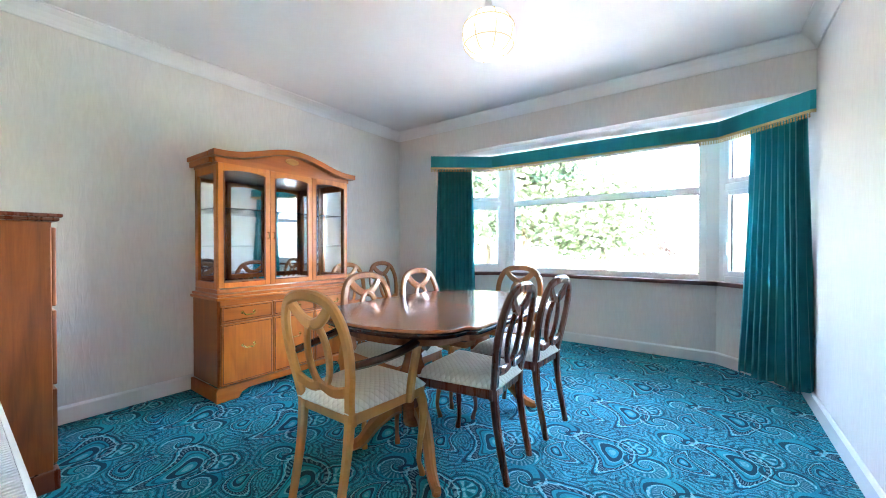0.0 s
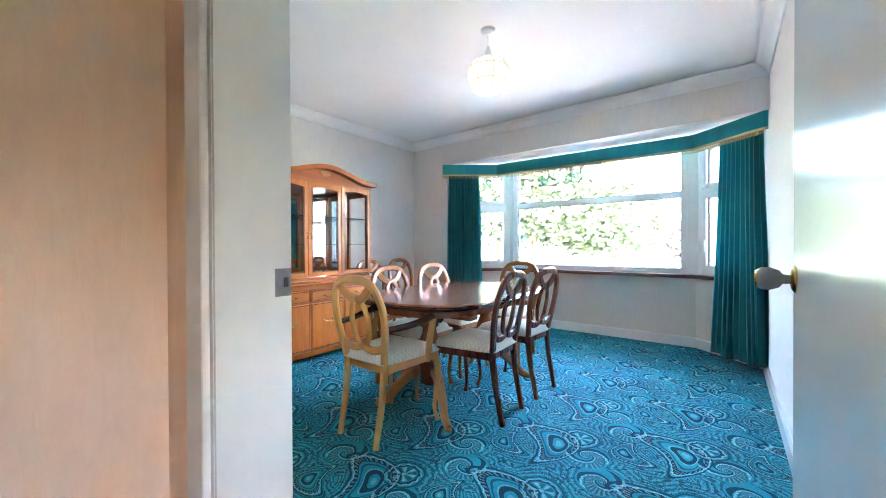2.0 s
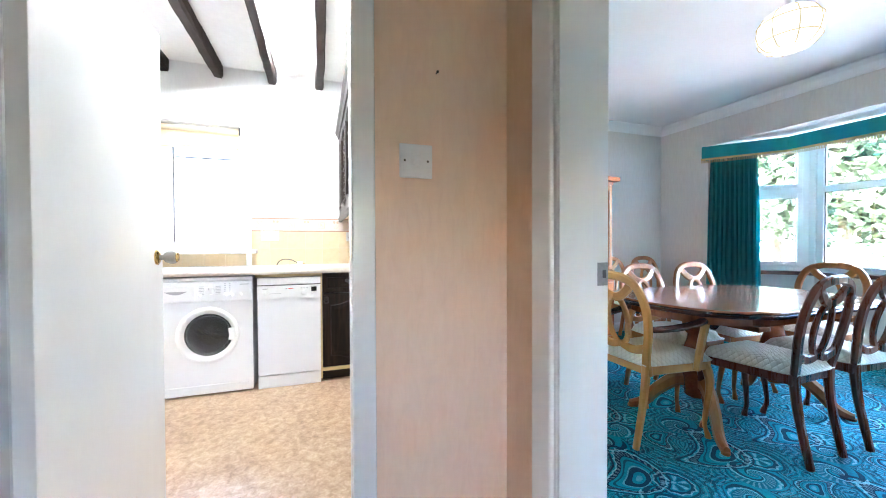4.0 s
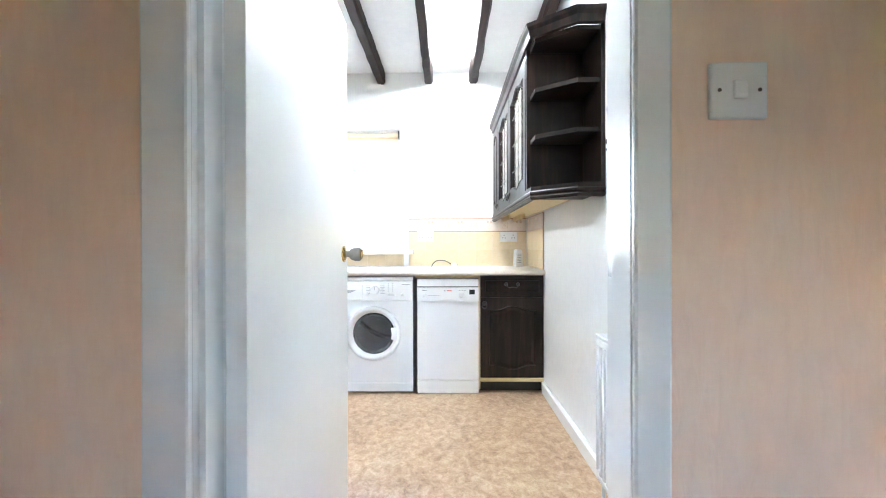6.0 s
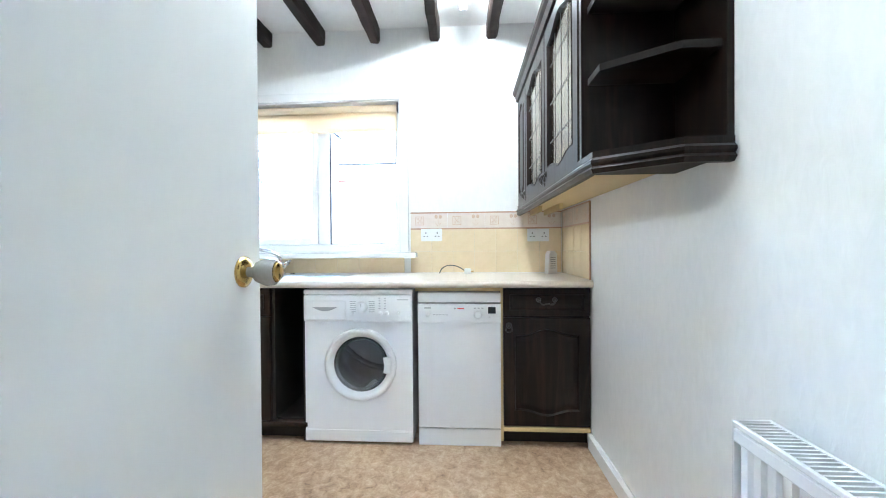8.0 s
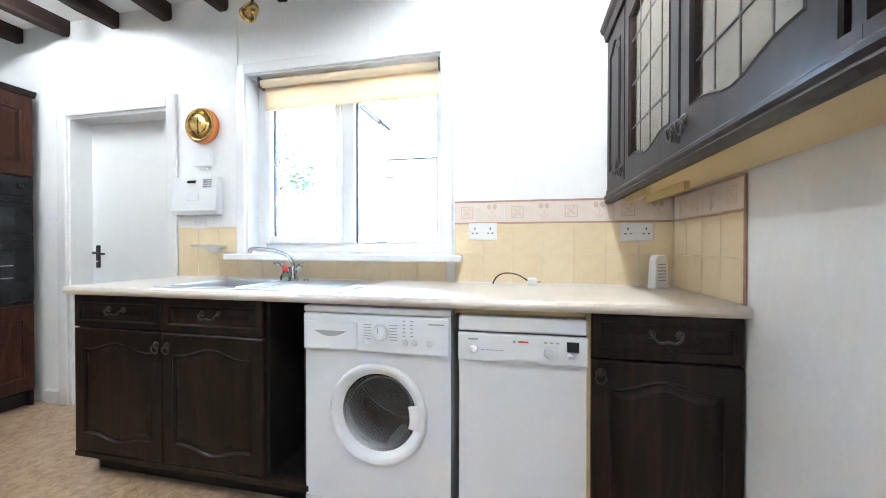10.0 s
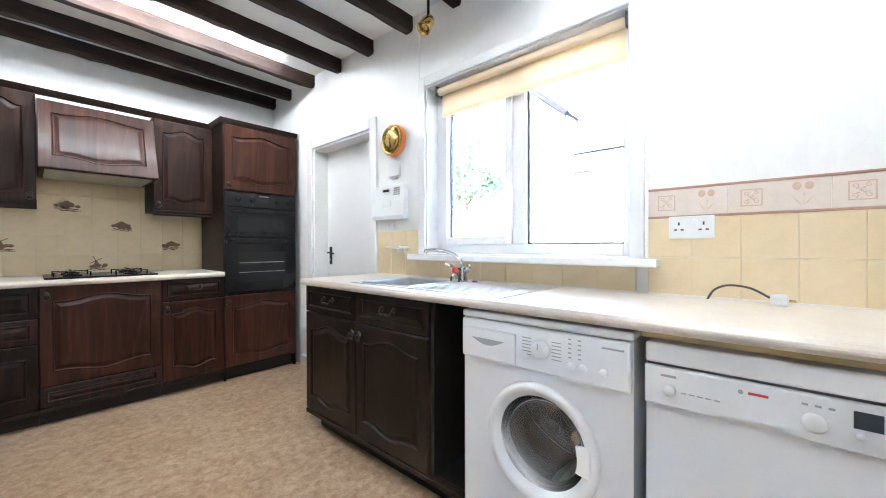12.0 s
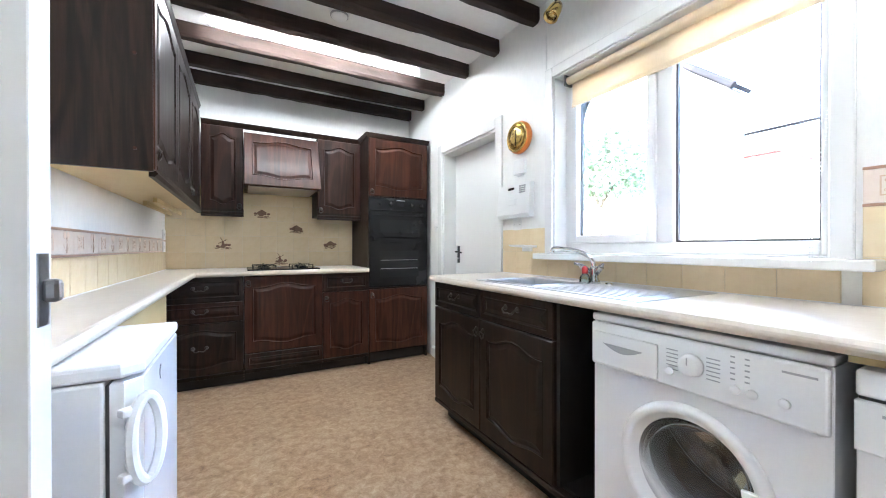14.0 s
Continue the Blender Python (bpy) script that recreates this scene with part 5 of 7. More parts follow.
bl = thing("roller_blind", "cream roller blind, mostly rolled up, with a bead chain", "blind", (-3.225, -1.688, 1.92))
part("roller", lathe([(0.024, -0.548), (0.024, 0.548)], 20, (0, 0, 0.145), "y"), BLIND, bl, "rolled cream fabric", True)
each("bracket", ((-0.03, 0.028, -0.562, -0.549, 0.115, 0.178), (-0.03, 0.028, 0.549, 0.562, 0.115, 0.178)), RUBBER, bl, 0.003, "dark end bracket")
part("fabric", box(-0.0235, -0.022, -0.54, 0.54, 0.0, 0.145), BLIND, bl)
part("hem_bar", box(-0.029, -0.017, -0.542, 0.542, -0.012, 0.014, 0.004), BLIND, bl)
bm = bmesh.new()
for i in range(74):
    z = 0.15 - i * 0.0142
    for dx in (0.004, 0.026):
        lathe([(0.001, z - 0.003), (0.0027, z), (0.001, z + 0.003)], 5, (dx, 0.568, 0), bm=bm)
for v in bm.verts:
    if v.co.z < -0.35:
        v.co.x += 0.165 * min(1.0, (-0.35 - v.co.z) / 0.4)
tagged(part("bead_chain", bm, PLASTIC, bl), kind="stuff")

setting("door_reveal", boxes((-3.31, KW + 0.001, DOP[0], DOP[0] + 0.025, 0, DOP[2]), (-3.31, KW + 0.001, DOP[1] - 0.025, DOP[1], 0, DOP[2]), (-3.31, KW + 0.001, DOP[0] + 0.025, DOP[1] - 0.025, DOP[2] - 0.025, DOP[2])), GLOSS, "white painted door lining")
da = tagged(new("door_architrave"), "white painted door architrave", "", "", "structure")
for r in ((DOP[0] - 0.07, DOP[0] + 0.006, 0, DOP[2] + 0.07), (DOP[1] - 0.006, DOP[1] + 0.07, 0, DOP[2] + 0.07), (DOP[0] + 0.006, DOP[1] - 0.006, DOP[2] - 0.006, DOP[2] + 0.07)):
    part("architrave", box(KW + 0.001, KW + 0.019, *r, 0.005), GLOSS, da)
d3 = tagged(thing("door_3", "white flush back door, closed, with a black lever handle", "door", (-3.33, DOP[0] + 0.025, 0)), kind="structure")
part("door_panel", box(-0.02, 0.0195, -0.024, DOP[1] - DOP[0] - 0.026, 0.002, DOP[2] - 0.002, 0.002), GLOSS, d3)
part("handle_plate", box(0.02, 0.027, 0.035, 0.072, 0.93, 1.09, 0.003), BLACK, d3, "black metal plate")
part("lever", sweep(curve_points([(0.027, 0.054, 1.035), (0.055, 0.054, 1.035), (0.06, 0.075, 1.037), (0.058, 0.155, 1.028)], 4), ring_section(0.008, 8)), BLACK, d3, "black lever")
part("key", sweep([(0.027, 0.054, 0.975), (0.05, 0.054, 0.975)], ring_section(0.004, 6)), STEEL, d3)

# ---- kitchen units ----
def arch_loop(w, h, inset, arch, lower, k=10):
    """Points round a panel: bottom left to right, up, top right to left, down; the top and bottom edges swell out in the middle."""
    def swell(u):
        u = abs(u)
        return 0.0 if u > 0.8 else 0.5 + 0.5 * math.cos(math.pi * u / 0.8)
    pts = []
    for i in range(k + 1):
        u = 2 * i / k - 1
        pts.append((w / 2 + u * (w / 2 - inset), inset + lower - lower * swell(u)))
    for i in range(1, 4):
        pts.append((w - inset, inset + lower + (h - 2 * inset - lower - arch) * i / 4))
    for i in range(k + 1):
        u = 1 - 2 * i / k
        pts.append((w / 2 + u * (w / 2 - inset), h - inset - arch + arch * swell(u)))
    for i in range(1, 4):
        pts.append((inset, h - inset - arch - (h - 2 * inset - lower - arch) * i / 4))
    return pts


def panel_mesh(w, h, inset=0.055, arch=0.035, lower=0.03, t=0.02, hole=False):
    bm = bmesh.new()
    loops = [(0.0, 0.0, 0, 0), (0.0, -t + 0.004, 0, 0), (0.004, -t, 0, 0), (inset, -t, arch, lower), (inset + 0.004, -t - 0.003, arch, lower), (inset + 0.010, -t + 0.006, arch, lower)]
    loops += [(inset + 0.010, 0.0, arch, lower)] if hole else [(inset + 0.016, -t + 0.006, arch, lower), (inset + 0.036, -t - 0.001, arch, lower)]
    rings = [[bm.verts.new((x, y, z)) for x, z in arch_loop(w, h, i, a, l)] for i, y, a, l in loops]
    n = len(rings[0])
    for a, b in zip(rings, rings[1:]):
        for i in range(n):
            bm.faces.new((a[i], a[(i + 1) % n], b[(i + 1) % n], b[i]))
    if hole:
        for i in range(n):
            bm.faces.new((rings[-1][i], rings[-1][(i + 1) % n], rings[0][(i + 1) % n], rings[0][i]))
    else:
        bm.faces.new(rings[-1])
        bm.faces.new(rings[0])
    return bm


def moved(bm, x=0.0, y=0.0, z=0.0):
    bmesh.ops.translate(bm, verts=bm.verts, vec=(x, y, z))
    return bm


def ring_pull(parent, x, z, y=-0.021):
    bm = bmesh.new()
    lathe([(0.004, -0.012), (0.012, -0.006), (0.017, 0.0)], 12, (x, y, z), "y", bm)
    pts = [(x + 0.017 * math.cos(6.2832 * i / 14), y - 0.011 - 0.004 * math.sin(6.2832 * i / 14), z - 0.018 + 0.017 * math.sin(6.2832 * i / 14)) for i in range(14)]
    sweep(pts, ring_section(0.0035, 6), True, up=(0, 1, 0.01), bm=bm)
    part("ring_pull", bm, OLDBRASS, parent, "dark cast ring pull", True)


def drop_pull(parent, x, z, y=-0.021, w=0.085):
    bm = bmesh.new()
    pts = curve_points([(-w / 2, -0.004, 0.006), (-w / 2, -0.02, 0.0), (-w * 0.3, -0.024, -0.016), (0, -0.026, -0.012), (w * 0.3, -0.024, -0.016), (w / 2, -0.02, 0.0), (w / 2, -0.004, 0.006)], 4)
    sweep(pts, ring_section(0.0042, 6), bm=bm)
    for s in (-1, 1):
        lathe([(0.004, -0.012), (0.010, -0.006), (0.014, 0.0)], 10, (s * w / 2, 0, 0.006), "y", bm)
    part("drop_handle", moved(bm, x, y, z), OLDBRASS, parent, "dark cast drop handle", True)


def unit_door(parent, x0, x1, z0, z1, material, pull=None, leaded=False, pull_z=None):
    w, h = x1 - x0 - 0.004, z1 - z0 - 0.004
    d = part("door", moved(panel_mesh(w, h, min(0.055, w * 0.2), 0.035 if h > 0.3 else 0.02, 0.03 if h > 0.3 else 0.02, hole=leaded), x0 + 0.002, 0, z0 + 0.002), material, parent)
    if leaded:
        part("pane", box(x0 + 0.05, x1 - 0.05, -0.008, -0.004, z0 + 0.05, z1 - 0.05), SMOKED, d, "smoked leaded pane")
        n = 4
        for i in range(1, n):
            xx = x0 + 0.055 + (x1 - x0 - 0.11) * i / n
            part("lead_strip", box(xx - 0.002, xx + 0.002, -0.0095, -0.0081, z0 + 0.055, z1 - 0.055), OLDBRASS, d)
        for zz in (0.27, 0.5, 0.73):
            part("lead_strip", box(x0 + 0.055, x1 - 0.055, -0.0105, -0.0096, z0 + (z1 - z0) * zz - 0.002, z0 + (z1 - z0) * zz + 0.002), OLDBRASS, d)
    if pull:
        ring_pull(d, x0 + 0.03 if pull == "l" else x1 - 0.03, pull_z if pull_z is not None else z1 - 0.04)
    return d


def unit_drawer(parent, x0, x1, z0, z1, material, handle=True, arch=0.0):
    w, h = x1 - x0 - 0.004, z1 - z0 - 0.004
    d = part("drawer", moved(panel_mesh(w, h, 0.028 if h < 0.2 else 0.045, arch, arch), x0 + 0.002, 0, z0 + 0.002), material, parent)
    if handle:
        drop_pull(d, (x0 + x1) / 2, (z0 + z1) / 2 + 0.008)


def unit_box(name, label, at, rz, w, depth, z0, z1, material=None, group="kitchen units"):
    """In its own axes: x across the front, carcass from y = 0 back to y = depth."""
    u = thing(name, label, "cabinet", at, rz, group)
    part("carcass", box(0.0015, w - 0.0015, 0.001, depth, z0, z1), material or OAK, u)
    return u


FX = -2.63
u = unit_box("base_cabinet", "dark oak sink base unit with two doors and drawers", (FX, -2.783, 0), 90, 1.032, 0.53, 0.10, 0.70)
part("side_rail", boxes((0.002, 1.03, 0.001, 0.02, 0.70, 0.858), (0.002, 0.02, 0.021, 0.53, 0.70, 0.858), (1.012, 1.03, 0.021, 0.53, 0.70, 0.858)), OAK, u)
for a, b, s in ((0.0, 0.514, "r"), (0.514, 1.032, "l")):
    unit_drawer(u, a, b, 0.702, 0.856, OAK)
    unit_door(u, a, b, 0.112, 0.698, OAK, s, pull_z=0.64)
part("base_rail", box(0, 1.24, -0.022, 0.02, 0.085, 0.11, 0.004), OAK, u)
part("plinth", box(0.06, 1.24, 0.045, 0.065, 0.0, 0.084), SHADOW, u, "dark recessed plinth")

# slot boards are near-black: the slot's shade is in their colour
u = thing("open_niche", "empty slot between the units, its shade painted on near-black boards", "cabinet", (FX, -1.751, 0), 90, "kitchen units")
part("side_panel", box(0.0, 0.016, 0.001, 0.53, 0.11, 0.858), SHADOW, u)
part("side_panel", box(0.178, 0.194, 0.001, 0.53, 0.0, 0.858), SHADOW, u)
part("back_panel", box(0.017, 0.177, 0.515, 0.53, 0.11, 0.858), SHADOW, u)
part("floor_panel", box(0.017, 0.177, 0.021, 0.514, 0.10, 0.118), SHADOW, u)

u = unit_box("base_cabinet", "dark oak corner base unit with one door and drawer", (FX, -0.464, 0), 90, 0.46, 0.53, 0.10, 0.858)
unit_drawer(u, 0.0, 0.46, 0.702, 0.856, OAK)
unit_door(u, 0.0, 0.46, 0.112, 0.698, OAK, "l", pull_z=0.655)
part("base_rail", box(0, 0.458, -0.022, 0.02, 0.085, 0.11, 0.004), CHIP, u, "worn pale rail")
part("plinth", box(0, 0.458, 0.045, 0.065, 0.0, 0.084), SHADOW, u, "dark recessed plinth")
part("filler", box(-0.013, 0.0, -0.012, 0.02, 0.03, 0.858), CHIP, u, "pale bare filler strip")
fill = thing("worktop_batten", "pale bare batten under the worktop", "batten", (FX, -0.94, 0.836), 90)
part("batten", box(0, 0.462, 0.002, 0.02, 0.0, 0.024), CHIP, fill)
# added dark sheet standing for the shade in the gaps round the appliances
slot = thing("gap_panel", "near-black sheet added for the shade behind the appliances", "panel", (-3.06, -1.555, 0), 90)
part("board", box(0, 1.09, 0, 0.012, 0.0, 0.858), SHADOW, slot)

# worktops: postformed front edge, cut out for the sink bowl
def front_edge(bm, p, q, z0, z1, out):
    """A rounded nose from p to q; out: unit vector it points along."""
    m = (z0 + z1) / 2
    r = (z1 - z0) / 2
    sec = [(0.0, z0), (0.010, z0), (0.018, z0 + 0.003), (0.024, m - 0.006), (0.025, m), (0.024, m + 0.006), (0.018, z1 - 0.003), (0.010, z1), (0.0, z1)]
    rings = [[bm.verts.new((c[0] + out[0] * a, c[1] + out[1] * a, z)) for a, z in sec] for c in (p, q)]
    for i in range(len(sec)):
        j = (i + 1) % len(sec)
        bm.faces.new((rings[0][i], rings[0][j], rings[1][j], rings[1][i]))
    bm.faces.new(rings[0]), bm.faces.new(rings[1])


WT0, WT1 = 0.859, 0.896
BX0, BX1, BY0, BY1 = -2.99, -2.665, -2.27, -1.93     # bowl hole
wt = thing("worktop", "cream laminate worktop with a rounded front edge", "worktop", (0, 0, 0))
bm = boxes((KW + 0.001, -2.60, -2.80, BY0, WT0, WT1), (KW + 0.001, -2.60, BY1, -0.001, WT0, WT1), (KW + 0.001, BX0, BY0, BY1, WT0, WT1), (BX1, -2.60, BY0, BY1, WT0, WT1))
part("slab", bm, WORKTOP, wt)
bm = bmesh.new()
front_edge(bm, (-2.60, -2.80), (-2.60, -0.001), WT0, WT1, (1, 0))
part("front_edge", bm, WORKTOP, wt, "rounded front edge")
part("wall_seal", box(KW + 0.0095, KW + 0.0135, -2.79, -0.012, WT1, WT1 + 0.004), PLASTIC, wt, "white sealant bead along the tiles")

sink = thing("sink", "stainless steel inset sink with a ribbed drainer", "sink", (-2.89, -1.88, WT1))
bm = boxes((-0.235, -0.10, -0.47, 0.47, 0.0003, 0.004), (0.225, 0.25, -0.47, 0.47, 0.0003, 0.004), (-0.10, 0.225, -0.47, -0.39, 0.0003, 0.004), (-0.10, 0.225, -0.05, 0.47, 0.0003, 0.004))
part("rim", bm, STEEL, sink)
bm = boxes((-0.10, -0.097, -0.389, -0.051, -0.15, 0.003), (0.221, 0.224, -0.389, -0.051, -0.15, 0.003), (-0.097, 0.221, -0.389, -0.386, -0.15, 0.003), (-0.097, 0.221, -0.054, -0.051, -0.15, 0.003), (-0.097, 0.221, -0.386, -0.054, -0.15, -0.147))
part("bowl", bm, STEEL, sink)
part("bowl_lip", sweep([(-0.102, -0.392, 0.005), (0.227, -0.392, 0.005), (0.227, -0.048, 0.005), (-0.102, -0.048, 0.005)], ring_section(0.006, 6), True), STEEL, sink)
for i in range(9):
    part("drainer_rib", box(-0.09 + i * 0.036, -0.078 + i * 0.036, 0.03, 0.40, 0.0041, 0.007, 0.001), STEEL, sink)
part("overflow", lathe([(0.016, 0.004), (0.014, 0.010), (0.008, 0.012)], 14, (-0.16, 0.05, 0)), CHROME, sink)

tap = thing("mixer_tap", "chrome mixer tap with a swan-neck spout", "tap", (-3.035, -1.90, WT1 + 0.004))
part("body", lathe([(0.030, 0.0), (0.026, 0.012), (0.020, 0.03), (0.020, 0.07), (0.014, 0.085)], 16), CHROME, tap, "", True)
part("spout", sweep(curve_points([(0, 0, 0.06), (0.01, -0.01, 0.12), (0.035, -0.075, 0.158), (0.065, -0.17, 0.172), (0.072, -0.20, 0.168), (0.074, -0.208, 0.15)], 6), ring_section(0.0105, 10)), CHROME, tap, "", True)
for s, cap in ((-1, "hot"), (1, "cold")):
    part("valve", sweep([(0.0, s * 0.012, 0.05), (0.025, s * 0.058, 0.082)], ring_section(0.014, 10)), CHROME, tap, "", True)
    part("lever", sweep([(0.02, s * 0.05, 0.082), (0.045, s * 0.085, 0.096)], ring_section(0.009, 8), scale=[1.0, 0.7]), CHROME, tap, "", True)
bot = thing("dish_soap_bottle", "small clear plastic bottle with a red cap by the tap", "bottle", (-2.975, -1.905, WT1 + 0.004))
part("bottle", lathe([(0.024, 0.0), (0.026, 0.01), (0.024, 0.03), (0.012, 0.05)], 14), LIQUID, bot, "clear plastic body", True)
part("cap", lathe([(0.013, 0.05), (0.015, 0.055), (0.014, 0.075), (0.006, 0.085)], 12), RED, bot, "red cap", True)

# ---- washing machine ----
wm = thing("washing_machine", "white front-loading washing machine with a round door", "washing machine", (-2.612, -1.254, 0), 90)
# hollow body: front sheet with a round opening, and a box behind it
HC, HR, hn = (0.012, 0.435), 0.168, 48
bm = bmesh.new()
rim_in, rim_out = [], []
for i in range(hn):
    a = 6.2832 * (i + 0.5) / hn
    c, s = math.cos(a), math.sin(a)
    k = min(((0.298 - HC[0]) if c > 0 else (0.298 + HC[0])) / max(abs(c), 1e-4), ((0.818 - HC[1]) if s > 0 else (HC[1] - 0.016)) / max(abs(s), 1e-4))
    rim_in.append([bm.verts.new((HC[0] + HR * c, y, HC[1] + HR * s)) for y in (0.0, 0.012)])
    rim_out.append([bm.verts.new((HC[0] + k * c, y, HC[1] + k * s)) for y in (0.0, 0.012)])
for i in range(hn):
    j = (i + 1) % hn
    for a, b in ((rim_in, rim_out),):
        bm.faces.new((a[i][0], a[j][0], b[j][0], b[i][0]))
        bm.faces.new((a[i][1], a[j][1], b[j][1], b[i][1]))
        bm.faces.new((a[i][0], a[j][0], a[j][1], a[i][1]))
        bm.faces.new((b[i][0], b[j][0], b[j][1], b[i][1]))
part("front_sheet", bm, ENAMEL, wm)
part("body", boxes((-0.30, -0.286, 0.0005, 0.44, 0.012, 0.822), (0.286, 0.30, 0.0005, 0.44, 0.012, 0.822), (-0.2859, 0.2859, 0.0125, 0.44, 0.808, 0.822), (-0.2859, 0.2859, 0.0125, 0.44, 0.012, 0.026), (-0.2859, 0.2859, 0.43, 0.44, 0.027, 0.807), bevel=0.002), ENAMEL, wm)
part("top_lid", box(-0.302, 0.302, -0.012, 0.45, 0.823, 0.848, 0.007, 3), ENAMEL, wm)
part("control_panel", box(-0.298, 0.298, -0.02, -0.0005, 0.675, 0.82, 0.008, 3), PLASTIC, wm)
part("detergent_drawer", box(-0.288, -0.062, -0.026, -0.0205, 0.684, 0.79, 0.004), PLASTIC, wm)
part("drawer_grip", prism([(-0.245 + 0.14 * i / 10, 0.755 - 0.022 * math.sin(math.pi * i / 10)) for i in range(11)], -0.028, -0.0262, "y"), GREYP, wm, "grey recessed grip")
part("dial", lathe([(0.020, -0.046), (0.026, -0.043), (0.029, -0.028), (0.031, -0.0205)], 24, (0.03, 0, 0.755), "y"), PLASTIC, wm, "white programme dial", True)
part("dial_mark", box(0.0285, 0.0315, -0.0475, -0.046, 0.758, 0.778), GREYP, wm)
for x in (-0.03, 0.13, 0.165, 0.225):
    part("button", lathe([(0.009, -0.027), (0.011, -0.025), (0.012, -0.0205)], 14, (x, 0, 0.722), "y"), PLASTIC, wm, "", True)
for i in range(6):
    for s in (-1, 1):
        part("print_bar", box(0.03 + s * 0.052 - 0.016, 0.03 + s * 0.052 + 0.016, -0.0212, -0.0205, 0.728 + i * 0.011, 0.731 + i * 0.011), GREYP, wm)
for x in (0.125, 0.155):
    for i in range(5):
        part("print_bar", box(x - 0.005, x + 0.005, -0.0212, -0.0205, 0.745 + i * 0.014, 0.749 + i * 0.014), GREYP, wm)
part("print_bar", box(0.22, 0.28, -0.0212, -0.0205, 0.792, 0.797), GREYP, wm)
part("kick_plate", box(-0.298, 0.298, -0.008, -0.0005, 0.014, 0.078, 0.004), ENAMEL, wm)
part("filter_flap", box(0.19, 0.285, -0.011, -0.0085, 0.02, 0.072, 0.002), ENAMEL, wm)
for s in (-1, 1):
    part("foot", lathe([(0.02, 0.0), (0.02, 0.006), (0.012, 0.012)], 12, (s * 0.26, 0.05, 0)), RUBBER, wm)
DC = (0.012, 0, 0.435)
bm = bmesh.new()
prof = [(0.200, -0.001), (0.199, -0.010), (0.193, -0.017), (0.184, -0.019), (0.173, -0.016), (0.168, -0.011), (0.152, 0.008)]
n = 48
rings = [[bm.verts.new((DC[0] + r * math.cos(6.2832 * i / n), h, DC[2] + r * math.sin(6.2832 * i / n))) for i in range(n)] for r, h in prof]
for a, b in zip(rings, rings[1:]):
    for i in range(n):
        bm.faces.new((a[i], a[(i + 1) % n], b[(i + 1) % n], b[i]))
dr = part("door_ring", bm, PLASTIC, wm, "white round door rim", True)
part("door_grip", prism([(0.140, 0.395), (0.184, 0.388), (0.184, 0.484), (0.140, 0.477), (0.150, 0.436)], -0.018, -0.004, "y", bevel=0.003), PLASTIC, dr)
part("door_glass", lathe([(0.151, 0.007), (0.146, 0.03), (0.135, 0.055), (0.11, 0.068), (0.02, 0.072)], 40, DC, "y"), DOORGLASS, dr, "bowl-shaped door glass", True)
part("door_seal", sweep([(DC[0] + 0.163 * math.cos(6.2832 * i / 40), 0.045, DC[2] + 0.163 * math.sin(6.2832 * i / 40)) for i in range(40)], soft_rect(0.014, 0.055, 0.3), True, up=(0, 1, 0)), GREYP, dr, "grey rubber seal", True)
drum = [(0.162, 0.085), (0.235, 0.088), (0.24, 0.12), (0.24, 0.33), (0.22, 0.36), (0.03, 0.35)]
bm = bmesh.new()
rings = [[bm.verts.new((DC[0] + r * math.cos(6.2832 * i / 40), h, DC[2] + r * math.sin(6.2832 * i / 40))) for i in range(40)] for r, h in drum]
for a, b in zip(rings, rings[1:]):
    for i in range(40):
        bm.faces.new((a[i], a[(i + 1) % 40], b[(i + 1) % 40], b[i]))
bm.faces.new(rings[-1])
part("drum", bm, DRUM, dr, "steel drum behind the glass", True)
part("drum_paddle", sweep(curve_points([(-0.13, 0.15, 0.50), (-0.04, 0.13, 0.43), (0.06, 0.13, 0.385), (0.14, 0.15, 0.375)], 5), soft_rect(0.03, 0.03, 0.35), up=(0, 1, 0)), DRUM, dr, "curved steel drum paddle")
for k in range(3):
    a = 6.2832 * k / 3 + 0.5
    c, s = math.cos(a), math.sin(a)
    part("drum_paddle", sweep([(DC[0] + 0.222 * c, 0.10, DC[2] + 0.222 * s), (DC[0] + 0.205 * c, 0.2, DC[2] + 0.205 * s), (DC[0] + 0.222 * c, 0.33, DC[2] + 0.222 * s)], soft_rect(0.05, 0.04, 0.4), up=(c, 0, s)), STEEL, dr, "steel drum paddle")

# ---- dishwasher ----
dw = thing("dishwasher", "slim white dishwasher with a curved handle panel", "dishwasher", (-2.612, -0.70, 0), 90)
part("body", box(-0.221, 0.221, 0.012, 0.44, 0.01, 0.775), ENAMEL, dw)
part("top_lid", box(-0.2235, 0.2235, -0.012, 0.44, 0.778, 0.832, 0.008, 3), ENAMEL, dw)
part("seam", box(-0.219, 0.219, -0.004, 0.011, 0.772, 0.7775), RUBBER, dw)
pan = [(-0.2225, 0.771), (-0.2225, 0.672), (-0.09, 0.672)] + [(-0.09 + 0.18 * i / 10, 0.672 + 0.016 * math.sin(math.pi * i / 10)) for i in range(1, 10)] + [(0.09, 0.672), (0.2225, 0.672), (0.2225, 0.771)]
part("control_panel", prism(pan, -0.02, 0.011, "y", bevel=0.003), PLASTIC, dw)
part("door_panel", box(-0.2225, 0.2225, -0.006, 0.0115, 0.10, 0.69, 0.004), ENAMEL, dw)
part("kick_plate", box(-0.2225, 0.2225, 0.0, 0.0115, 0.0, 0.094, 0.004), ENAMEL, dw)
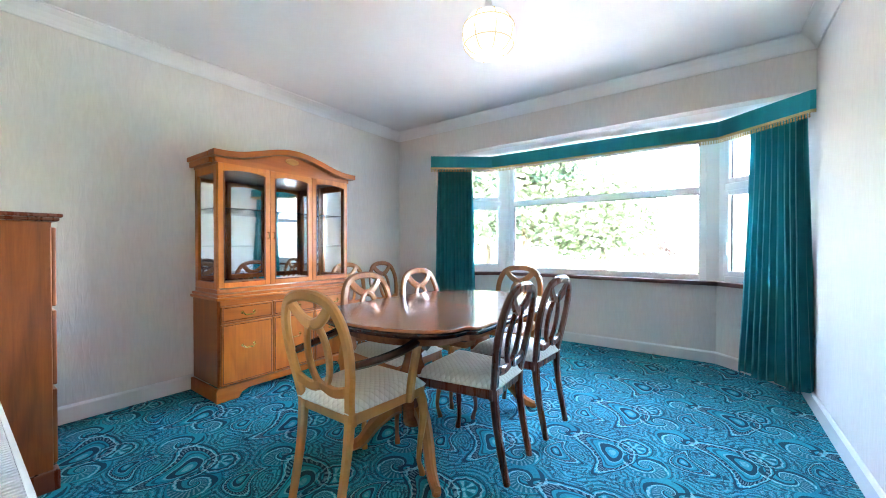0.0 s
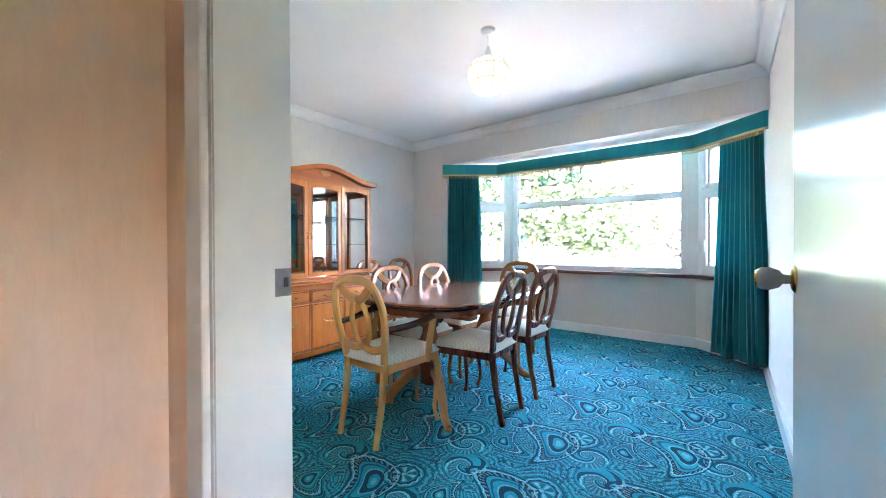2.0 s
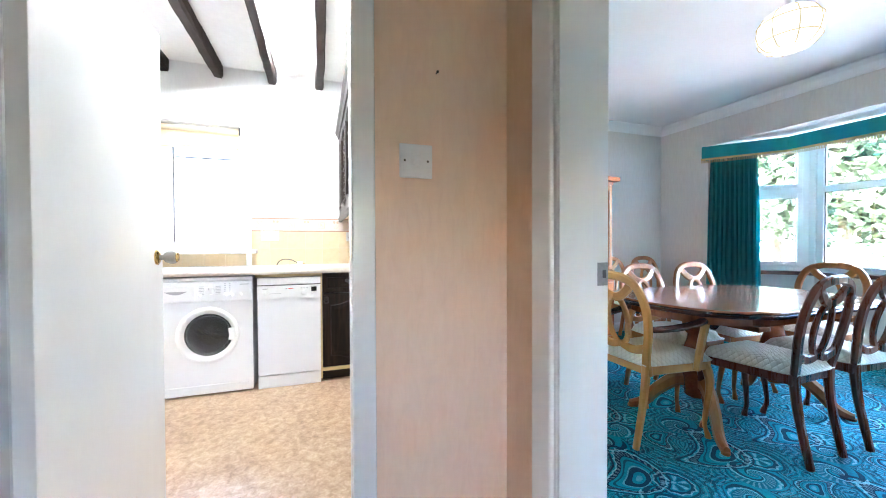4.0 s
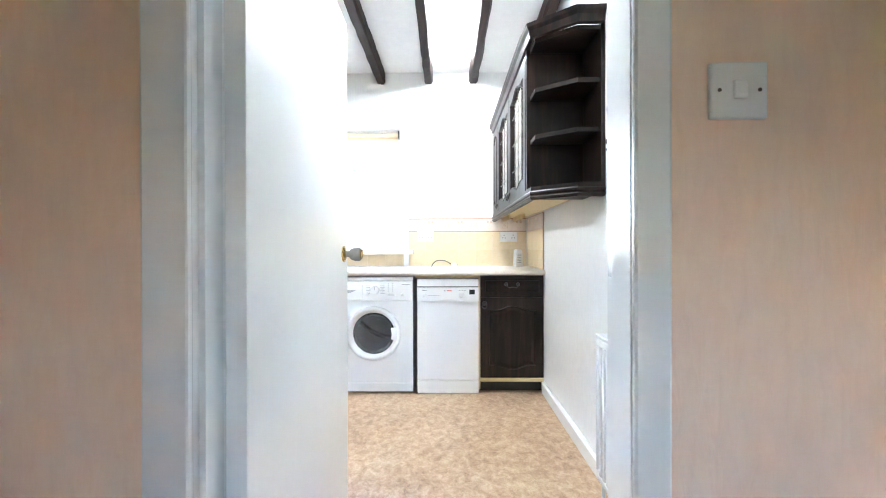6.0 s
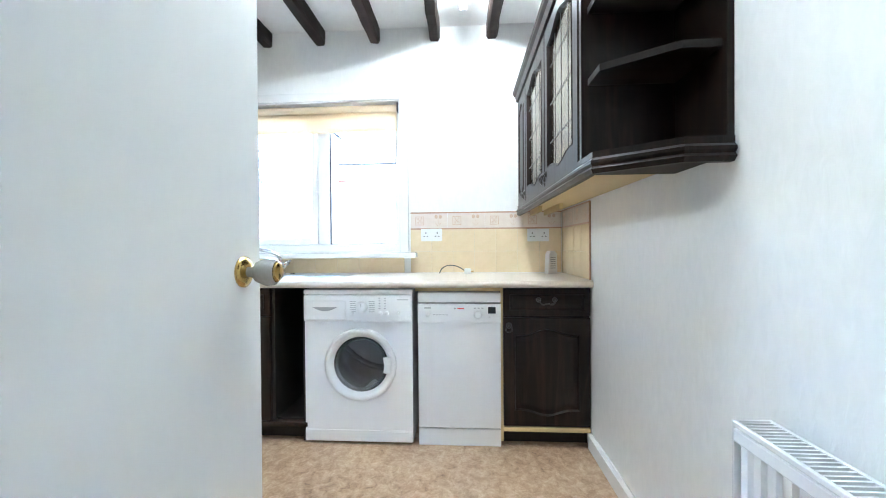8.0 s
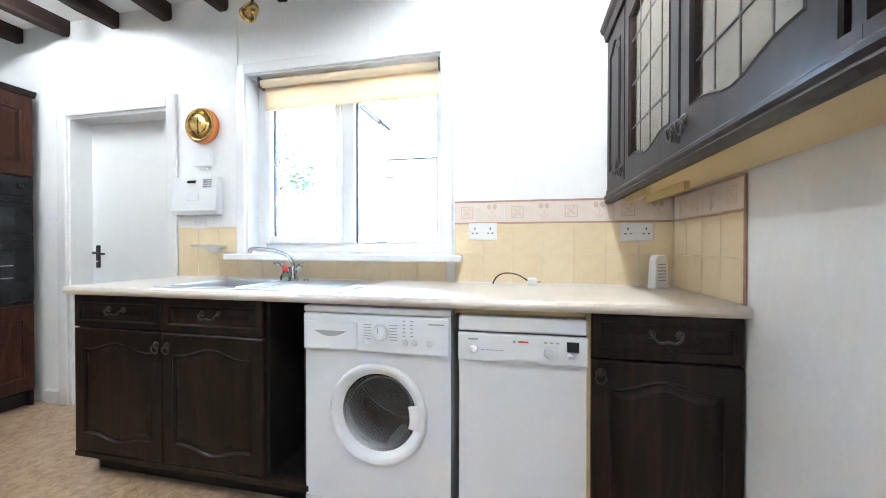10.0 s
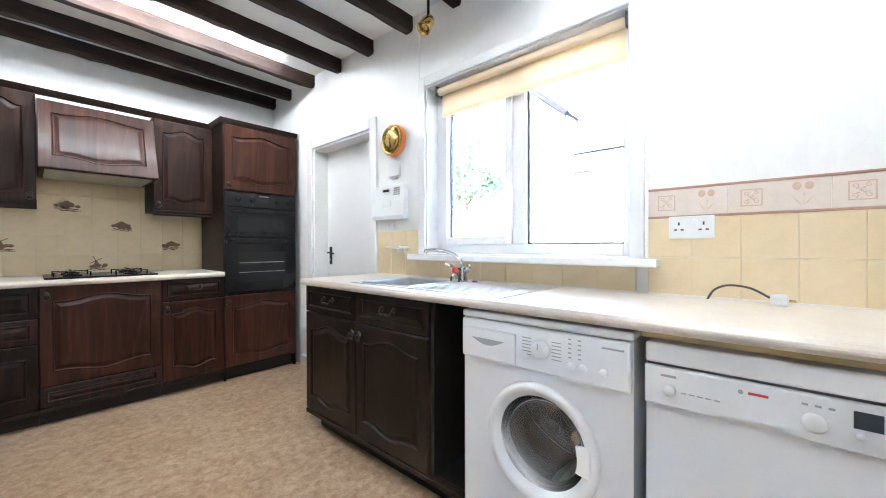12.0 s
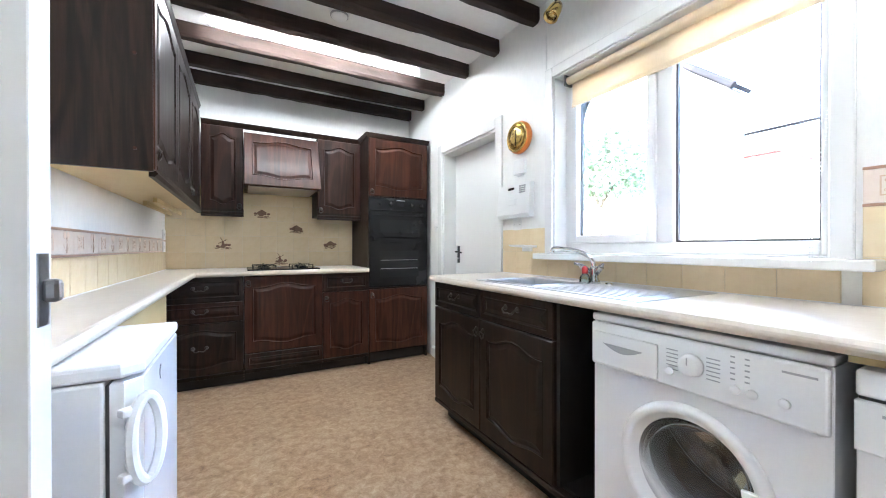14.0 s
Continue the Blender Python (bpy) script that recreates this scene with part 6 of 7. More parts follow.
for x, r in ((-0.165, 0.014), (0.10, 0.02), (0.165, 0.008)):
    part("dial", lathe([(r * 0.8, -0.03), (r, -0.027), (r * 1.05, -0.0205)], 18, (x, 0, 0.715 if r > 0.01 else 0.708), "y"), PLASTIC, dw, "", True)
part("display", box(0.155, 0.195, -0.0212, -0.0203, 0.722, 0.757), DARKGLASS, dw, "small dark display")
part("badge", box(-0.008, 0.027, -0.0208, -0.0203, 0.7455, 0.7515), RED, dw, "small red maker's badge")
part("badge_ring", lathe([(0.004, -0.0208), (0.005, -0.0203)], 12, (-0.022, 0, 0.7485), "y"), GREYP, dw)
part("print_bar", box(-0.185, -0.15, -0.0208, -0.0203, 0.748, 0.754), GREYP, dw)
for i in range(5):
    part("print_bar", box(-0.14 + i * 0.017, -0.128 + i * 0.017, -0.0208, -0.0203, 0.713, 0.716), GREYP, dw)
for i in range(3):
    part("print_bar", box(0.08 + i * 0.02, 0.09 + i * 0.02, -0.0208, -0.0203, 0.748, 0.753), GREYP, dw)

# ---- wall units on the north wall ----
def light_rail(parent, pts, z, material):
    """A stepped moulding that hangs under wall units, along points."""
    sec = [(0.012, 0.03), (0.012, 0.012), (0.02, 0.004), (0.02, -0.004), (0.014, -0.012), (0.020, -0.02), (0.010, -0.032), (-0.008, -0.032), (-0.008, 0.03)]
    part("light_rail", sweep([(x, y, z) for x, y in pts], sec), material, parent, "moulded under-cabinet rail")


nu = thing("wall_cabinet", "dark oak wall unit with leaded glass doors", "cabinet", (-3.165, -0.28, 0), 0, "kitchen units")
each("carcass", ((0.0, 1.36, 0.26, 0.279, 1.33, 2.06), (0.0, 0.018, 0.001, 0.259, 1.33, 2.06), (1.342, 1.36, -0.02, 0.259, 1.33, 2.06), (0.30, 0.318, 0.002, 0.259, 1.36, 2.04)), OAK, nu)
part("back_lining", box(0.319, 1.341, 0.252, 0.2595, 1.34, 2.038), CHIP, nu, "cream lining seen through the glass")
part("top_board", box(0.018, 1.341, 0.001, 0.259, 2.04, 2.06), OAK, nu)
part("bottom_board", box(0.0, 1.34, 0.001, 0.259, 1.32, 1.338), CHIP, nu, "cream underside")
for z in (1.58, 1.81):
    part("shelf", box(0.319, 1.341, 0.02, 0.259, z, z + 0.016), CHIP, nu, "cream shelf")
unit_door(nu, 0.0, 0.305, 1.335, 2.05, OAK, "r", pull_z=1.40)
unit_door(nu, 0.31, 0.83, 1.335, 2.05, OAK, "r", True, 1.40)
unit_door(nu, 0.834, 1.325, 1.335, 2.05, OAK, "l", True, 1.40)
part("end_stile", box(1.327, 1.3415, -0.012, 0.0, 1.335, 2.05, 0.002), OAK, nu)
light_rail(nu, [(0.0, -0.012), (1.36, -0.012)], 1.318, OAK)
part("cornice", sweep([(0.0, -0.015, 2.085), (1.36, -0.015, 2.085)], [(-0.01, -0.03), (-0.01, 0.03), (0.04, 0.03), (0.034, 0.014), (0.022, 0.0), (0.014, -0.03)]), OAK, nu)
for y0, x1 in ((0.06, 0.30), (0.15, 0.42)):
    part("hanging_rail", box(0.0, x1, y0, y0 + 0.018, 1.285, 1.319), CHIP, nu, "pale batten under the unit")

ends = thing("open_shelf_unit", "dark oak open corner shelves at the cabinet's end", "shelf", (-1.8045, -0.28, 0), 0, "kitchen units")
SHP = [(0.0, 0.0), (0.10, 0.0), (0.21, 0.165), (0.21, 0.262), (0.0, 0.262)]
for z in (1.323, 1.578, 1.80, 2.035):
    part("shelf", prism(SHP, z, z + 0.02, "z"), OAKX, ends)
part("back_panel", box(0.0, 0.225, 0.2625, 0.2795, 1.33, 2.058), OAK, ends)
light_rail(ends, [(0.0, -0.012), (0.095, -0.012), (0.222, 0.160), (0.222, 0.275)], 1.318, OAK)
# underside coloured near-black for the shade below the shelves
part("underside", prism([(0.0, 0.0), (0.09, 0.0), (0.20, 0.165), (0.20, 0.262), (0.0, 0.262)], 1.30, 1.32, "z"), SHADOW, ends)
part("cornice", sweep([(0.0, -0.015, 2.085), (0.097, -0.015, 2.085), (0.222, 0.16, 2.085), (0.222, 0.275, 2.085)], [(-0.01, -0.03), (-0.01, 0.03), (0.04, 0.03), (0.034, 0.014), (0.022, 0.0), (0.014, -0.03)]), OAK, ends)

su = unit_box("wall_cabinet", "narrow dark oak wall unit above the radiator", (-0.845, -0.28, 0), 0, 0.215, 0.28, 1.33, 2.06)
unit_door(su, 0.0, 0.215, 1.335, 2.05, OAK, "l", pull_z=1.40)
part("bottom_board", box(0.0, 0.213, 0.002, 0.279, 1.318, 1.329), CHIP, su, "cream underside")
light_rail(su, [(-0.004, -0.012), (0.215, -0.012)], 1.318, OAK)

radiator("radiator", (-1.085, -0.001, 0.12), 0.74, 0.585, 0, "white ribbed panel radiator with a slatted top")

# ---- south run ----
SY = -3.962
u = unit_box("drawer_cabinet", "dark oak three-drawer base unit", (-0.945, SY, 0), 180, 0.581, 0.56, 0.10, 0.858)
unit_drawer(u, 0.003, 0.58, 0.662, 0.850, OAK)
unit_drawer(u, 0.003, 0.58, 0.508, 0.658, MIDOAK)
unit_drawer(u, 0.003, 0.58, 0.112, 0.504, OAK, arch=0.03)
u2 = unit_box("hob_cabinet", "red-brown oak hob base unit with an arched door", (-1.527, SY, 0), 180, 0.597, 0.56, 0.10, 0.858)
unit_door(u2, 0.0, 0.597, 0.238, 0.850, REDOAK, "l", pull_z=0.80)
unit_drawer(u2, 0.0, 0.597, 0.112, 0.234, MIDOAK, False)
u3 = unit_box("base_cabinet", "brown oak base unit with one drawer and door", (-2.125, SY, 0), 180, 0.403, 0.56, 0.10, 0.858)
unit_drawer(u3, 0.0, 0.403, 0.692, 0.850, MIDOAK)
unit_door(u3, 0.0, 0.403, 0.112, 0.688, REDOAK, "l", pull_z=0.64)
for ob, w in ((u, 0.581), (u2, 0.597), (u3, 0.403)):
    part("base_rail", box(0, w, -0.022, 0.02, 0.085, 0.11, 0.003), OAK, ob)
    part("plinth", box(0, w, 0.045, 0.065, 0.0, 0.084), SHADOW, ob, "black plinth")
tall = thing("oven_housing", "tall brown oak oven housing with two doors", "cabinet", (-2.530, SY, 0), 180, "kitchen units")
part("side_panel", box(0.0, 0.018, 0.0, 0.56, 0.0, 2.09), OAK, tall)
part("side_panel", box(0.582, 0.60, 0.0, 0.56, 0.0, 2.09), OAK, tall)
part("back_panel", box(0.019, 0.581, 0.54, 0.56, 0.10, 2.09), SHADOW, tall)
each("shelf", ((0.019, 0.581, 0.001, 0.539, 0.685, 0.703), (0.019, 0.581, 0.001, 0.539, 1.545, 1.563), (0.019, 0.581, 0.001, 0.539, 0.10, 0.118), (0.019, 0.581, 0.001, 0.539, 2.07, 2.089)), OAK, tall)
unit_door(tall, 0.002, 0.598, 0.112, 0.692, REDOAK, "l", pull_z=0.645)
unit_door(tall, 0.002, 0.598, 1.552, 2.085, REDOAK, "l", pull_z=1.60)
part("cornice", sweep([(-0.012, 0.55, 2.108), (-0.012, -0.012, 2.108), (0.612, -0.012, 2.108)], [(-0.012, -0.02), (-0.012, 0.02), (0.02, 0.02), (0.014, 0.0), (0.004, -0.02)]), OAK, tall)
part("top_board", box(0.0, 0.60, 0.0, 0.56, 2.091, 2.112), OAK, tall)
part("plinth", box(0.019, 0.581, 0.045, 0.065, 0.0, 0.099), SHADOW, tall, "black plinth")

oven = thing("double_oven", "black built-in double oven with glass doors", "oven", (-2.532, SY, 0.705), 180)
part("body", box(0.02, 0.576, 0.002, 0.50, 0.0, 0.838), BLACK, oven)
part("control_panel", box(0.003, 0.593, -0.022, 0.001, 0.715, 0.835, 0.005), BLACK, oven)
for x in (0.10, 0.21, 0.42, 0.52):
    part("dial", lathe([(0.011, -0.046), (0.016, -0.043), (0.019, -0.023)], 16, (x, 0, 0.775), "y"), BLACK, oven, "black control dial", True)
part("display", box(0.275, 0.345, -0.0235, -0.0222, 0.76, 0.792), DARKGLASS, oven, "small clock display")
part("print_bar", box(0.27, 0.35, -0.0234, -0.0222, 0.812, 0.818), GREYP, oven)
for z0, z1, wz in ((0.465, 0.708, (0.51, 0.63)), (0.008, 0.458, (0.09, 0.34))):
    d = part("oven_door", box(0.003, 0.593, -0.022, 0.001, z0, z1, 0.005), BLACK, oven)
    part("window", box(0.10, 0.496, -0.0235, -0.0222, wz[0], wz[1]), DARKGLASS, d, "dark glass")
    part("door_handle", boxes((0.03, 0.566, -0.055, -0.038, z1 - 0.045, z1 - 0.022), (0.035, 0.055, -0.038, -0.0222, z1 - 0.045, z1 - 0.022), (0.541, 0.561, -0.038, -0.0222, z1 - 0.045, z1 - 0.022), bevel=0.005), BLACK, d)
for z in (0.17, 0.25):
    part("rack_line", box(0.11, 0.486, -0.0242, -0.0236, z, z + 0.004), STEEL, oven, "steel shelf rack behind the glass")

wt2 = thing("worktop", "cream laminate worktop turning the kitchen corner", "worktop", (0, 0, 0))
bm = boxes((-2.529, -1.19, KS + 0.001, -3.945, WT0 - 0.008, WT1 - 0.008), (-1.19, KE2 - 0.001, KS + 0.001, -1.45, WT0 - 0.008, WT1 - 0.008))
part("slab", bm, WORKTOP, wt2)
for p, q, out in (((-2.529, -3.945), (-1.19, -3.945), (0, 1)), ((-1.19, -3.945), (-1.19, -1.45), (-1, 0))):
    bm = bmesh.new()
    front_edge(bm, p, q, WT0 - 0.008, WT1 - 0.008, out)
    part("front_edge", bm, WORKTOP, wt2, "rounded front edge")
part("wall_seal", box(KE2 - 0.0135, KE2 - 0.0095, -4.50, -1.5, WT1 - 0.008, WT1 - 0.004), PLASTIC, wt2, "white sealant bead along the tiles")
up = thing("worktop_support", "pale board under the narrow worktop", "panel", (-1.15, -2.55, 0))
part("board", box(0, 0.018, -0.62, 0.45, 0.0, 0.850), CHIP, up)
endp = thing("worktop_end", "white panel holding the narrow worktop", "panel", (-1.18, -1.48, 0))
part("board", box(0, 0.238, 0, 0.018, 0.0, 0.850), PLASTIC, endp)

hob = thing("gas_hob", "low black gas hob with pan rests", "hob", (-1.83, -4.20, WT1 - 0.008))
part("base", box(-0.28, 0.28, -0.23, 0.23, 0.0, 0.012, 0.004), BLACK, hob)
for x in (-0.15, 0.15):
    for y in (-0.11, 0.11):
        part("burner", lathe([(0.045, 0.012), (0.045, 0.02), (0.03, 0.024), (0.028, 0.03)], 16, (x, y, 0)), BLACK, hob)
        part("pan_rest", boxes((x - 0.09, x + 0.09, y - 0.004, y + 0.004, 0.032, 0.038), (x - 0.004, x + 0.004, y - 0.09, y + 0.09, 0.039, 0.045), (x - 0.09, x - 0.082, y - 0.004, y + 0.004, 0.012, 0.032), (x + 0.082, x + 0.09, y - 0.004, y + 0.004, 0.012, 0.032)), BLACK, hob)

WY = -4.222
for x0, w, pull, lab in ((-1.222, 0.304, "r", "narrow dark oak wall unit beside the cooker hood"), (-2.124, 0.404, "l", "dark oak wall unit beside the oven housing")):
    wu = unit_box("wall_cabinet", lab, (x0, WY, 0), 180, w, 0.306, 1.365, 2.085)
    unit_door(wu, 0.0, w, 1.37, 2.08, MIDOAK, pull, pull_z=1.43)
    light_rail(wu, [(0.0, -0.012), (w, -0.012)], 1.365, OAK)
part("cornice", sweep([(-0.0, -0.005, 2.10), (-0.0 + 1.306, -0.005, 2.10)], [(-0.012, -0.02), (-0.012, 0.02), (0.024, 0.02), (0.016, 0.0), (0.004, -0.02)]), OAK, thing("unit_cornice", "dark oak cornice over the wall units", "moulding", (-1.222, WY, 0), 180))
hood = thing("cooker_hood", "brown oak cooker hood with a tilted arched panel", "cooker hood", (-1.528, WY, 0), 180)
flap = part("flap", panel_mesh(0.594, 0.50, 0.06, 0.03, 0.03), REDOAK, hood)
flap.matrix_basis = pose(0.0, -0.212, 1.575, -21.5, 0, 0)
part("hood_box", prism([(-0.19, 1.58), (-0.006, 2.03), (0.30, 2.03), (0.30, 1.58)], 0.004, 0.59, "x"), OAK, hood)
part("filter", box(0.03, 0.564, -0.17, 0.28, 1.572, 1.579), STEEL, hood, "steel grease filter")

# east wall units, seen from their end
eu = thing("wall_cabinet", "dark oak wall units along the narrow worktop", "cabinet", (-1.222, -2.32, 0), -90, "kitchen units")
part("carcass", box(0.002, 1.58, 0.002, 0.28, 1.365, 2.085), OAK, eu)
part("end_panel", box(-0.018, 0.0015, -0.02, 0.28, 1.345, 2.10, 0.002), OAK, eu, "dark oak end panel with screw caps")
part("edge_strip", box(-0.019, -0.002, -0.027, -0.021, 1.35, 2.10), REDOAK, eu, "worn reddish edge strip")
for z in (1.42, 1.75, 2.02):
    part("screw_cap", lathe([(0.006, -0.0205), (0.006, -0.0182)], 10, (0, 0.03, z), "x"), REDOAK, eu)
for i in range(3):
    unit_door(eu, 0.004 + i * 0.527, 0.004 + (i + 1) * 0.527, 1.37, 2.08, OAK, "r" if i % 2 else "l", False, 1.43)
part("bottom_board", box(0.0, 1.58, 0.002, 0.28, 1.353, 1.364), CHIP, eu, "cream underside")
light_rail(eu, [(0.0, -0.012), (1.58, -0.012)], 1.360, OAK)
part("cornice", sweep([(-0.02, -0.005, 2.10), (1.58, -0.005, 2.10)], [(-0.012, -0.02), (-0.012, 0.02), (0.024, 0.02), (0.016, 0.0), (0.004, -0.02)]), OAK, eu)
for x0, x1 in ((0.9, 1.85), (1.1, 1.95)):
    part("hanging_rail", box(x0, x1, 0.12 + (x0 > 1) * 0.08, 0.138 + (x0 > 1) * 0.08, 1.325, 1.352), CHIP, eu)

# small white fridge that stands forward of the narrow worktop
fr = thing("fridge", "small white fridge with an oval door handle", "fridge", (-1.33, -1.60, 0), -90)
part("body", box(0.0, 0.46, 0.045, 0.37, 0.02, 0.815, 0.006), ENAMEL, fr)
tp = [(0.03, -0.012), (0.0, 0.02), (0.0, 0.375), (0.46, 0.375), (0.46, -0.012)]
part("top", prism(tp, 0.817, 0.848, "z", bevel=0.008), PLASTIC, fr)
part("door_panel", prism([(0.03, -0.01), (0.002, 0.015), (0.002, 0.037), (0.458, 0.037), (0.458, -0.01)], 0.05, 0.812, "z", bevel=0.004), ENAMEL, fr)
part("door_gasket", box(0.008, 0.452, 0.0375, 0.0445, 0.06, 0.806), RUBBER, fr)
hz = 0.69
hd = part("handle", sweep([(0.0 + 0.028 * math.cos(6.2832 * i / 28), 0.0, hz + 0.085 * math.sin(6.2832 * i / 28)) for i in range(28)], soft_rect(0.022, 0.02, 0.35), True, up=(0, 1, 0)), PLASTIC, fr, "white oval handle")
hd.matrix_basis = pose(0.012, -0.018, 0, 0, 0, -48)
each("handle_mount", ((-0.044, -0.018, -0.004, 0.016, hz + 0.055, hz + 0.072), (-0.044, -0.018, -0.004, 0.016, hz - 0.072, hz - 0.055)), PLASTIC, hd, 0.004)
part("badge", prism(ellipse(0.011, 0.018, 16, 0.20, 0.77), -0.0125, -0.0105, "y"), GREYP, fr, "small dark oval badge")
for x in (0.05, 0.41):
    part("foot", lathe([(0.018, 0.0), (0.018, 0.02)], 10, (x, 0.1, 0)), RUBBER, fr)

# ---- small things on the west wall ----
wall_plate("double_socket", "white double socket on cream tiles", (KW + 0.009, -0.895, 1.16), 90, 0.146, 0.086, "double")
wall_plate("double_socket", "white double socket on cream tiles by the corner", (KW + 0.009, -0.167, 1.153), 90, 0.146, 0.086, "double")
wall_plate("single_switch", "white switch beside the back door", (KW, -3.84, 1.27), 90, 0.086, 0.086, "switch")
wall_plate("fused_switch", "white switches at the worktop corner", (KE2 - 0.009, -4.40, 1.18), -90, 0.086, 0.086, "switch")
wall_plate("fused_switch", "white switch at the worktop corner", (KE2 - 0.009, -4.40, 1.08), -90, 0.086, 0.086, "switch")
ck = thing("wall_barometer", "round brass barometer in a wooden rim", "barometer", (KW, -2.60, 1.815))
part("rim", lathe([(0.10, 0.0), (0.108, 0.012), (0.108, 0.03), (0.10, 0.042)], 32, (0, 0, 0), "x"), CHERRY, ck, "turned wooden rim", True)
part("bezel", lathe([(0.100, 0.042), (0.100, 0.05), (0.092, 0.054), (0.09, 0.050)], 32, (0, 0, 0), "x"), BRASS, ck, "brass bezel", True)
part("dial_face", lathe([(0.09, 0.049), (0.05, 0.056), (0.01, 0.058)], 32, (0, 0, 0), "x"), BRASS, ck, "domed brass face", True)
part("hand", box(0.058, 0.0595, -0.003, 0.003, -0.06, 0.05), BLACK, ck)
sn = thing("alarm_sensor", "small white sensor box on the wall", "sensor", (KW, -2.605, 1.62))
part("case", box(0.0, 0.028, -0.055, 0.055, -0.05, 0.05, 0.005), PLASTIC, sn)
part("lower_case", box(0.0, 0.022, -0.03, 0.03, -0.065, -0.051, 0.004), PLASTIC, sn)
ap = thing("burglar_alarm", "white burglar alarm box with a keypad", "alarm", (KW, -2.645, 1.39))
part("case", prism([(0.0, -0.115), (0.045, -0.115), (0.055, -0.09), (0.035, 0.115), (0.0, 0.115)], -0.165, 0.165, "y", bevel=0.006), PLASTIC, ap)
part("display", moved(box(0.0, 0.004, -0.03, 0.03, -0.008, 0.008), 0.038, -0.02, 0.085), DARKGLASS, ap, "dark red display")
for i in range(4):
    for j in range(3):
        part("key", box(0.038 + i * 0.0012, 0.043 + i * 0.0012, 0.065 + j * 0.022, 0.08 + j * 0.022, 0.09 - i * 0.014, 0.099 - i * 0.014), GREYP, ap)
part("label_pad", box(0.047, 0.051, -0.05, 0.04, -0.03, 0.015, 0.003), PLASTIC, ap)
sp = wall_plate("fused_spur", "white fused spur below the alarm panel", (KW, -2.64, 1.232), 90, 0.086, 0.086, "switch")
sd = thing("soap_dish", "white ceramic soap dish on the tiles", "soap dish", (KW + 0.009, -2.52, 1.085))
part("dish", prism([(0.0, -0.01), (0.10, -0.004), (0.115, 0.008), (0.10, 0.006), (0.0, 0.004)], -0.075, 0.075, "y", bevel=0.002), PLASTIC, sd)
part("mount", box(0.0, 0.03, -0.035, 0.035, -0.035, -0.009, 0.004), PLASTIC, sd)
af = thing("air_freshener", "white slatted air freshener on the worktop", "air freshener", (-3.09, -0.10, WT1), 25)
part("body", prism([(-0.038, 0.0), (0.038, 0.0), (0.034, 0.13), (0.018, 0.15), (-0.018, 0.15), (-0.03, 0.13)], -0.022, 0.022, "x", bevel=0.006), PLASTIC, af)
for i in range(6):
    part("slot", box(0.022, 0.0228, -0.02, 0.02, 0.035 + i * 0.014, 0.040 + i * 0.014), GREYP, af)
cb = thing("power_lead", "black cable with a white plug on the worktop", "cable", (-3.13, -0.84, WT1))
part("cable", sweep(curve_points([(0.0, 0.0, 0.0), (0.005, 0.02, 0.035), (0.015, 0.06, 0.055), (0.025, 0.12, 0.05), (0.03, 0.17, 0.022)], 6), ring_section(0.004, 6)), RUBBER, cb, "", True)
part("plug", box(0.005, 0.055, 0.17, 0.215, 0.0, 0.035, 0.007), PLASTIC, cb, "white plug")
for d in (0.012, 0.036):
    part("pin", box(d, d + 0.006, 0.215, 0.232, 0.014, 0.018), BRASS, cb)
spt = thing("spotlight", "brass ceiling spotlight, switched off", "lamp", (-2.98, -2.10, KCEILZ))
part("stem", lathe([(0.03, 0.0), (0.028, -0.02), (0.008, -0.03), (0.008, -0.25)], 14), BLACK, spt, "black stem")
bm = lathe([(0.012, 0.055), (0.03, 0.05), (0.036, 0.02), (0.040, -0.04), (0.036, -0.042), (0.03, 0.0)], 20)
hd = part("head", bm, BRASS, spt, "brass head", True)
hd.matrix_basis = pose(0.012, -0.005, -0.275, 0, -32, 0)
lp = part("bulb", lathe([(0.01, 0.02), (0.026, -0.005), (0.03, -0.028), (0.02, -0.036)], 16), CABGLASS, hd, "reflector bulb", True)
wire = thing("wall_cable", "thin white cable running up the wall", "cable", (KW, -2.37, 2.155))
part("cable", lathe([(0.0025, 0.0), (0.0025, 0.44)], 6, (0.003, 0, 0)), PLASTIC, wire)

# ---- tiles, piece by piece ----
def tile_field(name, label, m, cols, rows, size, x_first=0.0, heights=None):
    """Tiles in the plane x-z of the pose m, standing proud along -y, over a bed of grout."""
    bed = tagged(new(name), label, "", "", "structure")
    bed.matrix_basis = m
    total_h = sum(heights) if heights else rows * size
    bed_bm = box(0, cols * size if not x_first else x_first + (cols - 1) * size, -0.0045, -0.001, 0, total_h)
    part("grout_bed", bed_bm, GROUT, bed)
    cache = {}
    z = 0.0
    for r in range(rows):
        h = heights[r] if heights else size
        x = 0.0
        for c in range(cols):
            w = x_first if (x_first and c == 0) else size
            key = (round(w, 4), round(h, 4))
            if key not in cache:
                cache[key] = part("tile", box(0.001, w - 0.001, -0.009, -0.0046, 0.001, h - 0.001, 0.0012, 1), TILE, bed)
                o = cache[key]
            else:
                o = new("tile", cache[key].data)
                o.parent = bed
            o.location = (x, 0, z)
            x += w
        z += h
    return bed


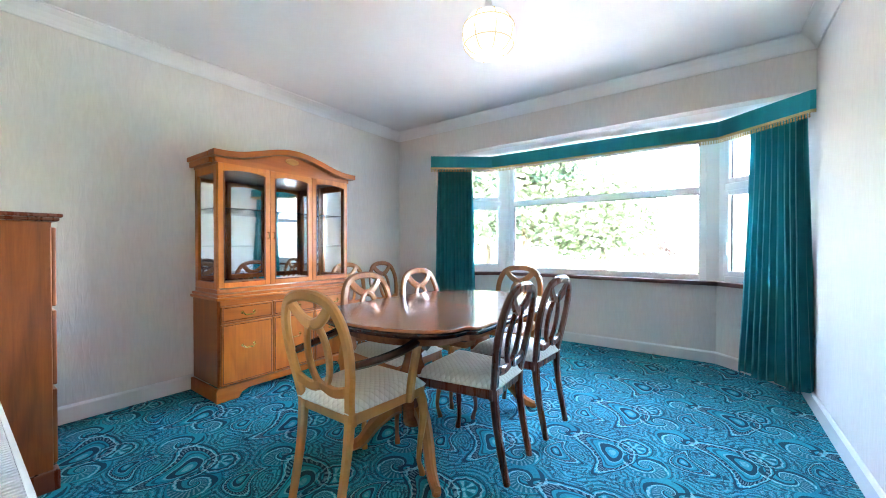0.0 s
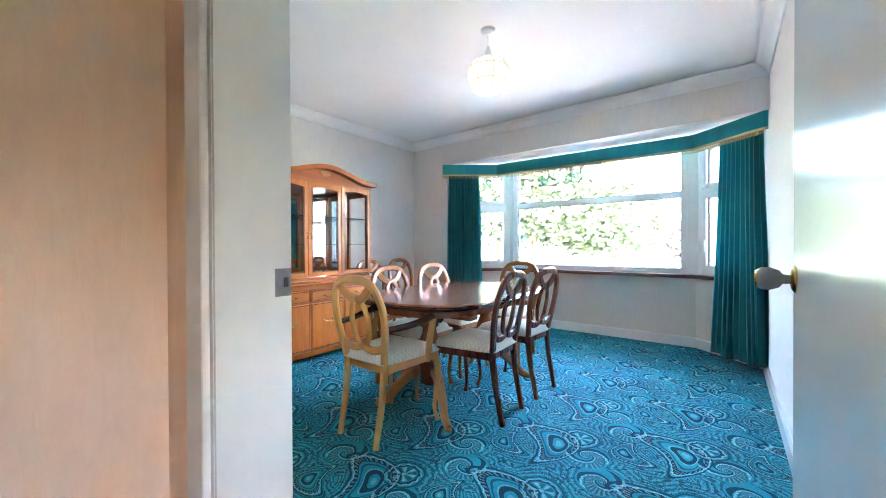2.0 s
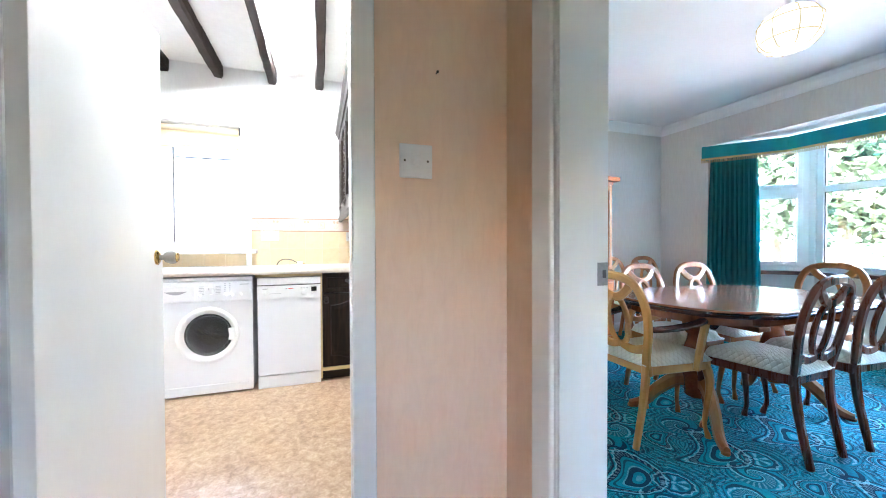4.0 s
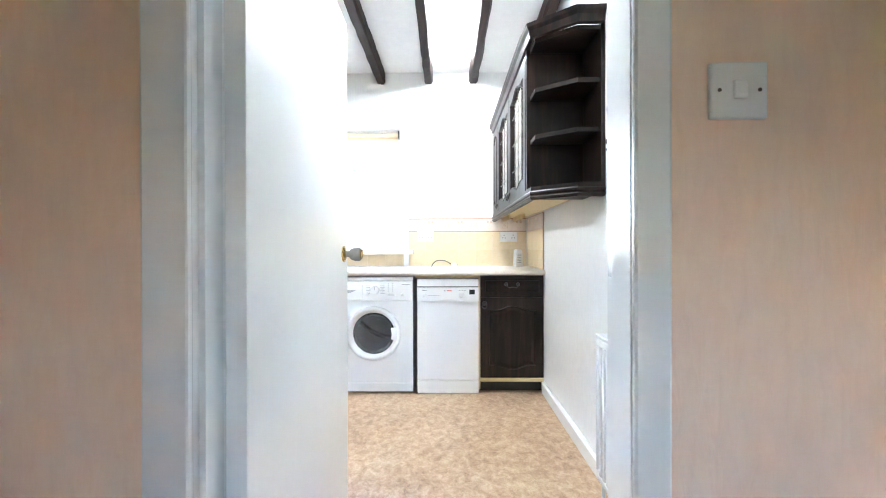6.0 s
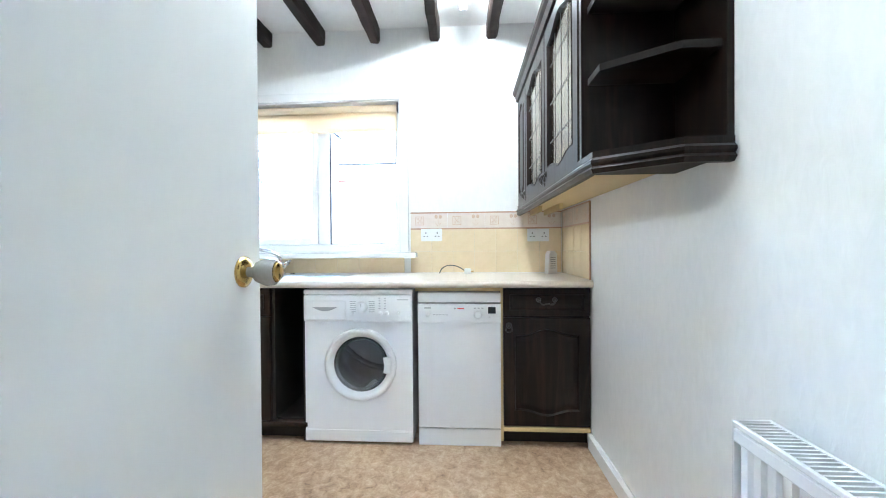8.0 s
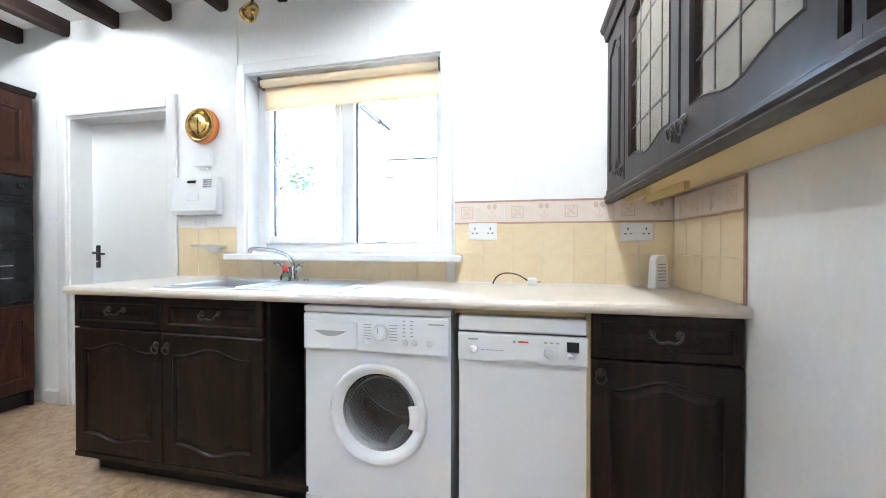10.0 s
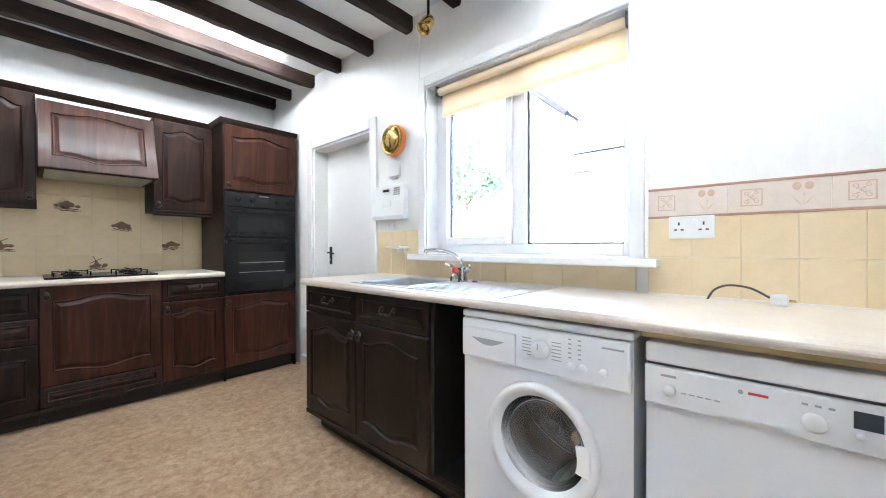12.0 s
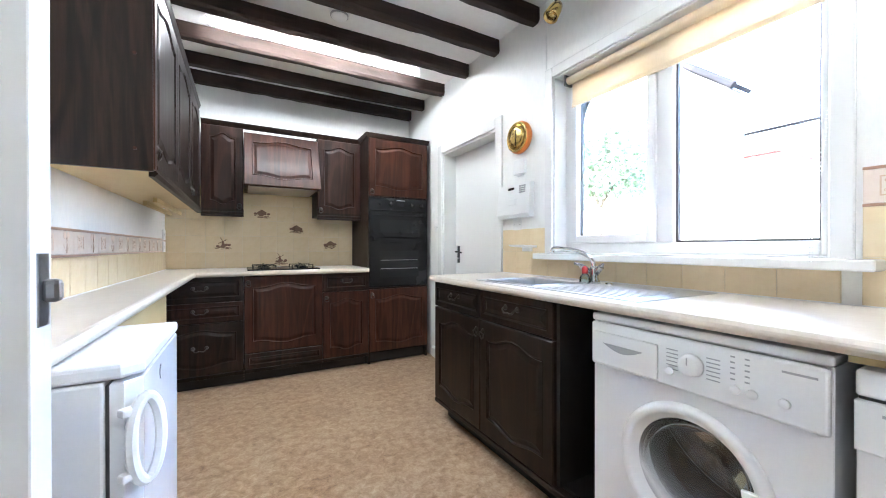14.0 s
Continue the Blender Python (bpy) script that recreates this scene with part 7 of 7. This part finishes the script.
def border_row(name, label, m, length, h, size=0.265, flip=False):
    bed = tagged(new(name), label, "", "", "structure")
    bed.matrix_basis = m
    n = int(round(length / size))
    s = length / n
    first = None
    part("edging", boxes((0, length, -0.011, -0.001, -0.001, 0.008), (0, length, -0.011, -0.001, h - 0.008, h + 0.001), bevel=0.002), STRIP, bed, "terracotta edging strip")
    sq = tl = None
    for i in range(n):
        if first is None:
            first = part("border_tile", box(0.001, s - 0.001, -0.0085, -0.001, 0.0085, h - 0.0085, 0.001, 1), BORDER, bed)
            o = first
        else:
            o = new("border_tile", first.data)
            o.parent = bed
        o.location = (i * s, 0, 0)
        for k in (0, 1):
            cx = i * s + s * (0.25 + 0.5 * k)
            if (k == 0) != flip:
                if sq is None:
                    bm = bmesh.new()
                    a = 0.030
                    for q in ((-a, a, -a, -a + 0.004), (-a, a, a - 0.004, a), (-a, -a + 0.004, -a, a), (a - 0.004, a, -a, a)):
                        add_box(bm, q[0], q[1], -0.0092, -0.0086, q[2], q[3])
                    rnd = random.Random(4)
                    for px, pz, rr in ((-0.015, 0.014, 0.009), (0.014, 0.016, 0.008), (-0.016, -0.015, 0.009), (0.015, -0.013, 0.010), (0.0, 0.0, 0.007)):
                        curl = [(px + rr * (1 - q / 14) * math.cos(q * 0.62 + px * 90), -0.0089, pz + rr * (1 - q / 14) * math.sin(q * 0.62 + px * 90)) for q in range(13)]
                        sweep(curl, soft_rect(0.0028, 0.0006), up=(0, 1, 0), bm=bm)
                        prism(ellipse(0.004, 0.003, 8, px * 0.5 + rnd.uniform(-0.004, 0.004), pz * 0.5), -0.0092, -0.0086, "y", bm)
                    sq = part("square_motif", bm, MOTIF, bed, "tan square leaf print")
                    o2 = sq
                else:
                    o2 = new("square_motif", sq.data)
                    o2.parent = bed
            else:
                if tl is None:
                    bm = bmesh.new()
                    sweep(curve_points([(0, -0.0089, -0.032), (0.002, -0.0089, 0.0), (0, -0.0089, 0.015)], 4), soft_rect(0.003, 0.0006), bm=bm)
                    for d in (-1, 1):
                        prism([(0, -0.03), (d * 0.008, -0.022), (d * 0.018, -0.004), (d * 0.012, -0.012), (d * 0.004, -0.024)], -0.0092, -0.0086, "y", bm)
                        prism(ellipse(0.008, 0.011, 10, d * 0.010, 0.022), -0.0092, -0.0086, "y", bm)
                    bmesh.ops.scale(bm, verts=bm.verts, vec=(1.45, 1.0, 1.25))
                    tl = part("tulip_motif", bm, MOTIF, bed, "tan tulip print")
                    o2 = tl
                else:
                    o2 = new("tulip_motif", tl.data)
                    o2.parent = bed
            o2.location = (cx, 0, h / 2)
    return bed


def at_wall(x, y, z, rz):
    return pose(x, y, z, 0, 0, rz)


T0 = WT1 + 0.0015
tile_field("wall_tiles_west", "cream glazed wall tiles above the worktop", at_wall(KW, -1.042, T0, 90), 7, 2, 0.1474, heights=(0.148, 0.153))
border_row("wall_border_west", "pale pink border tiles with tulip prints", at_wall(KW, -1.042, T0 + 0.3015, 90), 1.0315, 0.118)
tile_field("wall_tiles_under_sill", "cream glazed tiles below the window sill", at_wall(KW, -2.355, T0, 90), 8, 1, 0.1585, heights=(0.106,))
tile_field("wall_tiles_by_door", "cream glazed tiles beside the window", at_wall(KW, -2.795, T0, 90), 3, 2, 0.1465, heights=(0.148, 0.153))
tile_field("wall_tiles_north", "cream glazed wall tiles above the worktop", at_wall(KW + 0.010, KN, T0, 0), 4, 2, 0.1375, heights=(0.148, 0.153))
border_row("wall_border_north", "pale pink border tiles with tulip prints", at_wall(KW + 0.010, KN, T0 + 0.3015, 0), 0.55, 0.118, 0.275, True)
setting("tile_edging", box(-2.617, -2.610, -0.011, -0.001, T0, T0 + 0.42, 0.002), STRIP, "terracotta edging strip at the tiles' end")
T1 = WT1 - 0.0065
tile_field("wall_tiles_south", "cream glazed tiles behind the hob", at_wall(KE2, KS, T1, 180), 11, 5, 0.1445)
tile_field("wall_tiles_east", "cream glazed tiles above the narrow worktop", at_wall(KE2, -1.50, T1, -90), 20, 1, 0.1505, heights=(0.15,))
border_row("wall_border_east", "pale pink border tiles with tulip prints", at_wall(KE2, -1.50, T1 + 0.151, -90), 3.01, 0.105)


def picture_tile(x, z, mill, seed):
    """A sepia print on a tile: mill or trees over a bank of strokes."""
    rnd = random.Random(seed)
    p = tagged(new("picture_tile"), "cream tile with a sepia country scene", "", "", "structure")
    p.matrix_basis = at_wall(x, KS, z, 180)
    bm = bmesh.new()
    for i in range(22):
        zz = -0.04 + rnd.uniform(0, 0.018)
        xx = rnd.uniform(-0.05, 0.03)
        add_box(bm, xx, xx + rnd.uniform(0.012, 0.03), -0.0098, -0.0091, zz, zz + 0.003)
    for i in range(7):
        prism(ellipse(0.012, 0.009, 8, rnd.uniform(-0.045, 0.045), -0.012 + rnd.uniform(-0.006, 0.008)), -0.0098, -0.0091, "y", bm)
    if mill:
        prism([(-0.008, -0.02), (0.012, -0.02), (0.007, 0.02), (-0.003, 0.02)], -0.0098, -0.0091, "y", bm)
        for a in (0.5, 2.07):
            c, s = math.cos(a) * 0.03, math.sin(a) * 0.03
            sweep([(0.002 - c, -0.0096, 0.018 - s), (0.002 + c, -0.0096, 0.018 + s)], soft_rect(0.004, 0.0006), up=(0, 1, 0), bm=bm)
    else:
        prism([(-0.03, -0.015), (0.03, -0.015), (0.03, 0.004), (0.0, 0.022), (-0.03, 0.004)], -0.0098, -0.0091, "y", bm)
    bmesh.ops.scale(bm, verts=bm.verts, vec=(1.3, 1.0, 1.3))
    part("print", bm, PRINT, p, "sepia country scene print")


for i, (c, r, mill) in enumerate(((2.9, 1.5, 1), (5.1, 3.55, 0), (6.15, 0.5, 1), (7.2, 2.6, 0), (9.45, 1.55, 0))):
    picture_tile(KE2 - c * 0.1445, T1 + r * 0.1445, mill, i)

# ---- outside ----
GRASS = surface("lawn", (0.045, 0.07, 0.025), (0.075, 0.11, 0.045), 0.9, scale=(0.6, 0.6, 0.6), fine=(30, 30, 30), bump=0.5)
PAVE = surface("grey_paving", (0.15, 0.145, 0.135), (0.22, 0.21, 0.20), 0.9, scale=(2, 2, 2), bump=0.2)
LEAF = surface("green_leaves", (0.019, 0.035, 0.016), (0.038, 0.063, 0.031), 0.6, scale=(1.5, 1.5, 1.5), fine=(9, 9, 9), bump=0.0)
PALELEAF = surface("pale_green_leaves", (0.075, 0.11, 0.062), (0.13, 0.17, 0.11), 0.7, scale=(1.5, 1.5, 1.5), fine=(9, 9, 9), bump=0.0)
PURPLE = surface("copper_leaves", (0.03, 0.014, 0.02), (0.06, 0.03, 0.042), 0.6, bump=0.0)
PINK = surface("pink_blossom", (0.20, 0.085, 0.09), (0.3, 0.17, 0.16), 0.7, scale=(9, 9, 9), bump=0.0)
BARK = surface("bark", (0.06, 0.04, 0.03), (0.12, 0.09, 0.07), 0.9, bump=0.4)
RENDER = surface("pale_house_render", (0.32, 0.31, 0.29), (0.40, 0.39, 0.365), 0.9, bump=0.2)
SLATE = surface("dark_roof_tile", (0.008, 0.008, 0.009), (0.022, 0.022, 0.024), 0.8, scale=(4, 4, 4), fine=(14, 14, 14), bump=0.3)
FASCIA = surface("dark_red_painted_board", (0.026, 0.010, 0.009), (0.034, 0.013, 0.012), 0.9)
TAR = surface("black_tarred_metal", (0.004, 0.004, 0.0045), (0.007, 0.007, 0.0075), 0.95)
for m in (FASCIA, TAR, SLATE):
    m.node_tree.nodes["Principled BSDF"].inputs["Specular IOR Level"].default_value = 0.0
setting("ground", box(-700, 700, -700, 700, -0.66, -0.52), GRASS, "lawn and open ground around the house")
setting("pavement", box(-9.0, 6.0, -8.0, 13.0, -0.58, -0.5), PAVE, "grey paved forecourt around the house")


def crown(rnd, clumps, size, leaf_size, squash=0.8, per=150):
    """Many small bent leaves in clumps round a middle, with gaps."""
    bm = bmesh.new()
    for _ in range(clumps):
        a, b = rnd.uniform(0, 6.2832), rnd.uniform(-0.55, 1)
        r = size * rnd.uniform(0.35, 1.0) * math.sqrt(max(0.1, 1 - b * b * 0.7))
        c = Vector((r * math.cos(a), r * math.sin(a), size * squash * b))
        k = size * rnd.uniform(0.28, 0.48)
        for _ in range(per):
            p = c + Vector((rnd.gauss(0, 1), rnd.gauss(0, 1), rnd.gauss(0, 0.8))) * k * 0.5
            u = Vector((rnd.uniform(-1, 1), rnd.uniform(-1, 1), rnd.uniform(-0.6, 0.6))).normalized() * leaf_size * rnd.uniform(0.6, 1.3)
            v = u.cross(Vector((rnd.uniform(-1, 1), rnd.uniform(-1, 1), rnd.uniform(-1, 1)))).normalized() * leaf_size * 0.55
            q = [bm.verts.new(p - u), bm.verts.new(p + v), bm.verts.new(p + u), bm.verts.new(p - v)]
            bm.faces.new(q)
    return bm


def tree(at, height, size, seed, leaves, label, leaf_size=0.13, clumps=60, trunk=0.16):
    rnd = random.Random(seed)
    t = thing("tree", label, "tree", at)
    h = height - size
    part("trunk", sweep(curve_points([(0, 0, 0), (0.06, 0.03, h * 0.4), (-0.05, 0.05, h * 0.8), (0.05, 0, h + size * 0.4)], 4), ring_section(trunk, 8), up=(0, 1, 0), scale=[1.25 - 0.9 * i / 12 for i in range(13)]), BARK, t)
    for i in range(5):
        a = 6.2832 * i / 5 + rnd.uniform(-0.4, 0.4)
        part("limb", sweep(curve_points([(0, 0, h * 0.75), (0.4 * size * math.cos(a), 0.4 * size * math.sin(a), h + 0.1 * size), (0.75 * size * math.cos(a), 0.75 * size * math.sin(a), h + 0.5 * size)], 3), ring_section(trunk * 0.4, 6), up=(0, 1, 0.1), scale=[1 - 0.11 * j for j in range(7)]), BARK, t)
    bm = crown(rnd, clumps, size, leaf_size)
    bmesh.ops.translate(bm, verts=bm.verts, vec=(0, 0, h))
    tagged(part("crown", bm, leaves, t), kind="stuff")
    return t


tree((-6.2, 14.5, -0.5), 6.2, 2.7, 1, LEAF, "broad green tree in the front garden", 0.13, 190)
tree((-9.6, 17.5, -0.5), 7.5, 3.2, 2, LEAF, "tall green tree in the front garden", 0.14, 170)
tree((-3.6, 16.5, -0.5), 4.6, 2.0, 3, LEAF, "green tree in the front garden", 0.11, 110)
tree((-12.5, 15.0, -0.5), 7.0, 3.0, 4, LEAF, "green tree at the garden edge", 0.17, 70)
tree((-2.55, 24.0, -0.5), 2.9, 1.15, 7, PURPLE, "dark copper-leaved small tree", 0.12, 34, 0.07)


def bush(at, size, seed, leaves, label, leaf_size=0.07, clumps=26):
    b = thing("shrub", label, "shrub", at)
    bm = crown(random.Random(seed), clumps, size, leaf_size, 0.7, 110)
    bmesh.ops.translate(bm, verts=bm.verts, vec=(0, 0, size * 0.45))
    tagged(part("foliage", bm, leaves, b), kind="stuff")
    part("stem", sweep([(0, 0, 0), (0.02, 0, size * 0.5)], ring_section(0.03, 6), up=(0, 1, 0)), BARK, b)


for i, (x, y, s) in enumerate(((-4.6, 9.2, 0.75), (-3.4, 9.8, 0.7), (-5.9, 8.6, 0.8), (-2.3, 10.6, 0.6))):
    bush((x, y, -0.5), s, 20 + i, PINK if i < 3 else LEAF, "pink flowering shrub in the front garden" if i < 3 else "green shrub in the front garden")
tree((-11.6, -8.6, -0.5), 5.3, 1.5, 40, PALELEAF, "slender green tree beyond the kitchen window", 0.075, 60, 0.06)

# neighbouring building beyond the kitchen window
house = thing("neighbour_house", "low pale rendered house with a black gutter and red band", "house", (-9.0, -1.2, -0.5))
part("wall", box(-4.0, 0.0, -2.9, 4.5, 0, 3.42), RENDER, house)
part("band", box(0.0, 0.03, -2.9, -2.05, 3.085, 3.125), FASCIA, house, "dark red painted band")
part("band", sweep([(0.015, -2.04, 3.105), (0.015, -1.45, 2.80)], soft_rect(0.03, 0.02)), FASCIA, house)
part("gutter", sweep([(0.07, -2.95, 3.47), (0.07, 4.7, 3.47)], ring_section(0.027, 8)), TAR, house, "black gutter")
part("roof", prism([(0.05, 3.43), (-2.0, 3.62), (-4.1, 3.43), (-4.1, 3.42), (0.05, 3.42)], -2.95, 4.7, "y"), RENDER, house)
shed = thing("outbuilding", "small pale outbuilding with a dark tiled gable edge", "outbuilding", (-6.5, -3.2, -0.5))
part("wall", prism([(-0.05, 0), (0.36, 0), (0.36, 3.45), (-0.05, 3.80)], -0.35, 0.0, "x"), RENDER, shed)
part("verge", sweep([(0.03, -0.12, 3.90), (0.03, 0.42, 3.44)], soft_rect(0.08, 0.09, 0.3)), SLATE, shed, "dark tiled gable edge")
part("roof", sweep([(-0.20, -0.12, 3.90), (-0.20, 0.42, 3.44)], soft_rect(0.36, 0.05, 0.2)), SLATE, shed)
# eaves out of view, made deep to cut sky light through the kitchen window
setting("roof_eaves", boxes((-4.25, -3.40, -4.7, 0.0, 2.72, 2.76), (-4.29, -4.25, -4.7, 0.0, 2.70, 2.88)), GLOSS, "deep white soffit and fascia, out of view, added to block sky")
